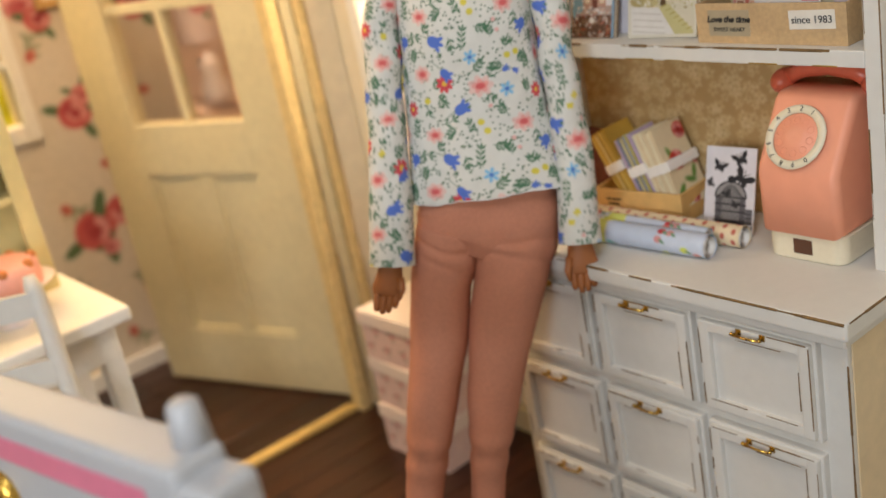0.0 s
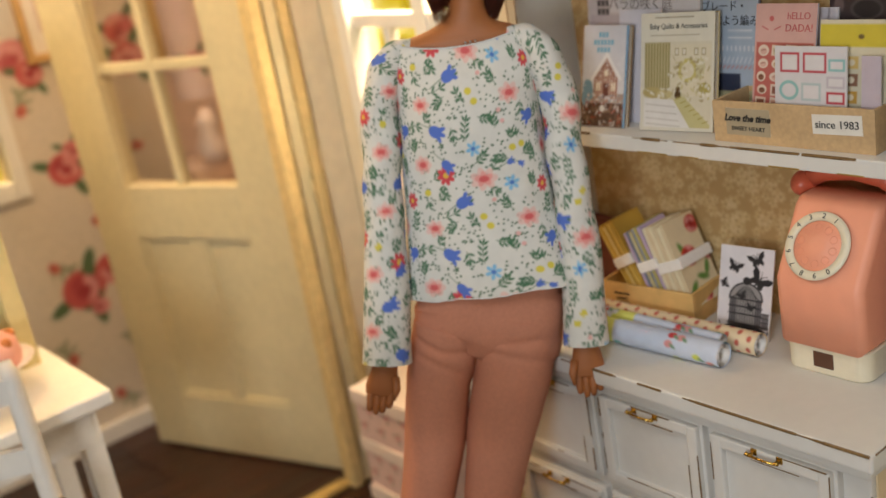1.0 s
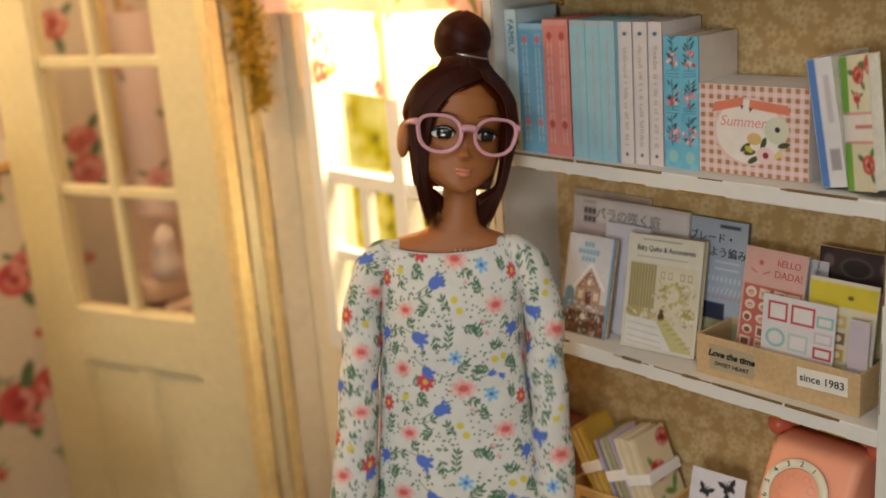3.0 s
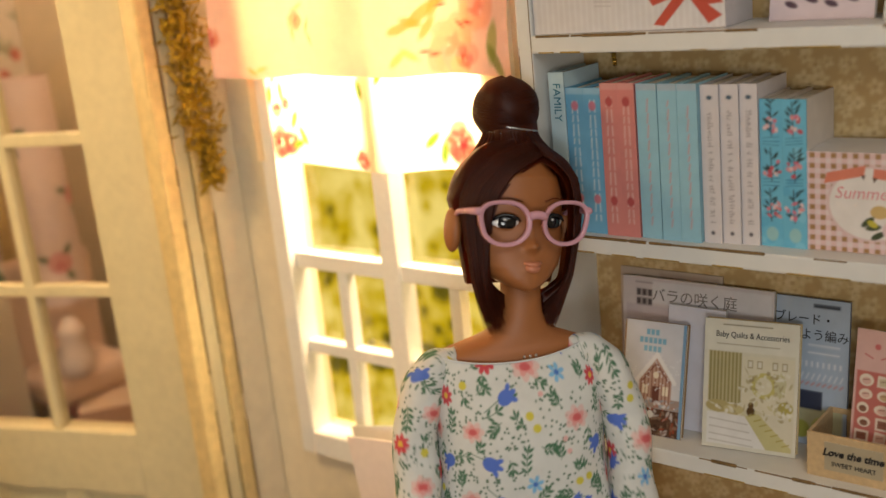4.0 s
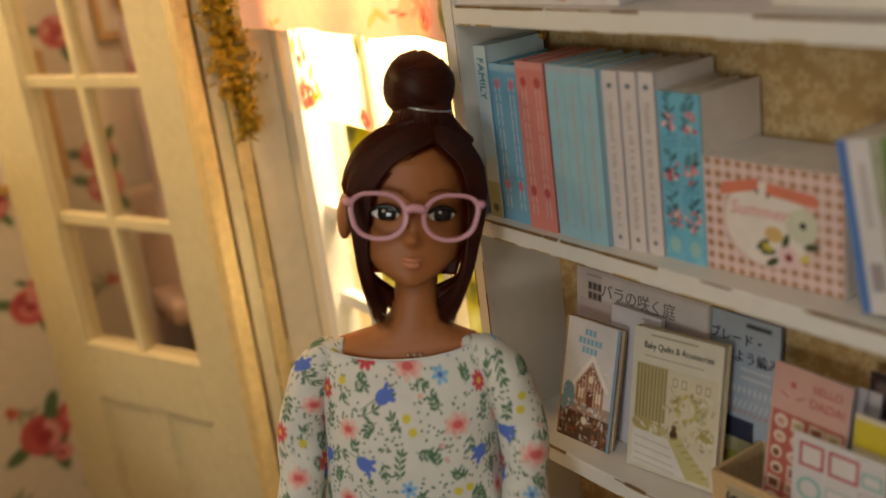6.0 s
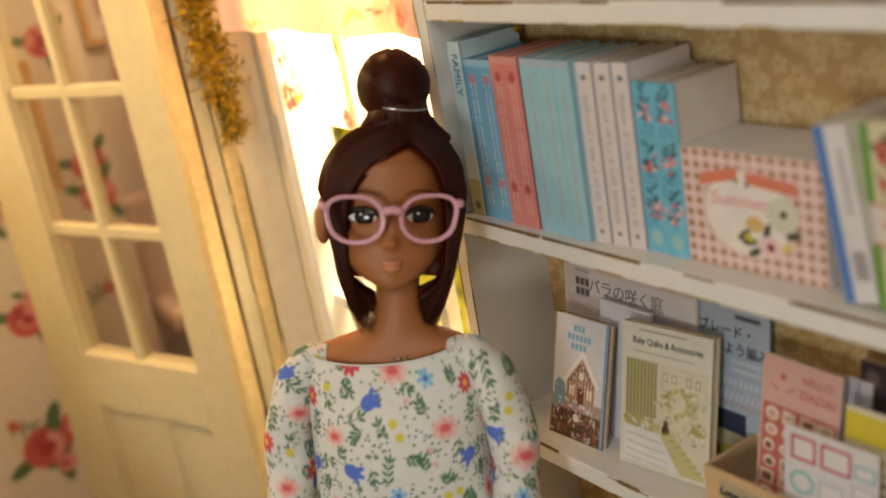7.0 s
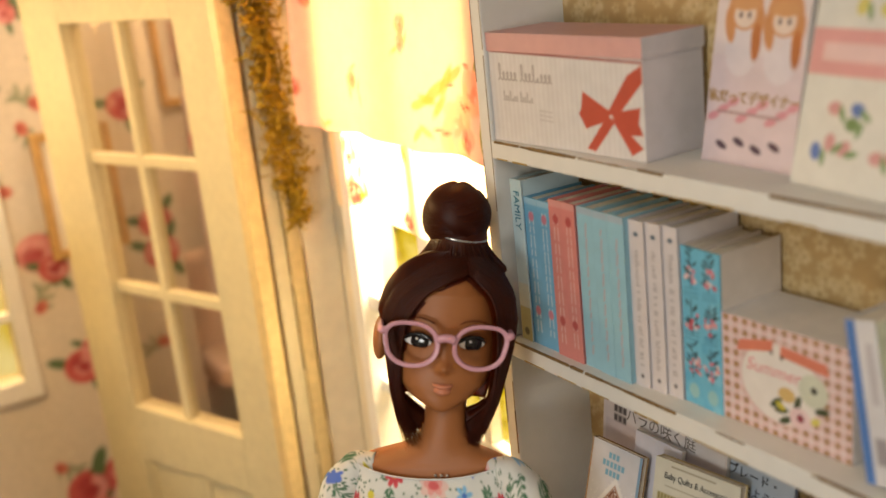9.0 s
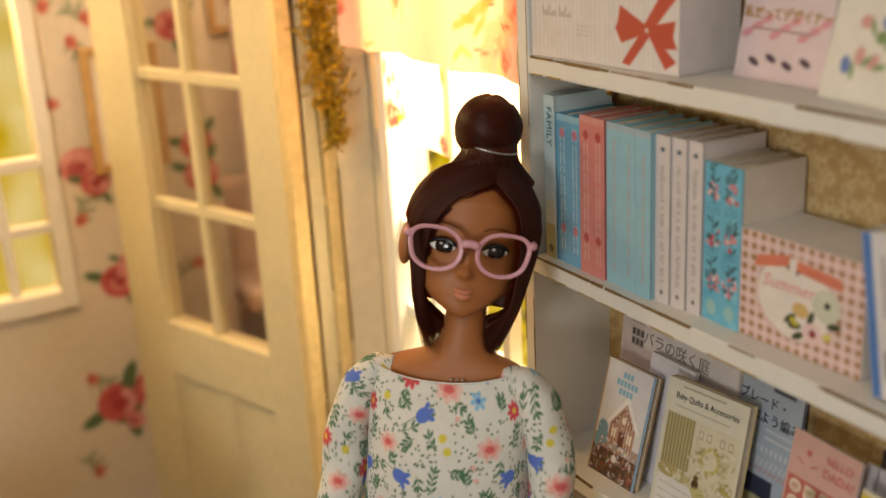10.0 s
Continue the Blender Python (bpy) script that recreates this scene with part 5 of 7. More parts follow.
def book(label, y1, y0, x0, top, spine, draw=None, words=None, wsize=0.2, wmat=None, tilt=0.0, depth=1.75, z0=None, boards=None):
    """A book standing with its spine to the room: a cover round a block of pages."""
    z0 = Z1 if z0 is None else z0
    w, h = y1 - y0, top - z0
    m = Matrix.Translation((x0, y1, z0)) @ Matrix.Rotation(radians(tilt), 4, "X")
    t = thing("book", (x0 + depth / 2, (y0 + y1) / 2, z0), label, "book", "row of books on the shelf")
    fm = m @ Matrix(((0, 0, -1, 0), (-1, 0, 0, 0), (0, 1, 0, 0), (0, 0, 0, 1)))
    s = Sheet(w, h, 0.03, spine)
    if draw:
        draw(s)
    g = Geo()
    slab(g, s, fm, 0.05, spine)
    for yy in (0.0, -w + 0.05):
        g.box((0.02, yy - 0.05, 0.0), (depth, yy, h), 0.012, 0, m, 1, lin(boards or spine))
    part("cover", g, PRINT, t)
    g = Geo()
    g.box((0.05, -w + 0.05, 0.06), (depth - 0.06, -0.05, h - 0.06), 0.015, 0, m)
    part("page_block", g, PAGES, t)
    if words:
        lettering(t, words, wsize, fm @ Matrix.Translation((w / 2, h - 0.75, 0.004)) @ Matrix.Rotation(radians(-90), 4, "Z"), wmat or INK)
    return t


def stripes(colour, n=3, seed=0, dots=None):
    """Title lines that cannot be read, as marks along a spine."""
    def draw(s):
        rnd = random.Random(seed)
        y = 0.35
        while y < s.h - 0.5:
            l_ = rnd.uniform(0.1, 0.3)
            for k in range(n):
                s.line(s.w * (0.35 + 0.3 * k / max(1, n - 1)) if n > 1 else s.w / 2, y, s.w * (0.38 + 0.25 * k / max(1, n - 1)) if n > 1 else s.w / 2 + 0.03, y + l_, 0.035, colour, 0.8)
            y += l_ + rnd.uniform(0.05, 0.12)
        if dots:
            for q in (s.h - 0.45, 0.9):
                s.oval(s.w / 2, q, 0.1, 0.12, dots)
        s.rect(0, s.h - 0.16, s.w, s.h, colour, 0.25)
    return draw


def letters(colour, seed):
    """A fine column of small marks, as lettering too small to read."""
    def draw(s):
        rnd = random.Random(seed % 10)
        y = 0.5
        while y < s.h - 0.6:
            w_ = rnd.uniform(0.07, 0.13)
            x0 = s.w * 0.5 - 0.055
            s.line(x0, y, x0 + w_, y + rnd.uniform(-0.02, 0.02), 0.016, colour, 0.75)
            s.line(x0 + w_ * rnd.random(), y, x0 + w_ * rnd.random(), y + 0.035, 0.015, colour, 0.6)
            y += rnd.choice([0.06, 0.07, 0.07, 0.08, 0.16])
        s.oval(s.w * 0.5, 0.25, 0.05, 0.05, (90, 84, 90))
        s.oval(s.w * 0.5, s.h - 0.3, 0.07, 0.05, (60, 90, 110))
    return draw


def blossom(s):
    rnd = random.Random(int(s.w * 1000))
    for k in range(14):
        s.oval(rnd.uniform(0, s.w), rnd.uniform(0, s.h), rnd.uniform(0.06, 0.2), rnd.uniform(0.05, 0.2), rnd.choice([(90, 178, 214), (138, 208, 230), (104, 188, 220)]), rnd.uniform(0, 180), 0.7)
    for y in (0.95, 1.9, 2.95):
        x = s.w * 0.5 + rnd.uniform(-0.05, 0.05)
        s.line(x, y - 0.35, x - 0.03, y + 0.42, 0.022, (44, 54, 60))
        for k in range(9):
            t, sg = rnd.uniform(-0.3, 0.42), rnd.choice([-1, 1])
            s.line(x, y + t, x + sg * 0.13, y + t + 0.1, 0.014, (44, 54, 60))
            s.oval(x + sg * rnd.uniform(0.05, 0.17), y + t + 0.08, 0.065, 0.024, (38, 62, 62), sg * 50 + rnd.uniform(-20, 20))
        for k in range(9):
            s.oval(x + rnd.uniform(-0.2, 0.2), y + rnd.uniform(-0.25, 0.12), rnd.uniform(0.035, 0.075), rnd.uniform(0.03, 0.05), rnd.choice([(226, 122, 140), (244, 206, 204), (206, 84, 96), (236, 150, 150)]), rnd.uniform(0, 180))
    for y in (1.45, 2.4):
        for k in range(3):
            s.line(0.07, y + 0.07 * k, s.w - 0.09, y + 0.07 * k + rnd.uniform(-0.02, 0.04), 0.018, (50, 112, 150), 0.8)
    s.oval(s.w * 0.5, 0.3, 0.14, 0.17, (158, 204, 206))


TEALINK = mat("teal_ink", (40, 110, 130), 0.5)
book("slim white and blue book with dark lettering on its spine", 27.86, 27.42, 27.35, 27.95, (196, 220, 228), lambda s: (s.rect(0, 0, s.w, 0.9, (176, 166, 120)), s.oval(s.w / 2, 0.25, 0.1, 0.1, (90, 84, 60)), s.rect(0, 0.9, s.w, 1.5, (206, 210, 200))), "FAMILY", 0.3, TEALINK)
for k, (a, b) in enumerate(((27.42, 26.91), (26.91, 26.42))):
    book("sky blue paperback with white lettering marks", a, b, 27.40, 27.56, (112, 178, 214), stripes((224, 236, 240), 2, 20 + k, (214, 132, 150)))
for k, (a, b) in enumerate(((26.4, 25.93), (25.93, 25.47))):
    book("coral pink paperback with pale lettering marks", a, b, 27.36, 27.68, (226, 140, 134), stripes((242, 206, 196), 2, 30 + k, (196, 84, 84)))
for k, (a, b) in enumerate(((25.44, 24.9), (24.86, 24.37), (24.36, 23.86))):
    book("pale turquoise paperback with pink lettering marks", a, b, 27.38 + 0.03 * (k == 0), 27.66, (158, 206, 222), stripes((222, 150, 150), 1, 40 + k))
for k, (a, b) in enumerate(((23.83, 23.38), (23.37, 22.93), (22.92, 22.5))):
    book("white paperback with fine grey lettering on its spine", a, b, 27.5 + 0.06 * k, 27.62, (228, 218, 218), letters((130, 118, 122), 50 + k))
for k, (a, b) in enumerate(((22.48, 21.95), (21.94, 21.4))):
    book("bright blue book with a branch of pink blossom", a, b, 27.68 - 0.02 * k, 27.27, (112, 194, 222), blossom, boards=(226, 214, 204))


def gingham():
    s = Sheet(3.2, 2.26, 0.02, (236, 214, 212))
    c = 0.118
    for i in range(28):
        for j in range(20):
            x, y = i * c, j * c
            if i % 2 == 0 and j % 2 == 0:
                s.rect(x, y, x + c, y + c, (176, 132, 84), 1.0)
            elif i % 2 == 0 or j % 2 == 0:
                s.rect(x, y, x + c, y + c, (234, 190, 186), 0.75)
    s.oval(1.6, 1.12, 0.98, 0.85, (232, 200, 196))
    s.oval(1.6, 1.12, 0.93, 0.8, (242, 232, 224))
    s.poly([(0.55, 1.55), (0.62, 1.8), (1.45, 1.98), (1.42, 1.75)], (232, 134, 108))
    s.poly([(1.6, 1.7), (1.62, 1.92), (2.65, 1.82), (2.7, 1.58)], (232, 134, 108))
    s.poly([(1.35, 1.76), (1.45, 1.76), (1.4, 1.66)], (80, 52, 40))
    s.poly([(1.6, 1.72), (1.7, 1.7), (1.62, 1.6)], (80, 52, 40))
    s.oval(2.35, 1.2, 0.33, 0.33, (218, 218, 196))
    s.oval(2.37, 1.22, 0.07, 0.07, (50, 46, 44))
    s.oval(1.75, 0.95, 0.2, 0.15, (222, 184, 120))
    for x, y, a in ((1.5, 0.72, 40), (1.62, 0.6, 10), (2.55, 0.85, 15), (2.0, 0.85, 70), (1.72, 0.42, 30)):
        s.oval(x, y, 0.17, 0.07, (70, 80, 50), a)
    s.oval(1.6, 0.68, 0.12, 0.07, (206, 190, 70), -30)
    s.oval(2.4, 0.6, 0.12, 0.07, (226, 210, 110), 30)
    s.oval(2.05, 0.55, 0.24, 0.22, (240, 206, 206))
    s.oval(2.06, 0.56, 0.08, 0.08, (150, 40, 60))
    return s


GM = facing(21.58, 27.68, Z1 + 0.01, 0, 2)
gb = thing("gift_box", (28.5, 20.0, Z1), "white keepsake box with a pink gingham front and flowers", "box")
g = Geo()
slab(g, gingham(), GM, 1.6, (232, 226, 222), top=(234, 228, 224))
part("box_body", g, PRINT, gb)
lettering(gb, "Summer", 0.38, GM @ Matrix.Translation((1.45, 1.35, 0.004)) @ Matrix(((1, 0.25, 0, 0), (0, 1, 0, 0), (0, 0, 1, 0), (0, 0, 0, 1))), PINKINK)


def leaning(label, name, y, x, z, tilt, yaw, w, h, thick, draw, side, spine=None):
    """A book leaning sideways, half turned, its front to the room."""
    m = Matrix.Translation((x, y, z)) @ Matrix.Rotation(radians(yaw), 4, "Z") @ Matrix.Rotation(radians(tilt), 4, "X") @ Matrix(((0, 0, -1, 0), (-1, 0, 0, 0), (0, 1, 0, 0), (0, 0, 0, 1)))
    s = Sheet(w, h, 0.03, side)
    draw(s)
    return printed_thing(name, label, "book", s, m, thick, side, PRINT, "books and cards on the shelf")


leaning("white paperback with a blue spine leaning on the box", "blue_spine_book", 17.82, 27.46, Z1 + 0.03, -9.5, 0, 0.62, 3.0, 1.7, lambda s: (s.rect(0, 0, 0.2, s.h, (84, 130, 196)), s.rect(0.3, 0.4, 0.55, 0.9, (110, 90, 100), 0.6), s.rect(0.36, 1.5, 0.5, 2.6, (150, 130, 140), 0.4)), (226, 222, 224))


def green_book(s):
    s.rect(0, 0, 0.28, s.h, (126, 186, 70))
    s.rect(0, 1.1, 1.7, 1.75, (244, 236, 232))
    s.line(0.1, 1.1, 1.7, 1.1, 0.05, (222, 140, 140))
    s.line(0.1, 1.75, 1.7, 1.75, 0.05, (222, 140, 140))
    s.line(0.5, 1.45, 1.3, 1.45, 0.08, (206, 120, 130))
    for x, y, r in ((0.7, 2.6, 0.22), (1.2, 2.8, 0.26), (0.9, 0.6, 0.24), (1.35, 0.9, 0.2), (0.6, 2.1, 0.14)):
        rose(s, x, y, r, (206, 70, 56), (160, 30, 36))


leaning("notebook with a green spine and red flowers, leaning", "flower_notebook", 17.22, 27.52, Z1 + 0.03, -10, -30, 1.12, 3.05, 0.3, green_book, (232, 228, 200))

# ================================================================ upper shelf: a ribbon box and magazines
Z0 = SHELF[2]


def ribbon_box():
    w, h = 4.78, 2.5
    s = Sheet(w, h, 0.025, (228, 220, 218))
    for i in range(32):
        s.rect(0.06 + i * 0.15, 0.03, 0.12 + i * 0.15, 2.08, (236, 230, 228), 0.7)
    s.rect(0, 2.1, w, h, (226, 160, 158))
    s.line(0, 2.1, w, 2.02, 0.05, (170, 74, 74))
    red = (208, 84, 66)
    s.poly([(3.78, 0.98), (4.35, 1.75), (4.76, 1.98), (4.76, 1.62), (4.0, 0.85)], red)
    s.poly([(3.9, 0.95), (3.05, 1.35), (2.98, 0.98), (2.9, 0.86), (3.1, 0.55), (3.6, 0.72)], red)
    s.poly([(3.85, 0.95), (4.68, 1.12), (4.62, 0.78), (4.74, 0.55), (4.15, 0.5)], red)
    s.poly([(3.75, 0.9), (3.95, 0.75), (3.35, 0.08), (3.1, 0.12)], red)
    s.poly([(3.85, 0.85), (4.05, 0.8), (4.72, 0.28), (4.4, 0.1)], red)
    grey = (196, 184, 182)
    # two words of looped script that are only marks
    def script(x, y, words, size, colour, width):
        for n_ in words:
            p = None
            for k in range(n_ * 14 + 1):
                t = k / 14
                tall = 2.1 if t < 1 or (n_ > 5 and 3 < t < 3.9) else 1.0
                q = (x + size * (0.62 * t + 0.26 * math.sin(2 * math.pi * t)), y + size * (0.42 * tall * (1 - math.cos(2 * math.pi * t)) - (0.5 if n_ > 5 and 4.2 < t < 4.9 else 0.0) * math.sin(math.pi * (t - 4.2) / 0.7)))
                if p:
                    s.line(*p, *q, width, colour)
                p = q
            x += size * (0.62 * n_ + 0.55)
    script(0.3, 1.45, (5, 8), 0.21, (176, 164, 162), 0.03)
    script(0.42, 0.98, (7, 6), 0.12, (190, 180, 178), 0.022)
    for k in range(3):
        s.line(1.65, 0.62 + 0.1 * k, 2.05, 0.6 + 0.1 * k, 0.03, (206, 196, 194))
    return s


BBM = facing(28.06, 27.2, Z0 + 0.01, 0, 3.5) @ Matrix.Diagonal((1.03, 1, 1, 1))
bx = thing("ribbon_box", (28.2, 25.7, Z0), "white striped gift box with pink lid and red ribbon", "box")
g = Geo()
slab(g, ribbon_box(), BBM, 1.75, (222, 214, 216), top=(230, 178, 174))
part("box_body", g, PRINT, bx)
g = Geo()
slab(g, Sheet(4.84, 0.42, 0.1, (228, 172, 168)), BBM @ Matrix.Translation((-0.03, 2.1, 0.03)), 1.81, (216, 208, 210), top=(230, 178, 174))
part("lid", g, PRINT, bx, "rose pink lid with pale ends")


def pink_magazine():
    s = Sheet(2.35, 4.0, 0.025, (236, 214, 218))
    s.rect(0, 2.1, 2.35, 4.0, (240, 222, 222))
    for x, y in ((0.75, 2.95), (1.75, 2.85)):
        s.oval(x, y - 0.75, 0.42, 0.5, (240, 226, 230))
        s.oval(x, y + 0.05, 0.44, 0.44, (226, 158, 108))
        for k in (-1, 1):
            s.oval(x + 0.36 * k, y - 0.3, 0.13, 0.34, (222, 150, 98), -12 * k)
        s.oval(x, y - 0.1, 0.28, 0.24, (244, 220, 206))
        s.oval(x, y + 0.12, 0.34, 0.14, (228, 164, 112))
        for k in (-1, 1):
            s.oval(x + 0.11 * k, y - 0.1, 0.045, 0.06, (110, 80, 80))
        s.oval(x + 0.35, y - 0.6, 0.12, 0.35, (206, 120, 66))
        s.poly([(x - 0.25, y + 0.38), (x, y + 0.85), (x + 0.25, y + 0.38)], (196, 120, 80))
    for k in range(9):
        s.oval(0.2 + k * 0.25, 0.9 + 0.15 * (k % 3), 0.16, 0.08, (234, 160, 170), 20)
    for k in range(4):
        s.oval(0.5 + 0.45 * k, 0.35 + 0.1 * (k % 2), 0.16, 0.07, (90, 66, 84), -20)
    s.line(0.3, 1.0, 1.9, 0.98, 0.05, (190, 150, 150))
    return s


MM = facing(22.5, 28.37, Z0 + 0.01, 11, -2)
mg = printed_thing("pink_magazine", "pink craft magazine with two doll faces and gold title characters", "magazine", pink_magazine(), MM, 0.12, group="magazines on the upper shelf")
lettering(mg, "私だってデザイナー", 0.26, MM @ Matrix.Translation((1.2, 1.28, 0.004)), GOLDINK, bold=0.006)


def floral_magazine():
    s = Sheet(2.5, 4.0, 0.03, (234, 230, 222))
    s.rect(0, 1.95, 2.5, 2.75, (236, 168, 166))
    s.rect(0.3, 2.2, 1.9, 2.5, (244, 206, 204))
    rnd = random.Random(12)
    for k in range(16):
        x, y = rnd.uniform(0.2, 2.3), rnd.choice([rnd.uniform(0.15, 1.7), rnd.uniform(2.9, 3.8)])
        c = rnd.choice([(96, 128, 196), (150, 170, 214), (226, 210, 120), (120, 150, 96), (222, 160, 160)])
        s.oval(x, y, 0.16, 0.12, c, rnd.uniform(0, 180))
        s.oval(x + 0.17, y - 0.08, 0.15, 0.06, (130, 160, 110), rnd.uniform(0, 180))
    return s


printed_thing("floral_magazine", "white magazine with small blue flowers and a pink band", "magazine", floral_magazine(), facing(19.85, 27.9, Z0 + 0.01, 13, -6), 0.12, (206, 180, 140), group="magazines on the upper shelf")


# ================================================================ the doll, one mesh
KNIT = print_mat("flowered_jersey", 0.85, bump=0.35, bscale=3500, spec=0.15, gain=0.86)
TWILL = mat("dusty_rose_twill", (200, 135, 110), 0.8, vary=0.10, scale=500, bump=0.35, bscale=5000, spec=0.2)
SKIN = mat("tan_vinyl", (160, 97, 53), 0.52, vary=0.05, scale=80)
HAIR = mat("auburn_doll_hair", (68, 26, 12), 0.40, vary=0.4, scale=700, bump=0.2, bscale=4000, spec=0.32)
nt = HAIR.node_tree
tr, ms = nt.nodes.new("ShaderNodeBsdfTranslucent"), nt.nodes.new("ShaderNodeMixShader")
tr.inputs["Color"].default_value = (0.55, 0.15, 0.03, 1)
ms.inputs[0].default_value = 0.40
isl, tone, srcc = nt.nodes.new("ShaderNodeNewGeometry"), nt.nodes.new("ShaderNodeHueSaturation"), nt.nodes["Principled BSDF"].inputs["Base Color"].links[0].from_socket
tr_ = nt.nodes.new("ShaderNodeMapRange")
tr_.inputs["To Min"].default_value, tr_.inputs["To Max"].default_value = 0.45, 1.7
nt.links.new(isl.outputs["Random Per Island"], tr_.inputs["Value"])
nt.links.new(tr_.outputs[0], tone.inputs["Value"])
nt.links.new(srcc, tone.inputs["Color"])
nt.links.new(tone.outputs[0], nt.nodes["Principled BSDF"].inputs["Base Color"])
nt.links.new(nt.nodes["Principled BSDF"].outputs[0], ms.inputs[1])
nt.links.new(tr.outputs[0], ms.inputs[2])
nt.links.new(ms.outputs[0], nt.nodes["Material Output"].inputs["Surface"])
EYEWHITE_GLINT = mat("eye_white_and_glint", (236, 232, 228), 0.2, vary=0.02)
EYEDARK = mat("eye_dark", (18, 16, 18), 0.12, vary=0.05)
LIP = mat("lip_paint", (196, 122, 92), 0.45, vary=0.04)
SILVER = mat("silver_cord", (196, 190, 186), 0.3, metal=0.8, vary=0.1)


def flower_print():
    """One repeat of the jersey's print, 4.2 by 3.45 centimetres: flowers on fine stems, leaf sprays and dots."""
    s = Sheet(4.2, 3.45, 0.017, (230, 228, 222), wrap=True)
    green, dark, red, salmon, blue, sky, yellow = (88, 126, 96), (78, 122, 92), (220, 84, 92), (242, 140, 134), (96, 126, 212), (136, 194, 232), (228, 212, 90)
    k_ = 1 / 94.0

    def P(x, y):
        return (x - 160) * k_, (780 - y) * k_

    def spray(x, y, a, n=3, l_=0.42, bend=40, leaf=0.086):
        """A bent stem with pairs of leaves."""
        X, Y = P(x, y)
        pts = [(X, Y)]
        for i in range(8):
            t = radians(a + bend * i / 7)
            X, Y = X + l_ / 8 * math.cos(t), Y + l_ / 8 * math.sin(t)
            pts.append((X, Y))
        for p, q in zip(pts, pts[1:]):
            s.line(*p, *q, 0.02, green)
        for i in range(n):
            j = 1 + int(7 * (i + 0.5) / n)
            t = a + bend * j / 8
            for sg in (-1, 1):
                s.oval(pts[j][0] + 0.085 * math.cos(radians(t + sg * 62)), pts[j][1] + 0.085 * math.sin(radians(t + sg * 62)), leaf, 0.034, dark, t + sg * 42)
        s.oval(*pts[-1], leaf, 0.032, dark, a + bend)

    def daisy(x, y, r, col, mid, n=8):
        X, Y = P(x, y)
        for i in range(n):
            a = 360 / n * i + 12
            s.oval(X + 0.62 * r * math.cos(radians(a)), Y + 0.62 * r * math.sin(radians(a)), 0.40 * r, 0.24 * r, col, a)
        s.oval(X, Y, 0.30 * r, 0.28 * r, mid)

    def bloom(x, y, rx, ry):
        """A soft washed flower: pale round its heart."""
        X, Y = P(x, y)
        for i in range(7):
            a = 360 / 7 * i
            s.oval(X + 0.5 * rx * math.cos(radians(a)), Y + 0.5 * ry * math.sin(radians(a)), 0.5 * rx, 0.5 * ry, (244, 196, 188), a, 0.75)
        for i in range(5):
            a = 72 * i + 20
            s.oval(X + 0.28 * rx * math.cos(radians(a)), Y + 0.25 * ry * math.sin(radians(a)), 0.4 * rx, 0.4 * ry, salmon, a, 0.55)
        s.oval(X, Y, 0.36 * rx, 0.36 * ry, (226, 104, 106), 0, 0.9)

    def bell(x, y, r, a=0):
        """A bell flower with three pointed lobes at its mouth."""
        X, Y = P(x, y)
        s.oval(X, Y, 0.85 * r, 0.66 * r, blue, a)
        for i in (-1, 0, 1):
            t = radians(a + 40 * i)
            s.oval(X + 0.85 * r * math.cos(t), Y + 0.85 * r * math.sin(t), 0.45 * r, 0.24 * r, blue, a + 40 * i)
        t = radians(a + 165)
        s.line(X + 0.7 * r * math.cos(t), Y + 0.7 * r * math.sin(t), X + 2.6 * r * math.cos(t + 0.25), Y + 2.6 * r * math.sin(t + 0.25), 0.022, green)

    rnd = random.Random(2)
    for cx, cy, n in ((215, 520, 9), (315, 590, 11), (300, 690, 10), (410, 520, 9), (420, 700, 9), (460, 615, 8), (540, 625, 9), (550, 700, 7), (330, 470, 5), (180, 655, 8), (420, 590, 6), (235, 690, 6), (500, 545, 6), (190, 470, 6), (535, 450, 7), (320, 760, 8), (410, 440, 5), (170, 560, 6), (270, 610, 6), (515, 665, 6)):
        for i in range(2 * n + 5):
            s.oval(*P(cx + rnd.uniform(-36, 36), cy + rnd.uniform(-30, 30)), 0.030, 0.028, (84, 118, 92))
    for x, y, a, n, l_, b in ((262, 455, 250, 2, 0.5, 60), (340, 675, 95, 4, 0.62, -25), (345, 575, 150, 2, 0.4, -50), (425, 655, 80, 3, 0.36, 50), (355, 415, 20, 3, 0.5, 35), (490, 735, 15, 3, 0.4, 40), (205, 500, 270, 1, 0.2, 30), (225, 620, 50, 2, 0.26, 30), (165, 628, 5, 2, 0.45, -20), (505, 500, 70, 3, 0.36, 40), (545, 580, 60, 4, 0.55, 30), (200, 430, 60, 2, 0.36, 40), (465, 690, 70, 2, 0.24, 40), (485, 690, 110, 1, 0.2, -30), (390, 480, 300, 2, 0.3, 40), (250, 548, 10, 2, 0.5, 20), (175, 700, 100, 3, 0.4, -40), (530, 760, 120, 3, 0.4, -40), (400, 765, 40, 2, 0.36, 50), (320, 520, 60, 1, 0.2, 20), (290, 560, 200, 3, 0.4, 40), (440, 545, 140, 3, 0.4, -40), (240, 500, 30, 2, 0.34, 40), (380, 620, 330, 3, 0.42, 40), (300, 640, 300, 2, 0.34, -40), (450, 740, 160, 3, 0.4, 30), (230, 770, 20, 2, 0.3, 40), (510, 600, 250, 2, 0.34, 40)):
        spray(x, y, a, n, l_, b)
    daisy(270, 437, 0.28, red, (236, 190, 84))
    bloom(375, 458, 0.42, 0.24)
    daisy(448, 478, 0.22, sky, (84, 130, 206), 6)
    bell(452, 424, 0.12, 20)
    bell(480, 433, 0.11, -30)
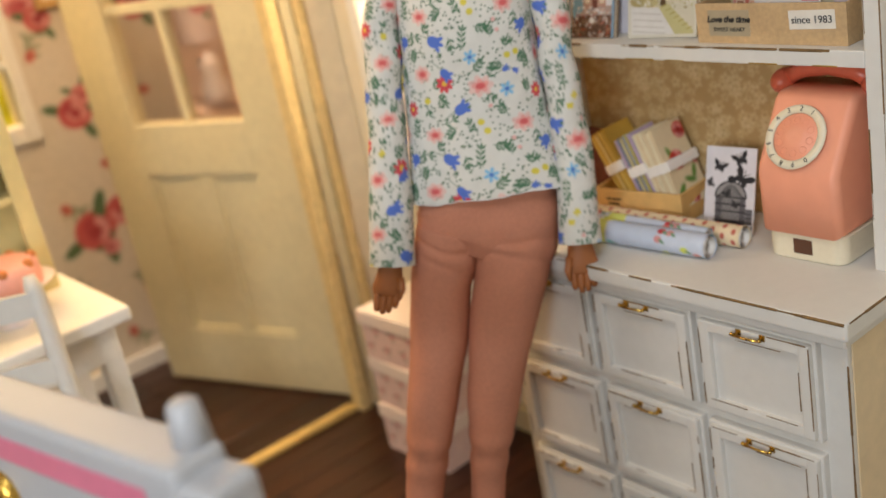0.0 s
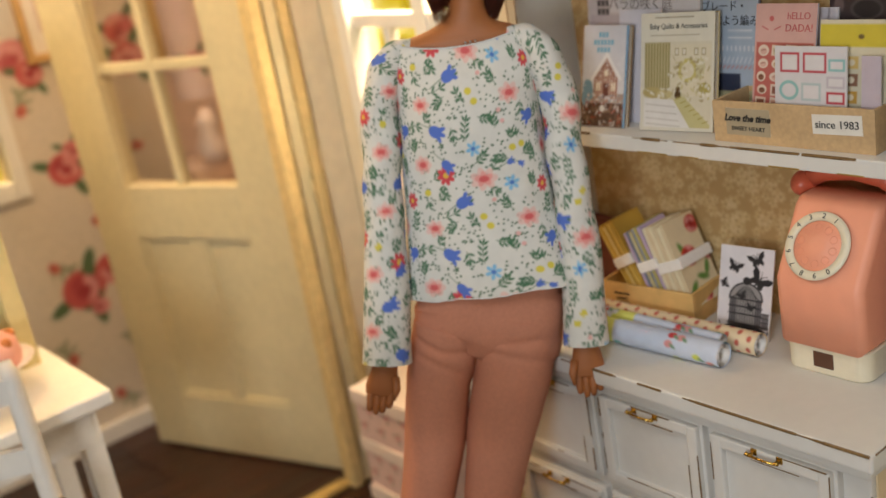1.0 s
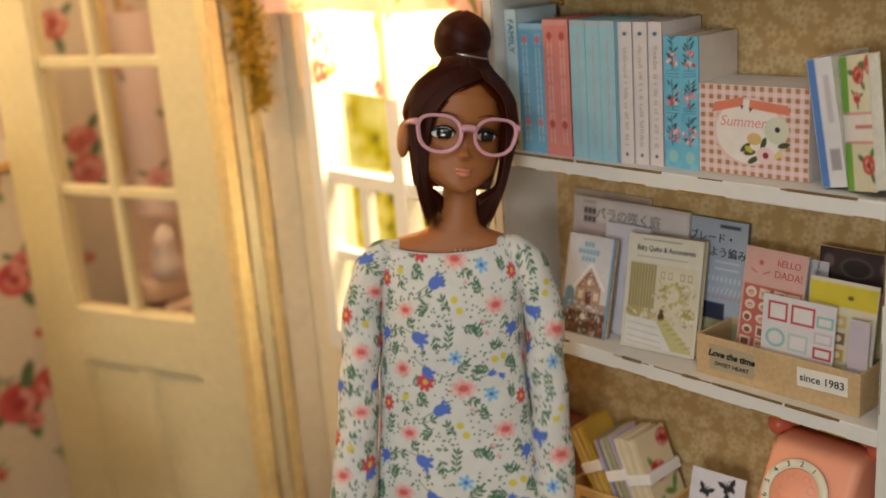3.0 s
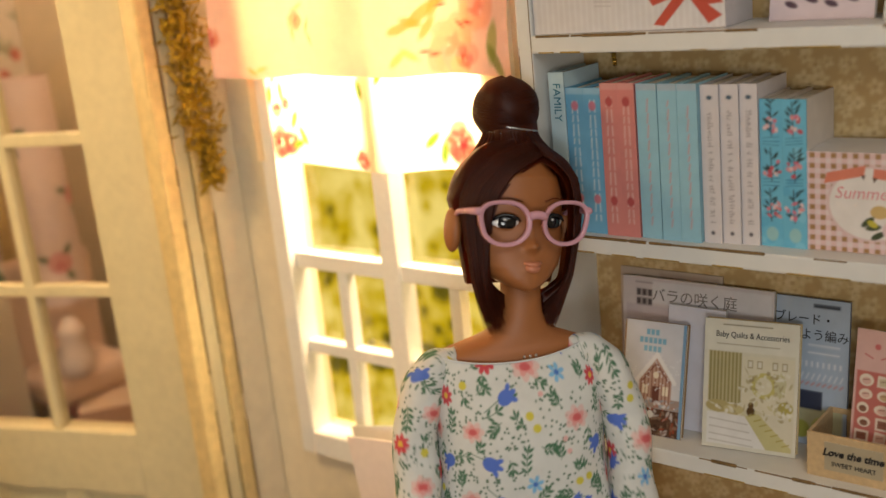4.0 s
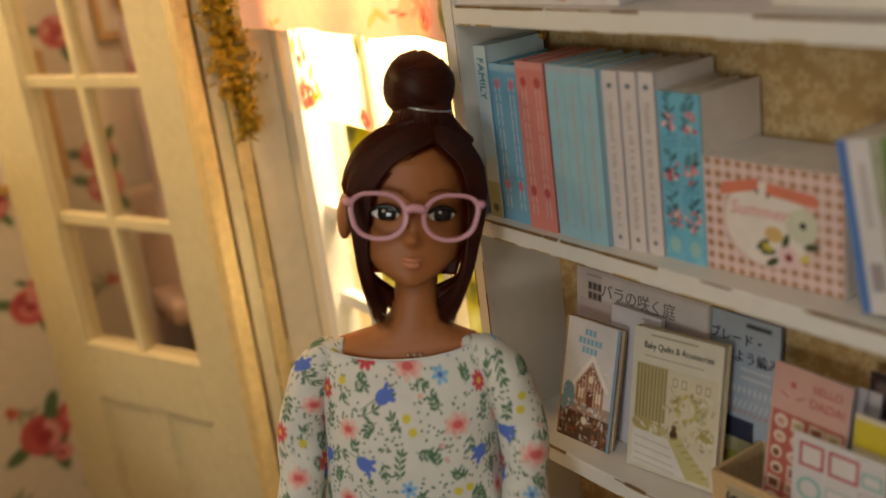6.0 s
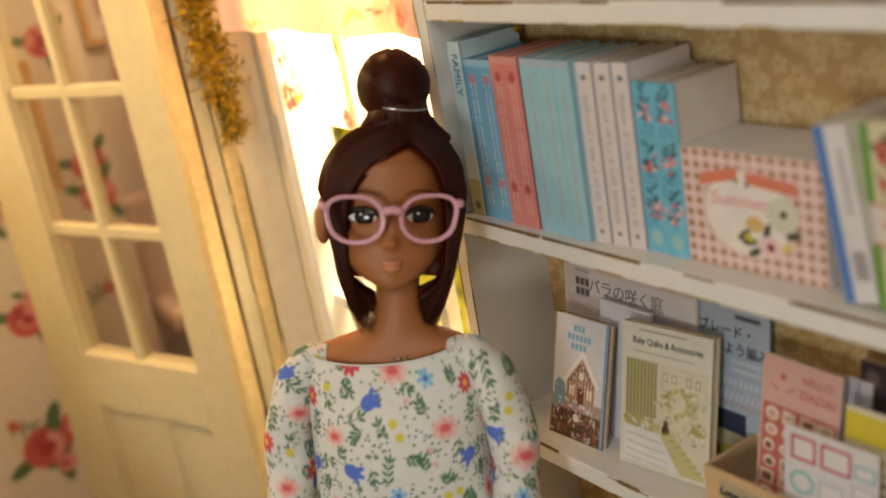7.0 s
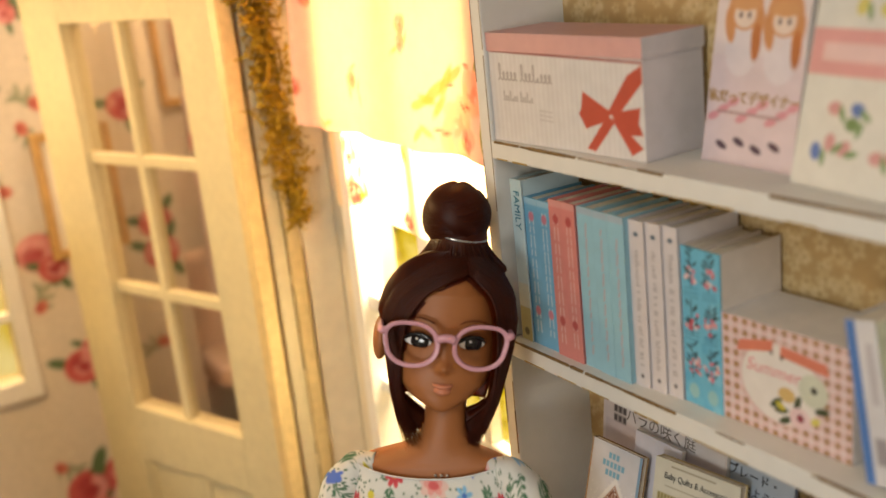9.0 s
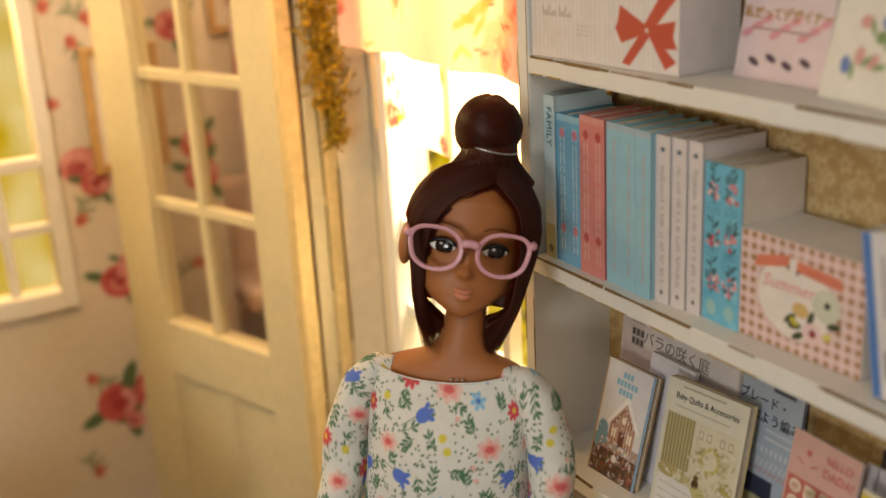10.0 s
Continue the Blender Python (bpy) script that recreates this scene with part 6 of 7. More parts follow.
    bell(308, 512, 0.25, 25)
    bloom(218, 575, 0.32, 0.19)
    bloom(478, 575, 0.37, 0.22)
    bell(255, 645, 0.26, -25)
    daisy(357, 700, 0.22, sky, (84, 130, 206), 6)
    bloom(200, 730, 0.32, 0.22)
    bell(276, 735, 0.21, -45)
    daisy(545, 500, 0.24, red, (236, 190, 84))
    bell(535, 640, 0.24, 200)
    for x, y in ((360, 555), (374, 581), (465, 712), (494, 708), (207, 480)):
        s.oval(*P(x, y), 0.11, 0.095, yellow)
    for x, y in ((440, 612), (447, 640), (395, 515)):
        s.oval(*P(x, y), 0.07, 0.06, (240, 186, 180))
    return s


DO, DR, DN = np.array([23.6, 27.14]), np.array([0.714, -0.7]), np.array([0.7, 0.714])


def W(s_, d_, z_):
    """A point of the doll: to its left as one faces it, away from the room, up."""
    s_, d_, z_ = np.broadcast_arrays(np.asarray(s_, float), np.asarray(d_, float), np.asarray(z_, float))
    return np.stack([DO[0] + DR[0] * s_ + DN[0] * d_, DO[1] + DR[1] * s_ + DN[1] * d_, z_], -1)


def smooth_rows(rows, n):
    """A few stations (s, d, z, width, depth ...) drawn out to n, rounded."""
    rows = np.array(rows, float)
    t = np.linspace(0, 1, len(rows))
    q = np.linspace(0, 1, n)
    out = np.stack([np.interp(q, t, rows[:, k]) for k in range(rows.shape[1])], 1)
    k = max(3, n // (len(rows) * 2) | 1)
    pad = np.pad(out, ((k, k), (0, 0)), mode="edge")
    w = np.hanning(k + 2)[1:-1]
    w /= w.sum()
    sm = np.stack([np.convolve(pad[:, c], w, mode="same")[k:-k] for c in range(out.shape[1])], 1)
    sm[0], sm[-1] = out[0], out[-1]
    return sm


def limb(g, rows, n, seg, mi, sheet=None, power=2.0, crease=None, caps=False, u0=0.0, flat=False):
    """A limb or a garment's tube through stations (s, d, z, half width, half depth)."""
    st = smooth_rows(rows, n)
    ang = np.linspace(0, 2 * math.pi, seg + (1 if sheet else 0), endpoint=bool(sheet))
    rings, us, vs = [], [], []
    length = np.r_[0, np.cumsum(np.linalg.norm(np.diff(st[:, :3], axis=0), axis=1))]
    for i, (a, b, c, w, d) in enumerate(st):
        nx = st[min(i + 1, n - 1), :3] - st[max(i - 1, 0), :3]
        nx /= np.linalg.norm(nx) + 1e-9
        side = np.array([1.0, 0, 0]) - nx * nx[0]
        side /= np.linalg.norm(side)
        fwd = np.cross(side, nx)
        fwd = fwd if fwd[1] > 0 else -fwd
        if flat:
            side, fwd = np.array([1.0, 0, 0]), np.array([0, 1.0, 0])
        cs, sn = np.cos(ang), np.sin(ang)
        rad = 1 / (np.abs(cs) ** power + np.abs(sn) ** power) ** (1 / power)
        k = 1 + (crease(length[i], ang) if crease else 0)
        p = np.array([a, b, c])[None] + np.outer(rad * cs * w * k, side) + np.outer(rad * sn * d * k, fwd)
        rings.append(W(p[:, 0], p[:, 1], p[:, 2]))
        us.append((ang + math.pi / 2) * (w + d) / 2 + u0)
        vs.append(np.full(len(ang), length[i]))
    if sheet is None:
        return g.loft([r.tolist() for r in rings], mi, caps)
    cols = sheet.sample(np.array(us).ravel(), np.array(vs).ravel())
    return g.loft([r.tolist() for r in rings], mi, False, False, cols.tolist())


def torso(g, sheet):
    n, seg = 260, 430
    ang = np.linspace(-math.pi, math.pi, seg + 1) - math.pi / 2
    v = np.linspace(0, 1, n)
    keys = np.array([0, 0.14, 0.3, 0.62, 0.80, 0.90, 0.96, 1.0])
    hw = np.interp(v, keys, [2.64, 2.40, 2.20, 2.06, 2.04, 2.03, 1.96, 1.80])
    hd = np.interp(v, keys, [1.36, 1.28, 1.22, 1.18, 1.08, 0.92, 0.78, 0.66])
    cs_ = np.interp(v, keys, [0.30, 0.22, 0.16, 0.18, 0.22, 0.22, 0.19, 0.14])
    cd = np.interp(v, keys, [-0.70, -0.50, -0.28, 0.06, 0.26, 0.38, 0.44, 0.48])
    k = np.hanning(17)
    k /= k.sum()
    hw, hd, cs_, cd = (np.convolve(np.pad(q, 8, mode="edge"), k, mode="valid") for q in (hw, hd, cs_, cd))
    rings, us, vs = [], [], []
    for i in range(n):
        c, s_ = np.cos(ang), np.sin(ang)
        p = 2.5
        rad = 1 / (np.abs(c) ** p + np.abs(s_) ** p) ** (1 / p)
        front = np.clip(-s_, 0, 1)
        top = 21.69 + 0.25 * np.clip(np.abs(rad * c), 0, 1) ** 2 - 0.25 * np.clip(s_, 0, 1) - 0.05 * c
        hem = 14.72 + 0.03 * np.sin(ang * 9) + 0.012 * np.sin(ang * 31) + 0.16 * front
        z = hem + v[i] * (top - hem)
        # soft hanging folds, deeper to the hem, and a little pull from the bust
        fold = 0.03 * (1 - v[i]) ** 2 * np.sin(ang * 4 + 0.6) + 0.018 * (1 - v[i]) * np.sin(ang * 7 + 1.2) + 0.012 * np.sin(ang * 13 + 5 * v[i]) * (1 - v[i]) + 0.010 * np.sin(9 * v[i] + 3 * ang)
        bust = 0.10 * np.exp(-((v[i] - 0.72) / 0.12) ** 2) * front
        x = cs_[i] + rad * c * hw[i] * (1 + fold)
        d = cd[i] + rad * s_ * hd[i] * (1 + fold + bust)
        rings.append(W(x, d, z))
        us.append((ang + math.pi / 2) * 2.25 + 2.02)
        vs.append(z - 14.72 + 0.03)
    cols = sheet.sample(np.array(us).ravel(), np.array(vs).ravel())
    g.loft([r.tolist() for r in rings], 0, False, False, cols.tolist())
    # the turned hem and neck edges
    for r, rr in ((rings[0], 0.018), (rings[-1], 0.022)):
        g.tube([tuple(p) for p in r[::6]], rr, 6, 0, False)


HL = math.cos(radians(8)), math.sin(radians(8))
HT = math.cos(radians(10)), math.sin(radians(10))


def head_at(x, d, h, turn=14):
    """A point of the head: across, away, up from the chin; the head leans back and aside a little, and looks aside."""
    c, s_ = math.cos(radians(turn)), math.sin(radians(turn))
    x, d = x * c - d * s_, d * c + x * s_
    x, d, h = np.broadcast_arrays(np.asarray(x, float), np.asarray(d, float), np.asarray(h, float))
    up, back = h * HT[0] - d * HT[1], d * HT[0] + h * HT[1]
    return W(0.59 + x * HL[0] + up * HL[1], back + 0.28, 23.24 + up * HL[0] - x * HL[1])


def doll():
    g = Geo()
    sheet = flower_print()
    torso(g, sheet)

    def rumple(a0, depth):
        return lambda l_, ang: depth * np.sin(l_ * 3.1 + np.cos(ang) * 2.2 + a0) * np.exp(-((l_ - 4.2) / 2.0) ** 2) + 0.02 * np.sin(l_ * 1.7 + 2 * ang + a0)
    limb(g, [(-0.7, 0.45, 21.3, 0.02, 0.02), (-1.1, 0.45, 21.7, 0.30, 0.34), (-1.64, 0.42, 21.62, 0.44, 0.52), (-2.02, 0.28, 21.2, 0.53, 0.60), (-2.32, 0.05, 20.3, 0.55, 0.60), (-2.54, -0.62, 18.2, 0.56, 0.60), (-2.82, -1.35, 15.6, 0.64, 0.64), (-3.17, -2.0, 13.22, 0.74, 0.66)], 230, 120, 0, sheet, 2.2, rumple(0.4, 0.075), u0=0.9)
    limb(g, [(1.4, 0.45, 21.2, 0.02, 0.02), (1.5, 0.45, 21.62, 0.30, 0.34), (2.06, 0.40, 21.52, 0.44, 0.52), (2.46, 0.24, 21.08, 0.53, 0.60), (2.76, 0.02, 20.1, 0.54, 0.60), (2.76, -0.58, 18.2, 0.53, 0.58), (2.82, -1.15, 15.55, 0.58, 0.60), (2.62, -1.75, 12.95, 0.66, 0.62)], 230, 120, 0, sheet, 2.2, rumple(2.1, 0.095), u0=2.6)
    # trousers: seat and two legs
    wr = lambda a: (lambda l_, ang: 0.055 * np.sin(l_ * 6.5 + 1.2 * np.sin(ang) + a) * np.exp(-((l_ - 7.4) / 0.7) ** 2) + (-0.06 * np.exp(-((l_ - 0.62 + 0.25 * np.abs(np.cos(ang))) / 0.09) ** 2) - 0.035 * np.exp(-((l_ - 1.0 - 0.2 * np.cos(ang)) / 0.1) ** 2) + 0.02 * np.exp(-((l_ - 0.8) / 0.12) ** 2)) * np.clip(-np.sin(ang), 0, 1) + 0.014 * np.sin(l_ * 2.3 + 2 * ang))
    limb(g, [(0.06, -0.42, 15.6, 2.0, 1.05), (0.04, -0.6, 14.8, 2.12, 1.12), (-0.08, -0.78, 13.9, 2.22, 1.18), (-0.28, -0.92, 13.2, 2.22, 1.12), (-0.5, -1.0, 12.75, 1.7, 0.85)], 40, 64, 1, None, 2.5, lambda l_, ang: 0.012 * np.sin(l_ * 6 + 3 * ang), True)
    limb(g, [(0.66, -0.86, 13.7, 1.28, 1.12), (0.33, -1.2, 12.0, 1.18, 1.12), (-0.26, -1.65, 10.4, 1.02, 1.02), (-0.84, -2.2, 8.3, 0.84, 0.90), (-1.41, -2.8, 5.9, 0.56, 0.70), (-1.72, -3.2, 4.2, 0.50, 0.60), (-2.3, -3.85, 1.3, 0.46, 0.52)], 170, 56, 1, None, 2.2, wr(0.3), True)
    limb(g, [(-1.3, -0.86, 13.6, 1.12, 1.1), (-1.88, -1.2, 12.2, 0.98, 1.06), (-2.28, -1.65, 10.3, 0.92, 1.0), (-2.88, -2.2, 8.2, 0.80, 0.88), (-3.52, -2.8, 5.8, 0.62, 0.72), (-3.88, -3.25, 4.1, 0.53, 0.62), (-4.45, -3.9, 1.3, 0.46, 0.52)], 170, 56, 1, None, 2.2, wr(1.9), True)
    for a, b in ((-2.38, -3.95), (-4.55, -4.0)):
        limb(g, [(a, b, 1.6, 0.36, 0.4), (a, b - 0.1, 0.8, 0.38, 0.55), (a - 0.05, b - 0.55, 0.45, 0.5, 0.9), (a - 0.05, b - 0.6, 0.02, 0.48, 1.0)], 16, 24, 2, None, 2.0, None, True)
    # neck, throat and shoulders under the jersey
    limb(g, [(0.2, 0.5, 20.9, 1.95, 0.64), (0.18, 0.52, 21.4, 1.94, 0.62), (0.15, 0.56, 21.86, 1.82, 0.60), (0.2, 0.57, 21.98, 1.50, 0.55), (0.32, 0.59, 22.12, 1.02, 0.53), (0.44, 0.61, 22.28, 0.72, 0.5), (0.53, 0.66, 22.6, 0.54, 0.48), (0.60, 0.76, 23.0, 0.49, 0.48), (0.67, 0.94, 23.6, 0.48, 0.48), (0.74, 1.1, 24.2, 0.48, 0.48)], 60, 40, 2, None, 2.1, None, True, flat=True)
    # hands: palm and fingers
    for (a, b, c), (e, f_, h), sg in (((-3.2, -2.0, 13.3), (-3.66, -2.42, 11.75), 1), ((2.61, -1.75, 13.1), (2.55, -2.2, 11.4), -1)):
        p0, p1 = np.array([a, b, c]), np.array([e, f_, h])
        dv = p1 - p0
        limb(g, [(*p0, 0.34, 0.28), (*(p0 + dv * 0.22), 0.40, 0.26), (*(p0 + dv * 0.48), 0.50, 0.22), (*(p0 + dv * 0.62), 0.46, 0.18)], 16, 24, 2, None, 2.2, None, True)
        for k in range(4):
            off = (k - 1.5) * 0.235
            q0 = p0 + dv * 0.5 + np.array([off * 0.9, 0.0, 0])
            q1 = p0 + dv * (0.98 - 0.07 * abs(k - 1.4)) + np.array([off * 0.8, -0.08, 0])
            pts = [W(*(q0 + (q1 - q0) * t + np.array([0, -0.02 * math.sin(math.pi * t), 0]))) for t in (0, 0.35, 0.7, 0.95, 1.0)]
            g.tube(pts, [0.125, 0.125, 0.11, 0.085, 0.03], 10, 2)
        pts = [W(*(p0 + dv * 0.3 + np.array([sg * 0.36, -0.12, 0]))), W(*(p0 + dv * 0.5 + np.array([sg * 0.46, -0.22, 0]))), W(*(p0 + dv * 0.68 + np.array([sg * 0.42, -0.28, 0])))]
        g.tube(pts, [0.13, 0.12, 0.05], 10, 2)
    # head
    hh = np.array([0.03, 0.08, 0.18, 0.34, 0.62, 0.95, 1.3, 1.7, 2.2, 2.7, 3.05, 3.28, 3.38])
    wd = np.array([0.06, 0.24, 0.46, 0.73, 1.03, 1.19, 1.23, 1.26, 1.27, 1.14, 0.86, 0.5, 0.1])
    fr = np.array([-0.30, -0.42, -0.49, -0.50, -0.46, -0.42, -0.36, -0.28, -0.30, -0.24, 0.0, 0.35, 0.75])
    bk = np.array([0.1, 0.4, 0.8, 1.2, 1.5, 1.8, 2.0, 2.1, 2.1, 2.0, 1.75, 1.4, 0.95])
    rings = []
    for h in np.linspace(0.03, 3.38, 74):
        w_, f_, b_ = np.interp(h, hh, wd), np.interp(h, hh, fr), np.interp(h, hh, bk)
        ang = np.linspace(0, 2 * math.pi, 96, endpoint=False)
        x = w_ * np.cos(ang)
        sn = np.sin(ang)
        mid = 0.55 * f_ + 0.45 * b_
        d = np.where(sn < 0, mid + (mid - f_) * sn, mid + (b_ - mid) * sn)
        nose = np.exp(-(x / (0.10 + 0.06 * math.exp(-((h - 1.04) / 0.12) ** 2))) ** 2) * (0.24 * np.exp(-((h - 1.12) / 0.13) ** 2) + 0.08 * np.exp(-((h - 1.4) / 0.3) ** 2))
        mouth = 0.07 * np.exp(-(x / 0.26) ** 2) * np.exp(-((h - 0.62) / 0.14) ** 2)
        socket = -0.07 * np.exp(-((np.abs(x) - 0.6) / 0.28) ** 2) * np.exp(-((h - 1.66) / 0.22) ** 2)
        d = d - np.where(sn < 0, nose + mouth + socket, 0)
        rings.append(head_at(x, d, h).tolist())
    g.loft(rings, 2, True)
    for sg in (-1, 1):
        bm = bmesh.new()
        bmesh.ops.create_uvsphere(bm, u_segments=14, v_segments=10, radius=1)
        g.add(head_at(sg * 1.46 + np.array([v.co.x for v in bm.verts]) * 0.19, 0.92 + np.array([v.co.y for v in bm.verts]) * 0.34, 1.42 + np.array([v.co.z for v in bm.verts]) * 0.54).tolist(), [[v.index for v in q.verts] for q in bm.faces], 2)
        # painted eye, looking aside; the small white dot puts in a catchlight
        for rx, rz, dd, ox, oz, mi in ((0.31, 0.14, -0.20, 0.0, 0.0, 4), (0.215, 0.18, -0.225, 0.03, -0.005, 5), (0.034, 0.030, -0.29, -0.04, 0.06, 4)):
            v = np.array([q.co[:] for q in bm.verts])
            xx = sg * 0.61 + ox + v[:, 0] * rx
            zz = 1.66 + oz + v[:, 2] * rz
            if mi == 5:
                zz = np.clip(zz, 1.66 - 0.145, 1.66 + 0.13)
            g.add(head_at(xx, dd + 0.34 * (np.abs(xx) - 0.61) + v[:, 1] * 0.05, zz).tolist(), [[k.index for k in q.verts] for q in bm.faces], mi)
        t = np.linspace(0, 1, 9)
        x = sg * 0.61 + (t - 0.5) * 0.66
        g.tube(head_at(x, -0.27 + 0.34 * (np.abs(x) - 0.61), 1.68 + 0.15 * np.sin(math.pi * t) ** 0.8).tolist(), [0.016] + [0.05] * 7 + [0.016], 6, 5)
        g.tube(head_at(x * 1.02, -0.36 + 0.34 * (np.abs(x) - 0.61), 2.14 + 0.08 * np.sin(math.pi * t)).tolist(), 0.016, 6, 3)
        bm.free()
    bm = bmesh.new()
    bmesh.ops.create_uvsphere(bm, u_segments=16, v_segments=8, radius=1)
    v = np.array([q.co[:] for q in bm.verts])
    for rx, rz, oz in ((0.24, 0.062, 0.69), (0.21, 0.085, 0.58)):
        g.add(head_at(v[:, 0] * rx, -0.53 + v[:, 1] * 0.09 + 0.3 * v[:, 0] ** 2 * rx, oz + v[:, 2] * rz + 0.035 * v[:, 0] ** 2).tolist(), [[k.index for k in q.verts] for q in bm.faces], 6)
    # hair: a swept cap
    rings = []
    for h in np.linspace(0.12, 3.62, 50):
        w_ = 1.58 * math.sqrt(max(0.0, 1 - max(0.0, (h - 1.9) / 1.72) ** 2.2)) if h > 2.1 else 1.56 - 0.14 * min(1, (2.1 - h) / 0.4) - 0.2 * max(0, 1.7 - h)
        ang = np.linspace(0, 2 * math.pi, 72, endpoint=False)
        c, sn = np.cos(ang), np.sin(ang)
        x = w_ * c
        b_ = 0.85 + 1.42 * math.sqrt(max(0.0, 1 - max(0.0, (h - 1.9) / 1.72) ** 2.2)) if h > 1.9 else 2.27 - 0.25 * (1.9 - h) - 0.5 * max(0.0, 0.3 - h)
        # the front lies back behind the hairline, which rises to the parting
        f_ = (0.95 if h < 1.8 else 0.95 - 0.75 * min(1, (h - 1.8) / 0.5)) + 0.5 * np.clip((h - 2.6) / 0.9, 0, 1) ** 2 + 0 * x
        d = np.where(sn < 0, 0.75 + (0.75 - f_) * sn, 0.75 + (b_ - 0.75) * sn)
        ridge = 1 + 0.004 * np.sin(ang * 41) + 0.004 * np.sin(ang * 23 + h * 3)
        rings.append(head_at(x * ridge, d, h + 0 * x).tolist())
    g.loft(rings, 3, True)
    # two curtains of hair from the parting over the temples to the tips
    rnd = random.Random(4)
    FRONT = [(0.12, -0.02, 3.20), (0.40, -0.22, 3.05), (0.82, -0.28, 2.75), (1.07, -0.26, 2.3), (1.17, -0.20, 1.8), (1.20, -0.12, 1.3), (1.19, -0.08, 0.8), (1.16, -0.02, 0.35), (0.98, 0.10, -0.18), (0.64, 0.24, -0.78)]
    MID = [(0.12, 0.45, 3.46), (0.48, 0.30, 3.38), (1.02, 0.25, 3.10), (1.45, 0.26, 2.65), (1.62, 0.28, 2.1), (1.58, 0.26, 1.45), (1.46, 0.24, 0.85), (1.36, 0.24, 0.35), (1.15, 0.28, -0.21), (0.84, 0.32, -0.86)]
    BACK = [(0.12, 1.3, 3.62), (0.6, 1.2, 3.5), (1.16, 1.05, 3.16), (1.52, 0.88, 2.65), (1.58, 0.74, 2.1), (1.50, 0.62, 1.4), (1.38, 0.58, 0.85), (1.30, 0.55, 0.35), (1.09, 0.55, -0.17), (0.80, 0.55, -0.80)]
    nu = 44
    cur = [smooth_rows([(*p, 1, 1) for p in c], nu)[:, :3] for c in (FRONT, MID, BACK)]

    def strand_at(sg, v, lift=0.0):
        a, b, c = cur
        q = (a * (1 - v) ** 2 + 2 * v * (1 - v) * (2 * b - 0.5 * (a + c)) + c * v * v).copy()
        q[:, 0] = 0.12 + sg * (q[:, 0] - 0.12)
        q[:, 0] += sg * lift + 0.30 * np.clip(1 - np.arange(nu) / 17, 0, 1)
        q[:, 1] -= lift * (1 - v)
        q[:, 2] += lift * np.linspace(1, 0, nu) ** 2
        return q
    for sg in (-1, 1):
        nv = 60
        for layer in (0.0, -0.10):
            rings = []
            for j in range(nv):
                v = j / (nv - 1)
                rid = 0.004 * math.sin(v * 57) + 0.007 * math.sin(v * 19 + 1) + rnd.uniform(-0.006, 0.006)
                q = strand_at(sg, v, layer + rid)
                cut = 0.46 + 0.16 * math.sin(v * 40 + sg) + rnd.uniform(-0.22, 0.22)
                q[-10:, 2] += cut * np.linspace(0, 1, 10)
                rings.append(head_at(q[:, 0], q[:, 1], q[:, 2]).tolist())
            g.loft(rings if sg > 0 else rings[::-1], 3, False, False)
        for k in range(620):
            v = rnd.random() ** 1.2
            q = strand_at(sg, v, 0.012 + rnd.uniform(0, 0.02))
            e = rnd.uniform(-0.30, 0.40)
            w = np.linspace(0, 1, nu)
            q[:, 2] += e * w ** 6
            q[:, 0] += sg * rnd.uniform(-0.16, 0.10) * w ** 5
            q[:, 1] += rnd.uniform(-0.08, 0.08) * w ** 3
            q = q[int(rnd.uniform(0, 6)):][::2]
            n_ = len(q)
            g.tube(head_at(q[:, 0], q[:, 1], q[:, 2]).tolist(), (rnd.uniform(0.007, 0.019) * np.clip((n_ - 1 - np.arange(n_)) / 4, 0.15, 1)).tolist(), 4, 3, False)
        # hair swept up to the bun
        for k in range(260):
            a = rnd.uniform(0.05, 1.0)
            pts = [(0.40 + sg * a * 1.0, 0.02 + 0.5 * a, 3.30 - 0.62 * a), (0.24 + sg * a * 0.88, 0.6 + 0.3 * a, 3.52 - 0.36 * a), (0.0 + sg * a * 0.62, 1.15, 3.66 - 0.12 * a), (-0.25 + sg * a * 0.45, 1.6, 3.8)]
            pts = smooth_rows([(*p, 1, 1) for p in pts], 9)[:, :3]
            g.tube(head_at(pts[:, 0], pts[:, 1], pts[:, 2], 0).tolist(), [0.008, 0.014, 0.018, 0.018, 0.018, 0.018, 0.018, 0.014, 0.008], 4, 3, False)
    # the bun: coils of hair over a core, with a silver cord
    bc = (-0.22, 1.55, 4.34)
    bm = bmesh.new()
    bmesh.ops.create_uvsphere(bm, u_segments=40, v_segments=24, radius=1)
    v = np.array([q.co[:] for q in bm.verts])
    bm.verts.index_update()
    az = np.arctan2(v[:, 1], v[:, 0])
    rr = 1 + 0.035 * np.sin(az * 3 + v[:, 2] * 5) + 0.014 * np.sin(az * 17 + v[:, 2] * 14)
    g.add(head_at(bc[0] + v[:, 0] * 0.81 * rr, bc[1] + v[:, 1] * 0.86 * rr, bc[2] + v[:, 2] * 0.80 * rr, 0).tolist(), [[k.index for k in q.verts] for q in bm.faces], 3)
    bm.free()
    for k in range(240):
        a0 = rnd.uniform(0, 6.28)
        tilt = rnd.uniform(-0.7, 0.7)
        t = np.linspace(0, rnd.uniform(2.2, 4.2), 16)
        el = tilt + 0.25 * np.sin(t * 1.3 + a0)
        g.tube(head_at(bc[0] + 0.81 * np.cos(a0 + t) * np.cos(el), bc[1] + 0.86 * np.sin(a0 + t) * np.cos(el), bc[2] + 0.80 * np.sin(el), 0).tolist(), [0.006] + [rnd.uniform(0.008, 0.018)] * 14 + [0.006], 5, 3, False)
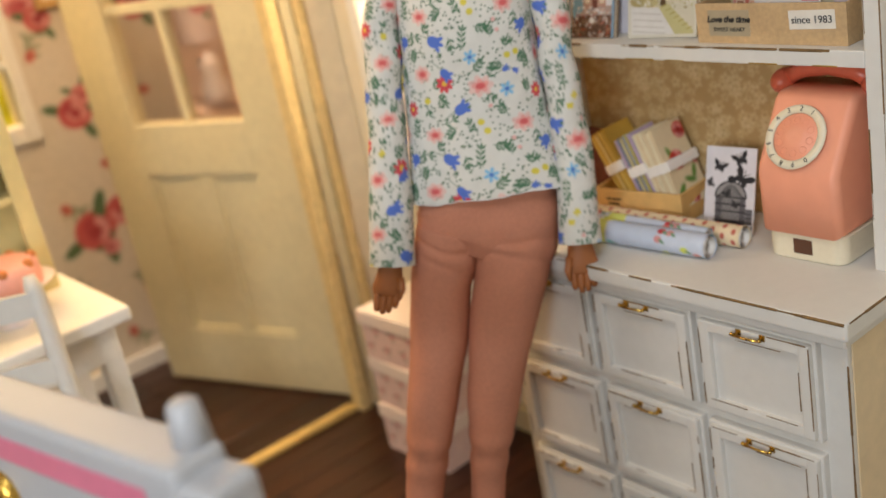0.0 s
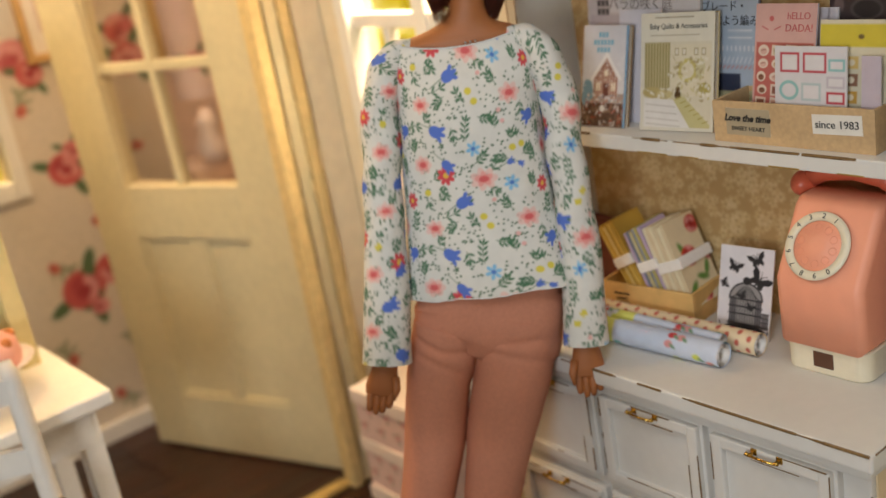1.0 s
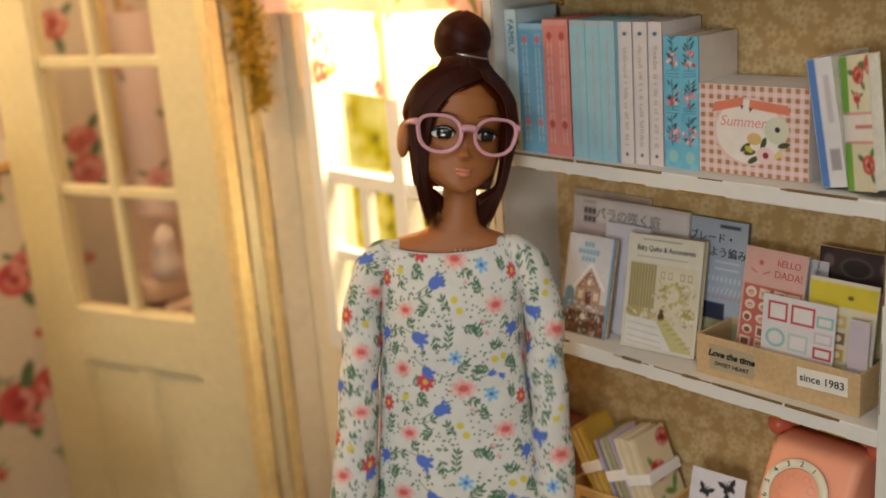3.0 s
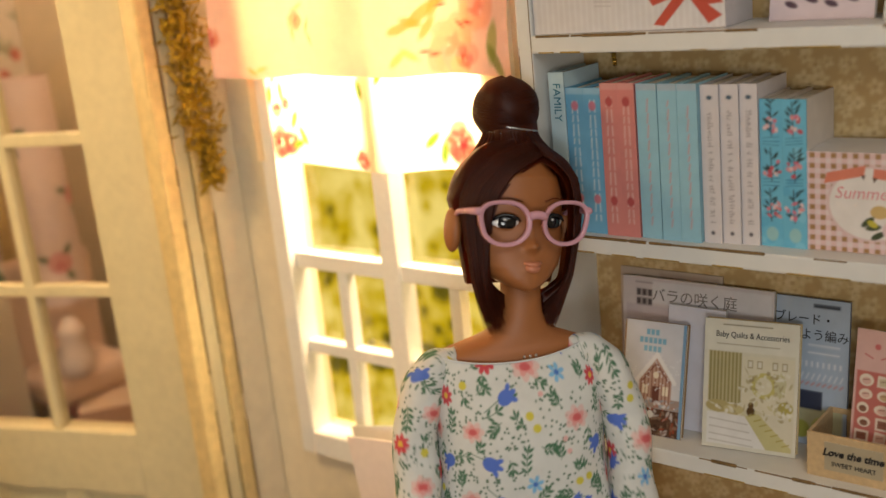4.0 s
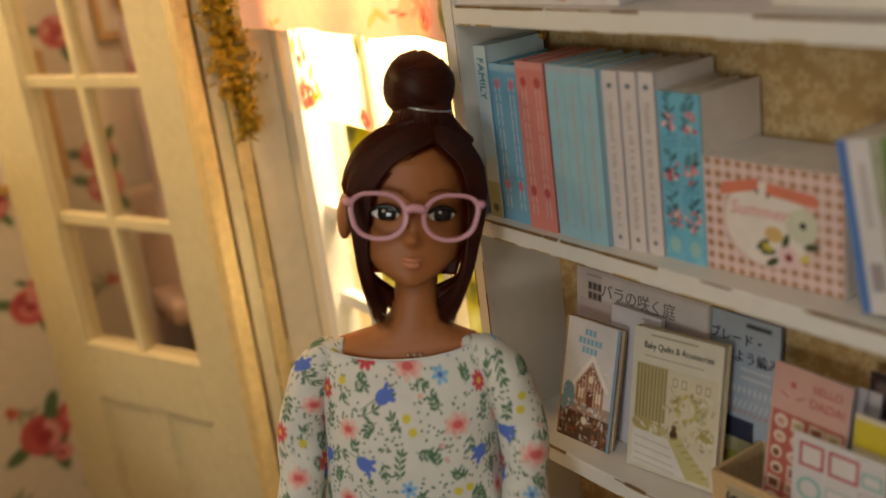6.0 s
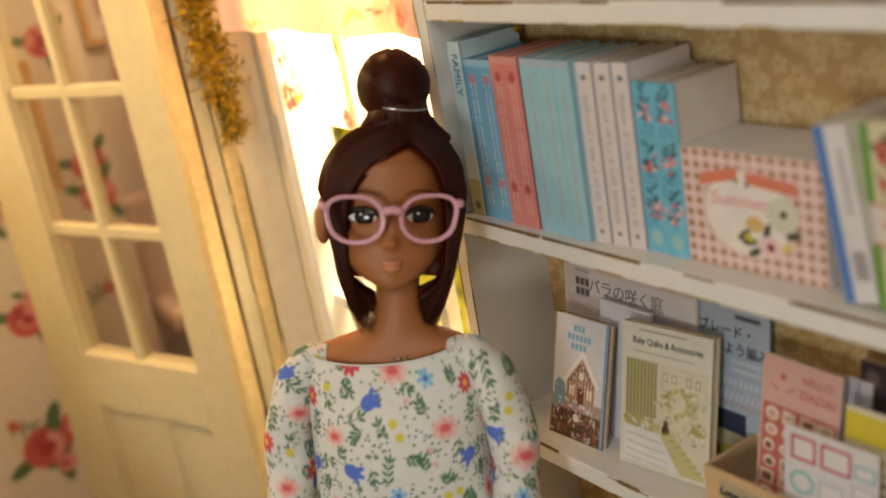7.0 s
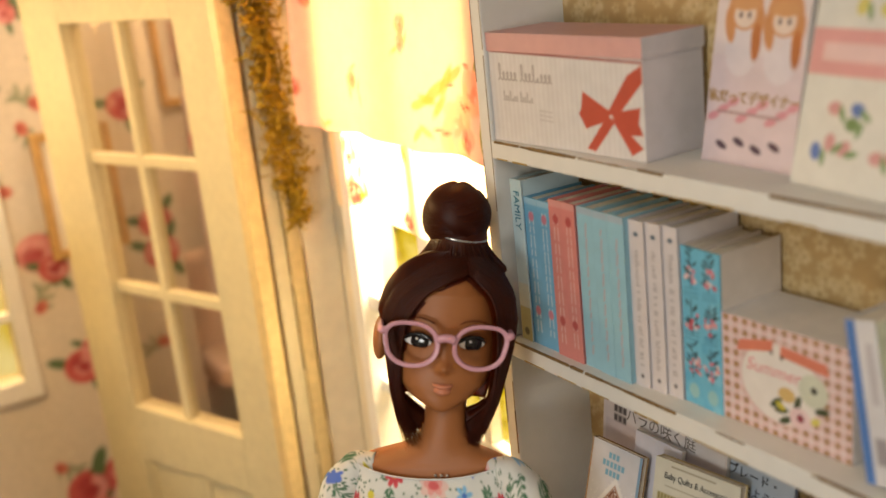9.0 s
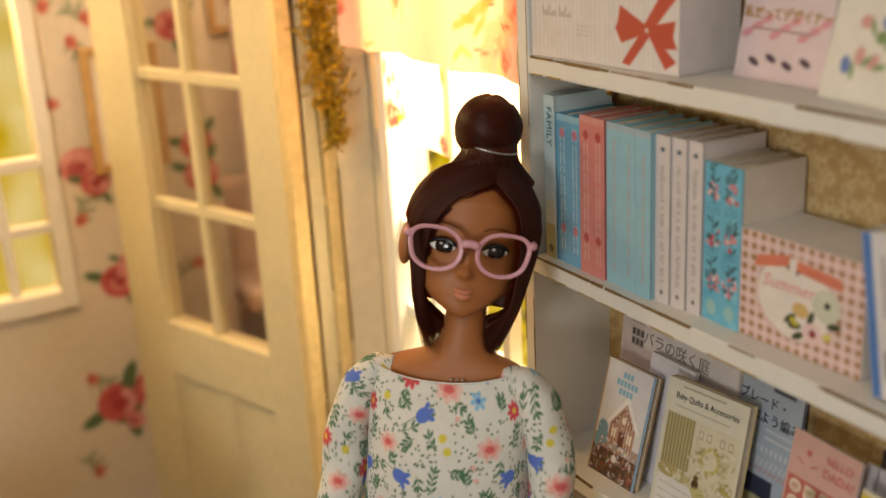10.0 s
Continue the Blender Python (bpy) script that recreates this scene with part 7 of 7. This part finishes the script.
    t = np.linspace(0, 2 * math.pi, 25)
    g.tube(head_at(-0.10 + 0 * t, 1.48 + 0 * t, np.linspace(3.2, 4.3, 25), 0).tolist(), np.linspace(0.78, 0.60, 25).tolist(), 18, 3, False)
    for k in range(170):
        a = rnd.uniform(0, 6.28)
        c_, s_ = math.cos(a), math.sin(a)
        pts = [(-0.02 + 1.12 * c_, 1.30 + 1.05 * s_, 3.12 + 0.1 * rnd.random()), (-0.06 + 0.86 * c_, 1.42 + 0.86 * s_, 3.45), (-0.10 + 0.66 * c_, 1.48 + 0.66 * s_, 3.72), (-0.12 + 0.62 * c_, 1.50 + 0.62 * s_, 4.05)]
        pts = smooth_rows([(*p, 1, 1) for p in pts], 9)[:, :3]
        g.tube(head_at(pts[:, 0], pts[:, 1], pts[:, 2], 0).tolist(), rnd.uniform(0.014, 0.028), 4, 3, False)
    for dz in (0, 0.08):
        g.tube(head_at(-0.10 + 0.66 * np.cos(t), 1.48 + 0.66 * np.sin(t), 3.68 + 3 * dz - 0.10 * np.cos(t + dz * 8), 0).tolist(), 0.028, 6, 7, False)
    # two tiny beads at the throat
    for x in (0.42, 0.56, 0.70):
        g.blob(tuple(W(x, -0.12, 21.76)), (0.035, 0.035, 0.035), 7, seg=8)
    return part("fashion_doll", g, [KNIT, TWILL, SKIN, HAIR, EYEWHITE_GLINT, EYEDARK, LIP, SILVER], None, "tan fashion doll with auburn bun, flowered jersey and dusty rose trousers", True, "doll")


doll()

# pink eyeglasses on the doll's nose
FRAMEPINK = mat("lilac_pink_plastic", (210, 152, 164), 0.25, vary=0.05)
gl = thing("eyeglasses", head_at(0.0, -0.55, 1.6).tolist(), "lilac pink cat-eye eyeglasses worn by the doll", "glasses")
for sg in (-1, 1):
    t = np.linspace(0, 2 * math.pi, 49)[:-1]
    c, sn = np.cos(t), np.sin(t)
    p = 2.15
    rad = 1 / (np.abs(c) ** p + np.abs(sn) ** p) ** (1 / p)

    def rim(k, dd):
        x = sg * 0.76 + rad * c * (0.62 * k)
        h = 1.65 + rad * sn * (0.53 * k) + 0.15 * np.clip(c * sg, 0, 1) ** 2 * np.clip(sn + 0.3, 0, 1.3)
        x = x + sg * 0.13 * np.clip(c * sg, 0, 1) ** 3 * np.clip(sn + 0.2, 0, 1)
        return head_at(x, dd + 0.10 * (np.abs(x) - 0.3), h).tolist()
    g = Geo()
    rings = [rim(1.0, -0.66), rim(0.84, -0.68), rim(0.82, -0.58), rim(1.0, -0.56)]
    rings.append(rings[0])
    g.loft(rings, 0, False)
    part("rim", g, FRAMEPINK, gl, smooth=True)
    g = Geo()
    x = sg * np.array([1.36, 1.46, 1.48, 1.46, 1.42])
    d = np.array([-0.54, -0.45, 0.0, 0.55, 0.95])
    g.tube(head_at(x, d, np.array([1.93, 1.93, 1.92, 1.88, 1.7])).tolist(), [0.10, 0.09, 0.075, 0.07, 0.06], 8)
    part("temple", g, FRAMEPINK, gl, smooth=True)
g = Geo()
x = np.linspace(-0.2, 0.2, 7)
g.tube(head_at(x, -0.64 - 0.03 * np.cos(x * 6), 1.80 + 0.05 * np.cos(x * 7)).tolist(), 0.10, 8)
part("bridge", g, FRAMEPINK, gl, smooth=True)


# ================================================================ round the room
PINKBOX = mat("pale_pink_card", (236, 208, 200), 0.6, vary=0.08, scale=200)
LIDBOX = mat("white_pink_card", (240, 224, 216), 0.55, vary=0.06, scale=200)


def pink_box(z, h, yaw):
    m = Matrix.Translation((27.1, 37.1, z)) @ Matrix.Rotation(radians(yaw), 4, "Z")
    t = thing("storage_box", (27.1, 37.1, z), "pale pink lidded storage box in a stack below the window", "box", "stack of pink boxes")
    s = Sheet(4.1, h, 0.06, (236, 206, 200))
    for k in range(7):
        rose(s, 0.4 + k * 0.55, h * (0.3 + 0.35 * (k % 2)), 0.16, (222, 160, 156), (206, 130, 130))
    g = Geo()
    slab(g, s, m @ Matrix.Translation((-2.0, 2.05, 0)) @ Matrix(((0, 0, -1, 0), (-1, 0, 0, 0), (0, 1, 0, 0), (0, 0, 0, 1))), 4.0, (234, 206, 200))
    part("box_body", g, MATTEPRINT, t)
    g = Geo()
    g.box((-2.1, -2.15, h - 0.55), (2.1, 2.15, h + 0.1), 0.05, 0, m)
    part("lid", g, LIDBOX, t, "paler lid")


for k in range(3):
    pink_box(0.0 + 2.32 * k, 2.2, (1.5, -1.0, 2.0)[k])

# loose papers standing in a holder by the window
hold = thing("paper_holder", (28.0, 35.0, 6.98), "white card holder with loose papers standing in it", "holder")
g = Geo()
g.box((27.6, 33.6, 6.98), (28.9, 36.4, 11.5), 0.05)
part("holder_body", g, PAPER, hold)
for k in range(6):
    g = Geo()
    m = Matrix.Translation((27.9 + 0.12 * k, 34.9, 7.1)) @ Matrix.Rotation(radians(-6 - 1.1 * k), 4, "X") @ Matrix.Rotation(radians(-1.5 + 0.6 * k), 4, "Y")
    g.box((0, -1.3, 0), (0.03, 1.3, 8.9 - 0.25 * ((k * 3) % 5)), 0, 0, m)
    part("paper_sheet", g, PAPER if k % 2 else LIDBOX, hold)

# moss hanging at the corner post
MOSS = mat("dry_yellow_moss", (176, 140, 30), 0.9, vary=0.5, scale=500)
g = Geo()
rnd = random.Random(21)
for k in range(1900):
    z = 24.1 + 13 * rnd.random()
    t = min(1, (z - 24.0) / 3.0)
    cx = 28.0 - 0.06 * (z - 24.3)
    w_ = 0.22 + 0.50 * t + 0.18 * math.sin(z * 2.2)
    x, y = cx + rnd.gauss(0, w_ * 0.5), 42.45 + rnd.gauss(0, 0.22)
    p = Vector((x, y, z))
    a, b = Vector((rnd.gauss(0, 1), rnd.gauss(0, 1), rnd.gauss(0, 1))).normalized(), Vector((rnd.gauss(0, 1), rnd.gauss(0, 1), rnd.gauss(-0.3, 1))).normalized()
    ln, wd_ = rnd.uniform(0.16, 0.45), rnd.uniform(0.035, 0.07)
    n_ = a.cross(b).normalized()
    q = [p - n_ * wd_, p + n_ * wd_, p + a * ln + n_ * wd_ * 0.8, p + a * ln - n_ * wd_ * 0.8, p + a * ln + b * ln * 0.7 + n_ * wd_ * 0.3, p + a * ln + b * ln * 0.7 - n_ * wd_ * 0.3]
    g.add([v[:] for v in q], [(0, 1, 2, 3), (3, 2, 4, 5)], 0)
part("moss_garland", g, MOSS, None, "strand of dry yellow-green moss hanging beside the door frame", category="garland", kind="stuff")

# ---------------------------------------------------------------- table, chair and tea things by the rose wall
table = thing("tea_table", (11.0, 41.5, 0), "small white painted wooden table", "table")
g = Geo()
g.box((4.5, 38.2, 11.05), (15.25, 45.0, 11.62), 0.14, seg=3)
part("tabletop", g, WINDOWWHITE, table)
g = Geo()
for a, b in (((5.2, 38.9, 9.6), (14.5, 39.2, 11.05)), ((5.2, 44.0, 9.6), (14.5, 44.3, 11.05)), ((5.2, 39.2, 9.6), (5.5, 44.0, 11.05)), ((14.2, 39.2, 9.6), (14.5, 44.0, 11.05))):
    g.box(a, b, 0.03)
part("apron", g, WINDOWWHITE, table)
for x, y in ((5.3, 39.0), (14.0, 39.0), (5.3, 43.7), (14.0, 43.7)):
    g = Geo()
    g.box((x, y, 0), (x + 0.75, y + 0.75, 11.05), 0.06)
    part("leg", g, WINDOWWHITE, table)

chair = thing("dining_chair", (9.6, 35.6, 0), "white distressed wooden chair with a curved back rail", "chair")
for x, top, back in ((7.2, 14.2, True), (12.0, 14.2, True)):
    g = Geo()
    g.tube([(x + 0.1, 36.6, 0), (x, 36.8, 6.8), (x + 0.02, 37.1, 10), (x + 0.05, 37.4, 13.8), (x + 0.05, 37.45, 14.25)], [0.34, 0.36, 0.34, 0.32, 0.2], 10)
    rnd = random.Random(int(x))
    for k in range(5):
        z = rnd.uniform(2, 13.5)
        g.box((x + rnd.uniform(-0.1, 0.2), 36.62 + 0.05 * (z - 6.8) * (z > 6.8) - 0.3, z), (x + 0.3, 36.62 + 0.05 * (z - 6.8) * (z > 6.8), z + rnd.uniform(0.2, 0.7)), 0.02, 1)
    part("back_leg", g, [WHITE, WORN], chair, smooth=True)
for z in (13.4, 11.0):
    g = Geo()
    rings = []
    for k in range(13):
        t = k / 12
        x, y = 7.3 + 4.6 * t, 37.3 - 0.06 * (14 - z) + 0.9 * math.sin(math.pi * t)
        rings.append([(x, y - 0.15, z - 0.5), (x, y + 0.15, z - 0.5), (x, y + 0.15, z + 0.35), (x, y - 0.15, z + 0.35)])
    g.loft(rings)
    part("back_rail", g, WHITE, chair)
g = Geo()
g.box((7.0, 32.6, 6.5), (12.3, 37.1, 7.1), 0.2, seg=3)
part("seat", g, WHITE, chair)
for x in (7.3, 12.0):
    g = Geo()
    g.tube([(x, 32.9, 0), (x, 33.0, 6.5)], [0.28, 0.36], 10)
    part("front_leg", g, WHITE, chair, smooth=True)

cake = thing("cake_on_plate", (12.15, 41.2, 11.62), "pink iced cake on a frilled pink plate", "cake")
g = Geo()
g.lathe([(0.7, 0), (0.8, 0.1), (0.3, 0.3), (0.3, 0.9), (1.3, 1.15), (1.75, 1.4), (1.8, 1.45), (1.2, 1.3), (0.05, 1.25)], (12.15, 41.2, 11.62))
part("plate", g, LIDBOX, cake, "frilled white and pink cake stand", smooth=True)
g = Geo()
g.lathe([(0.05, 1.3), (1.35, 1.32), (1.4, 1.6), (1.35, 2.1), (1.1, 2.3), (0.05, 2.35)], (12.15, 41.2, 11.62))
part("icing", g, mat("pink_icing", (238, 172, 156), 0.4, vary=0.1), cake, "pink icing", smooth=True)
g = Geo()
for k in range(7):
    a = k * 0.9
    g.blob((12.15 + 1.2 * math.cos(a), 41.2 + 1.2 * math.sin(a), 13.8), (0.2, 0.2, 0.2), 0, seg=10)
part("berry_ring", g, mat("amber_berry", (204, 122, 62), 0.35), cake, "amber berries", smooth=True)

cab = thing("display_cabinet", (11.4, 44.0, 11.62), "pale yellow painted open cabinet standing on the white table", "cabinet")
YEL = mat("pale_yellow_paint", (222, 206, 150), 0.5, vary=0.10, scale=140, bump=0.2)
for nm, a, b in (("side_panel", (8.2, 43.3, 11.62), (8.5, 44.9, 23.0)), ("side_panel", (14.3, 43.3, 11.62), (14.6, 44.9, 23.0)), ("front_stile", (8.2, 43.1, 11.62), (8.9, 43.3, 23.0)), ("front_stile", (13.9, 43.1, 11.62), (14.6, 43.3, 23.0)),
                 ("back_board", (8.5, 44.75, 11.7), (14.3, 44.9, 22.9)), ("shelf", (8.5, 43.3, 15.3), (14.3, 44.75, 15.6)), ("bottom_shelf", (8.5, 43.3, 11.62), (14.3, 44.75, 11.9)), ("shelf", (8.5, 43.3, 19.2), (14.3, 44.75, 19.5)), ("top", (8.0, 42.95, 23.0), (14.8, 44.98, 23.4))):
    g = Geo()
    g.box(a, b, 0.05)
    part(nm, g, YEL, cab)

pot = thing("potted_plant", (13.1, 43.95, 15.6), "green leafy plant in a small cream pot on the cabinet shelf", "plant")
g = Geo()
g.lathe([(0.05, 0), (0.45, 0), (0.5, 0.1), (0.6, 0.9), (0.66, 0.95), (0.6, 1.0), (0.05, 0.9)], (13.1, 43.95, 15.6))
part("pot", g, TRIM, pot, smooth=True)
g = Geo()
rnd = random.Random(9)
for k in range(420):
    p = Vector((13.2, 43.9, 17.2)) + Vector((rnd.gauss(0, 1), rnd.gauss(0, 1), rnd.gauss(0, 0.9))).normalized() * rnd.uniform(0.3, 0.95)
    a, b = Vector((rnd.gauss(0, 1), rnd.gauss(0, 1), rnd.gauss(0, 1))).normalized(), Vector((rnd.gauss(0, 1), rnd.gauss(0, 1), rnd.gauss(0, 1))).normalized()
    g.add([(p - a * 0.2)[:], (p + b * 0.1)[:], (p + a * 0.2)[:], (p - b * 0.1)[:]], [(0, 1, 2, 3)])
part("foliage", g, mat("bright_green_leaf", (58, 130, 30), 0.5, vary=0.3), pot, "bright green leaves", kind="stuff")


# ---------------------------------------------------------------- pictures on the rose wall
def picture(x0, x1, z0, z1, y, label):
    t = thing("framed_picture", ((x0 + x1) / 2, y, z0), label, "picture", "framed pictures on the rose wall")
    f = 0.42
    g = Geo()
    for a, b in (((x0, y - 0.35, z0), (x0 + f, y, z1)), ((x1 - f, y - 0.35, z0), (x1, y, z1)), ((x0 + f, y - 0.35, z0), (x1 - f, y, z0 + f)), ((x0 + f, y - 0.35, z1 - f), (x1 - f, y, z1))):
        g.box(a, b, 0.08)
    part("frame", g, mat("honey_wood", (206, 164, 104), 0.5, vary=0.2, scale=120), t, "honey-coloured wooden frame")
    w, h = x1 - x0 - 2 * f, z1 - z0 - 2 * f
    s = Sheet(w, h, 0.06, (234, 224, 206))
    s.rect(w * 0.22, h * 0.2, w * 0.8, h * 0.82, (206, 176, 160))
    s.oval(w * 0.5, h * 0.55, w * 0.18, h * 0.14, (190, 140, 130))
    s.oval(w * 0.42, h * 0.35, w * 0.1, h * 0.1, (150, 130, 110))
    g = Geo()
    slab(g, s, Matrix(((1, 0, 0, x0 + f), (0, 0, -1, y - 0.12), (0, 1, 0, z0 + f), (0, 0, 0, 1))), 0.1)
    part("print", g, MATTEPRINT, t)


picture(22.35, 26.0, 20.6, 26.6, 58.75, "wooden framed print hanging on the rose wallpaper")
picture(31.2, 34.6, 25.6, 31.5, 66.95, "wooden framed print hanging on the rose wallpaper")

# ---------------------------------------------------------------- behind the glazed door: an armchair, a bolster of cloth and a gilt rod
sofa = thing("armchair", (31.5, 58.5, 0), "pink floral armchair with a lit orange-pink cushion", "armchair")
s = Sheet(6.0, 12.0, 0.12, (228, 190, 180))
for x, y, r in ((1.2, 10, 0.7), (4.4, 8.6, 0.8), (2.4, 6.4, 0.7), (5.0, 4.2, 0.7), (1.2, 3.2, 0.6), (3.6, 11.0, 0.5)):
    rose(s, x, y, r, (206, 120, 112), (180, 84, 84))
g = Geo()
slab(g, s, Matrix.Translation((29.4, 56.5, 0)) @ Matrix.Rotation(radians(-35), 4, "Z") @ Matrix(((1, 0, 0, 0), (0, 0, -1, 0), (0, 1, 0, 0), (0, 0, 0, 1))), 6.5, (226, 188, 178), top=(230, 204, 184))
part("body", g, MATTEPRINT, sofa)
g = Geo()
g.box((29.0, 57.5, 12.0), (33.9, 62.0, 13.4), 0.6, 0, None, 4)
g.box((29.2, 61.0, 12.5), (34.5, 62.6, 18.5), 0.6, 0, None, 4)
part("cushion", g, mat("peach_cushion", (232, 204, 186), 0.8, vary=0.15), sofa, "peach cushion", smooth=False)
g = Geo()
g.lathe([(0.05, 13.4), (0.8, 13.4), (0.9, 14.2), (0.5, 15.2), (0.7, 15.5), (0.3, 16.2), (0.05, 16.3)], (30.6, 57.8, 0))
part("jar_with_lid", g, LIDBOX, None, "white lidded jar standing on the armchair's cushion", category="jar", smooth=True)
curt = thing("cloth_hanging", (30.9, 61.0, 17.0), "pale pink cloth with faint roses hanging behind the door", "cloth")
s = Sheet(7.5, 10.5, 0.12, (238, 214, 208))
for k in range(5):
    rose(s, 1.0 + 1.4 * k, 2.0 + 3.0 * (k % 3), 0.55, (226, 160, 156), (206, 120, 124))
g = Geo()
printed(g, s, lambda x, y: np.stack([31.0 + 1.25 * np.cos(x * 0.84), 58.6 + 1.25 * np.sin(x * 0.84), 16.9 + y], -1))
part("cloth", g, MATTEPRINT, curt, smooth=True)
for x in (32.9, 29.2):
    g = Geo()
    g.tube([(x, 66.2, 0), (x, 66.2, 40)], 0.38, 12)
    part("curtain_rod", g, mat("gold_tone_strip", (214, 182, 112), 0.4), None, "gilt upright rod against the rose wall", category="rod", smooth=True)

# ---------------------------------------------------------------- the sewing machine in front, on its stand
stand = thing("sewing_table", (6.4, 19.7, 0), "white wooden sewing table", "table")
g = Geo()
g.box((4.6, 14.9, 12.05), (8.2, 24.6, 12.65), 0.1)
part("tabletop", g, WHITE, stand)
for x, y in ((4.8, 15.1), (7.4, 15.1), (4.8, 23.8), (7.4, 23.8)):
    g = Geo()
    g.box((x, y, 0), (x + 0.6, y + 0.6, 12.05), 0.05)
    part("leg", g, WHITE, stand)
mach = thing("sewing_machine", (7.0, 19.0, 12.65), "grey-white toy sewing machine with a pink stripe", "sewing machine")
SM = Matrix.Translation((7.9, 15.0, 12.65)) @ Matrix.Rotation(radians(-78.5), 4, "Z")
MACH = mat("grey_white_plastic", (176, 177, 182), 0.4, vary=0.05)
g = Geo()
g.box((-9.4, -0.55, 2.5), (-0.75, 0.55, 4.7), 0.22, 0, SM, 4)
g.box((-0.95, -0.52, 1.2), (0, 0.50, 4.45), 0.22, 0, SM, 4)
g.box((-9.4, -0.6, 0.5), (-7.6, 0.6, 3.0), 0.2, 0, SM, 4)
part("machine_body", g, MACH, mach)
g = Geo()
g.box((-9.5, -0.95, 0), (0.1, 0.62, 0.62), 0.15, 0, SM, 4)
part("machine_bed", g, MACH, mach)
g = Geo()
g.box((-9.2, -0.58, 3.72), (-1.6, -0.54, 4.22), 0.015, 0, SM)
part("stripe", g, mat("pink_stripe", (214, 120, 146), 0.4), mach, "pink stripe")
g = Geo()
g.tube([(SM @ Vector((-1.2, 0.28, 4.6)))[:], (SM @ Vector((-1.2, 0.28, 5.35)))[:], (SM @ Vector((-1.2, 0.28, 5.42)))[:]], [0.34, 0.26, 0.16], 16)
part("thread_post", g, MACH, mach, smooth=True)
g = Geo()
g.tube([(SM @ Vector((-6.4, -0.5, 2.9)))[:], (SM @ Vector((-6.4, -0.75, 2.9)))[:]], [0.5, 0.45], 20)
part("dial", g, BRASS, mach, "brass dial", smooth=True)

# small brass hook under the shelf
g = Geo()
g.tube([(28.4, 26.55, 28.4), (28.4, 26.55, 28.15), (28.35, 26.5, 28.0), (28.25, 26.45, 28.05), (28.25, 26.45, 28.15)], 0.06, 8)
part("brass_hook", g, BRASS, None, "small brass hook screwed under the shelf", category="hook", smooth=True)

# unseen ceiling lamp of the far room, added to carry the alcove's fill light
cl = thing("added_ceiling_lamp", (31.5, 54, 43.3), "round white ceiling lamp added in the far room, unseen", "lamp")
g = Geo()
g.lathe([(0.2, 2.7), (3.4, 2.7), (3.6, 2.2), (3.4, 1.9), (3.3, 1.9), (0.2, 2.2)], (31.5, 54, 43.3))
part("mount", g, WINDOWWHITE, cl, smooth=True)

# unseen hanging lamp, added to carry the warm fill
cl = thing("added_ceiling_lamp", (13, 41, 43.3), "white hanging ceiling lamp added beside the tea table, unseen", "lamp")
g = Geo()
g.lathe([(0.2, 2.7), (3.4, 2.7), (3.6, 2.2), (3.4, 1.9), (3.3, 1.9), (0.2, 2.2)], (13, 41, 43.3))
part("mount", g, WINDOWWHITE, cl, smooth=True)
g = Geo()
g.tube([(13, 41, 45.4), (13, 41, 37.0)], 0.12, 10)
part("rod", g, WINDOWWHITE, cl, smooth=True)
g = Geo()
g.lathe([(0.2, 1.4), (2.0, 1.1), (3.8, 0.2), (3.7, 0.15), (1.9, 1.0), (0.2, 1.3)], (13, 41, 35.8))
part("shade", g, WINDOWWHITE, cl, "white enamel shade", smooth=True)

# ---------------------------------------------------------------- floorboards, last
rnd = random.Random(1)
lens_ = (18.0, 22.0, 17.0, 14.0)
meshes = {}
for l_ in lens_:
    g = Geo()
    g.box((0, 0, -0.06), (l_ - 0.03, 1.57, 0.0), 0.03, seg=1)
    me = bpy.data.meshes.new("plank")
    me.from_pydata((np.array(g.v) * CM).tolist(), [], g.f)
    me.materials.append(FLOORWOOD)
    meshes[l_] = me
y = -27.0
while y < 69:
    x = -33.0
    for l_ in rnd.sample(lens_, 4):
        ob = new("plank", meshes[l_])
        ob.parent = floor
        ob.location = Vector((x, y, 0)) * CM - floor.location
        x += l_
    y += 1.6
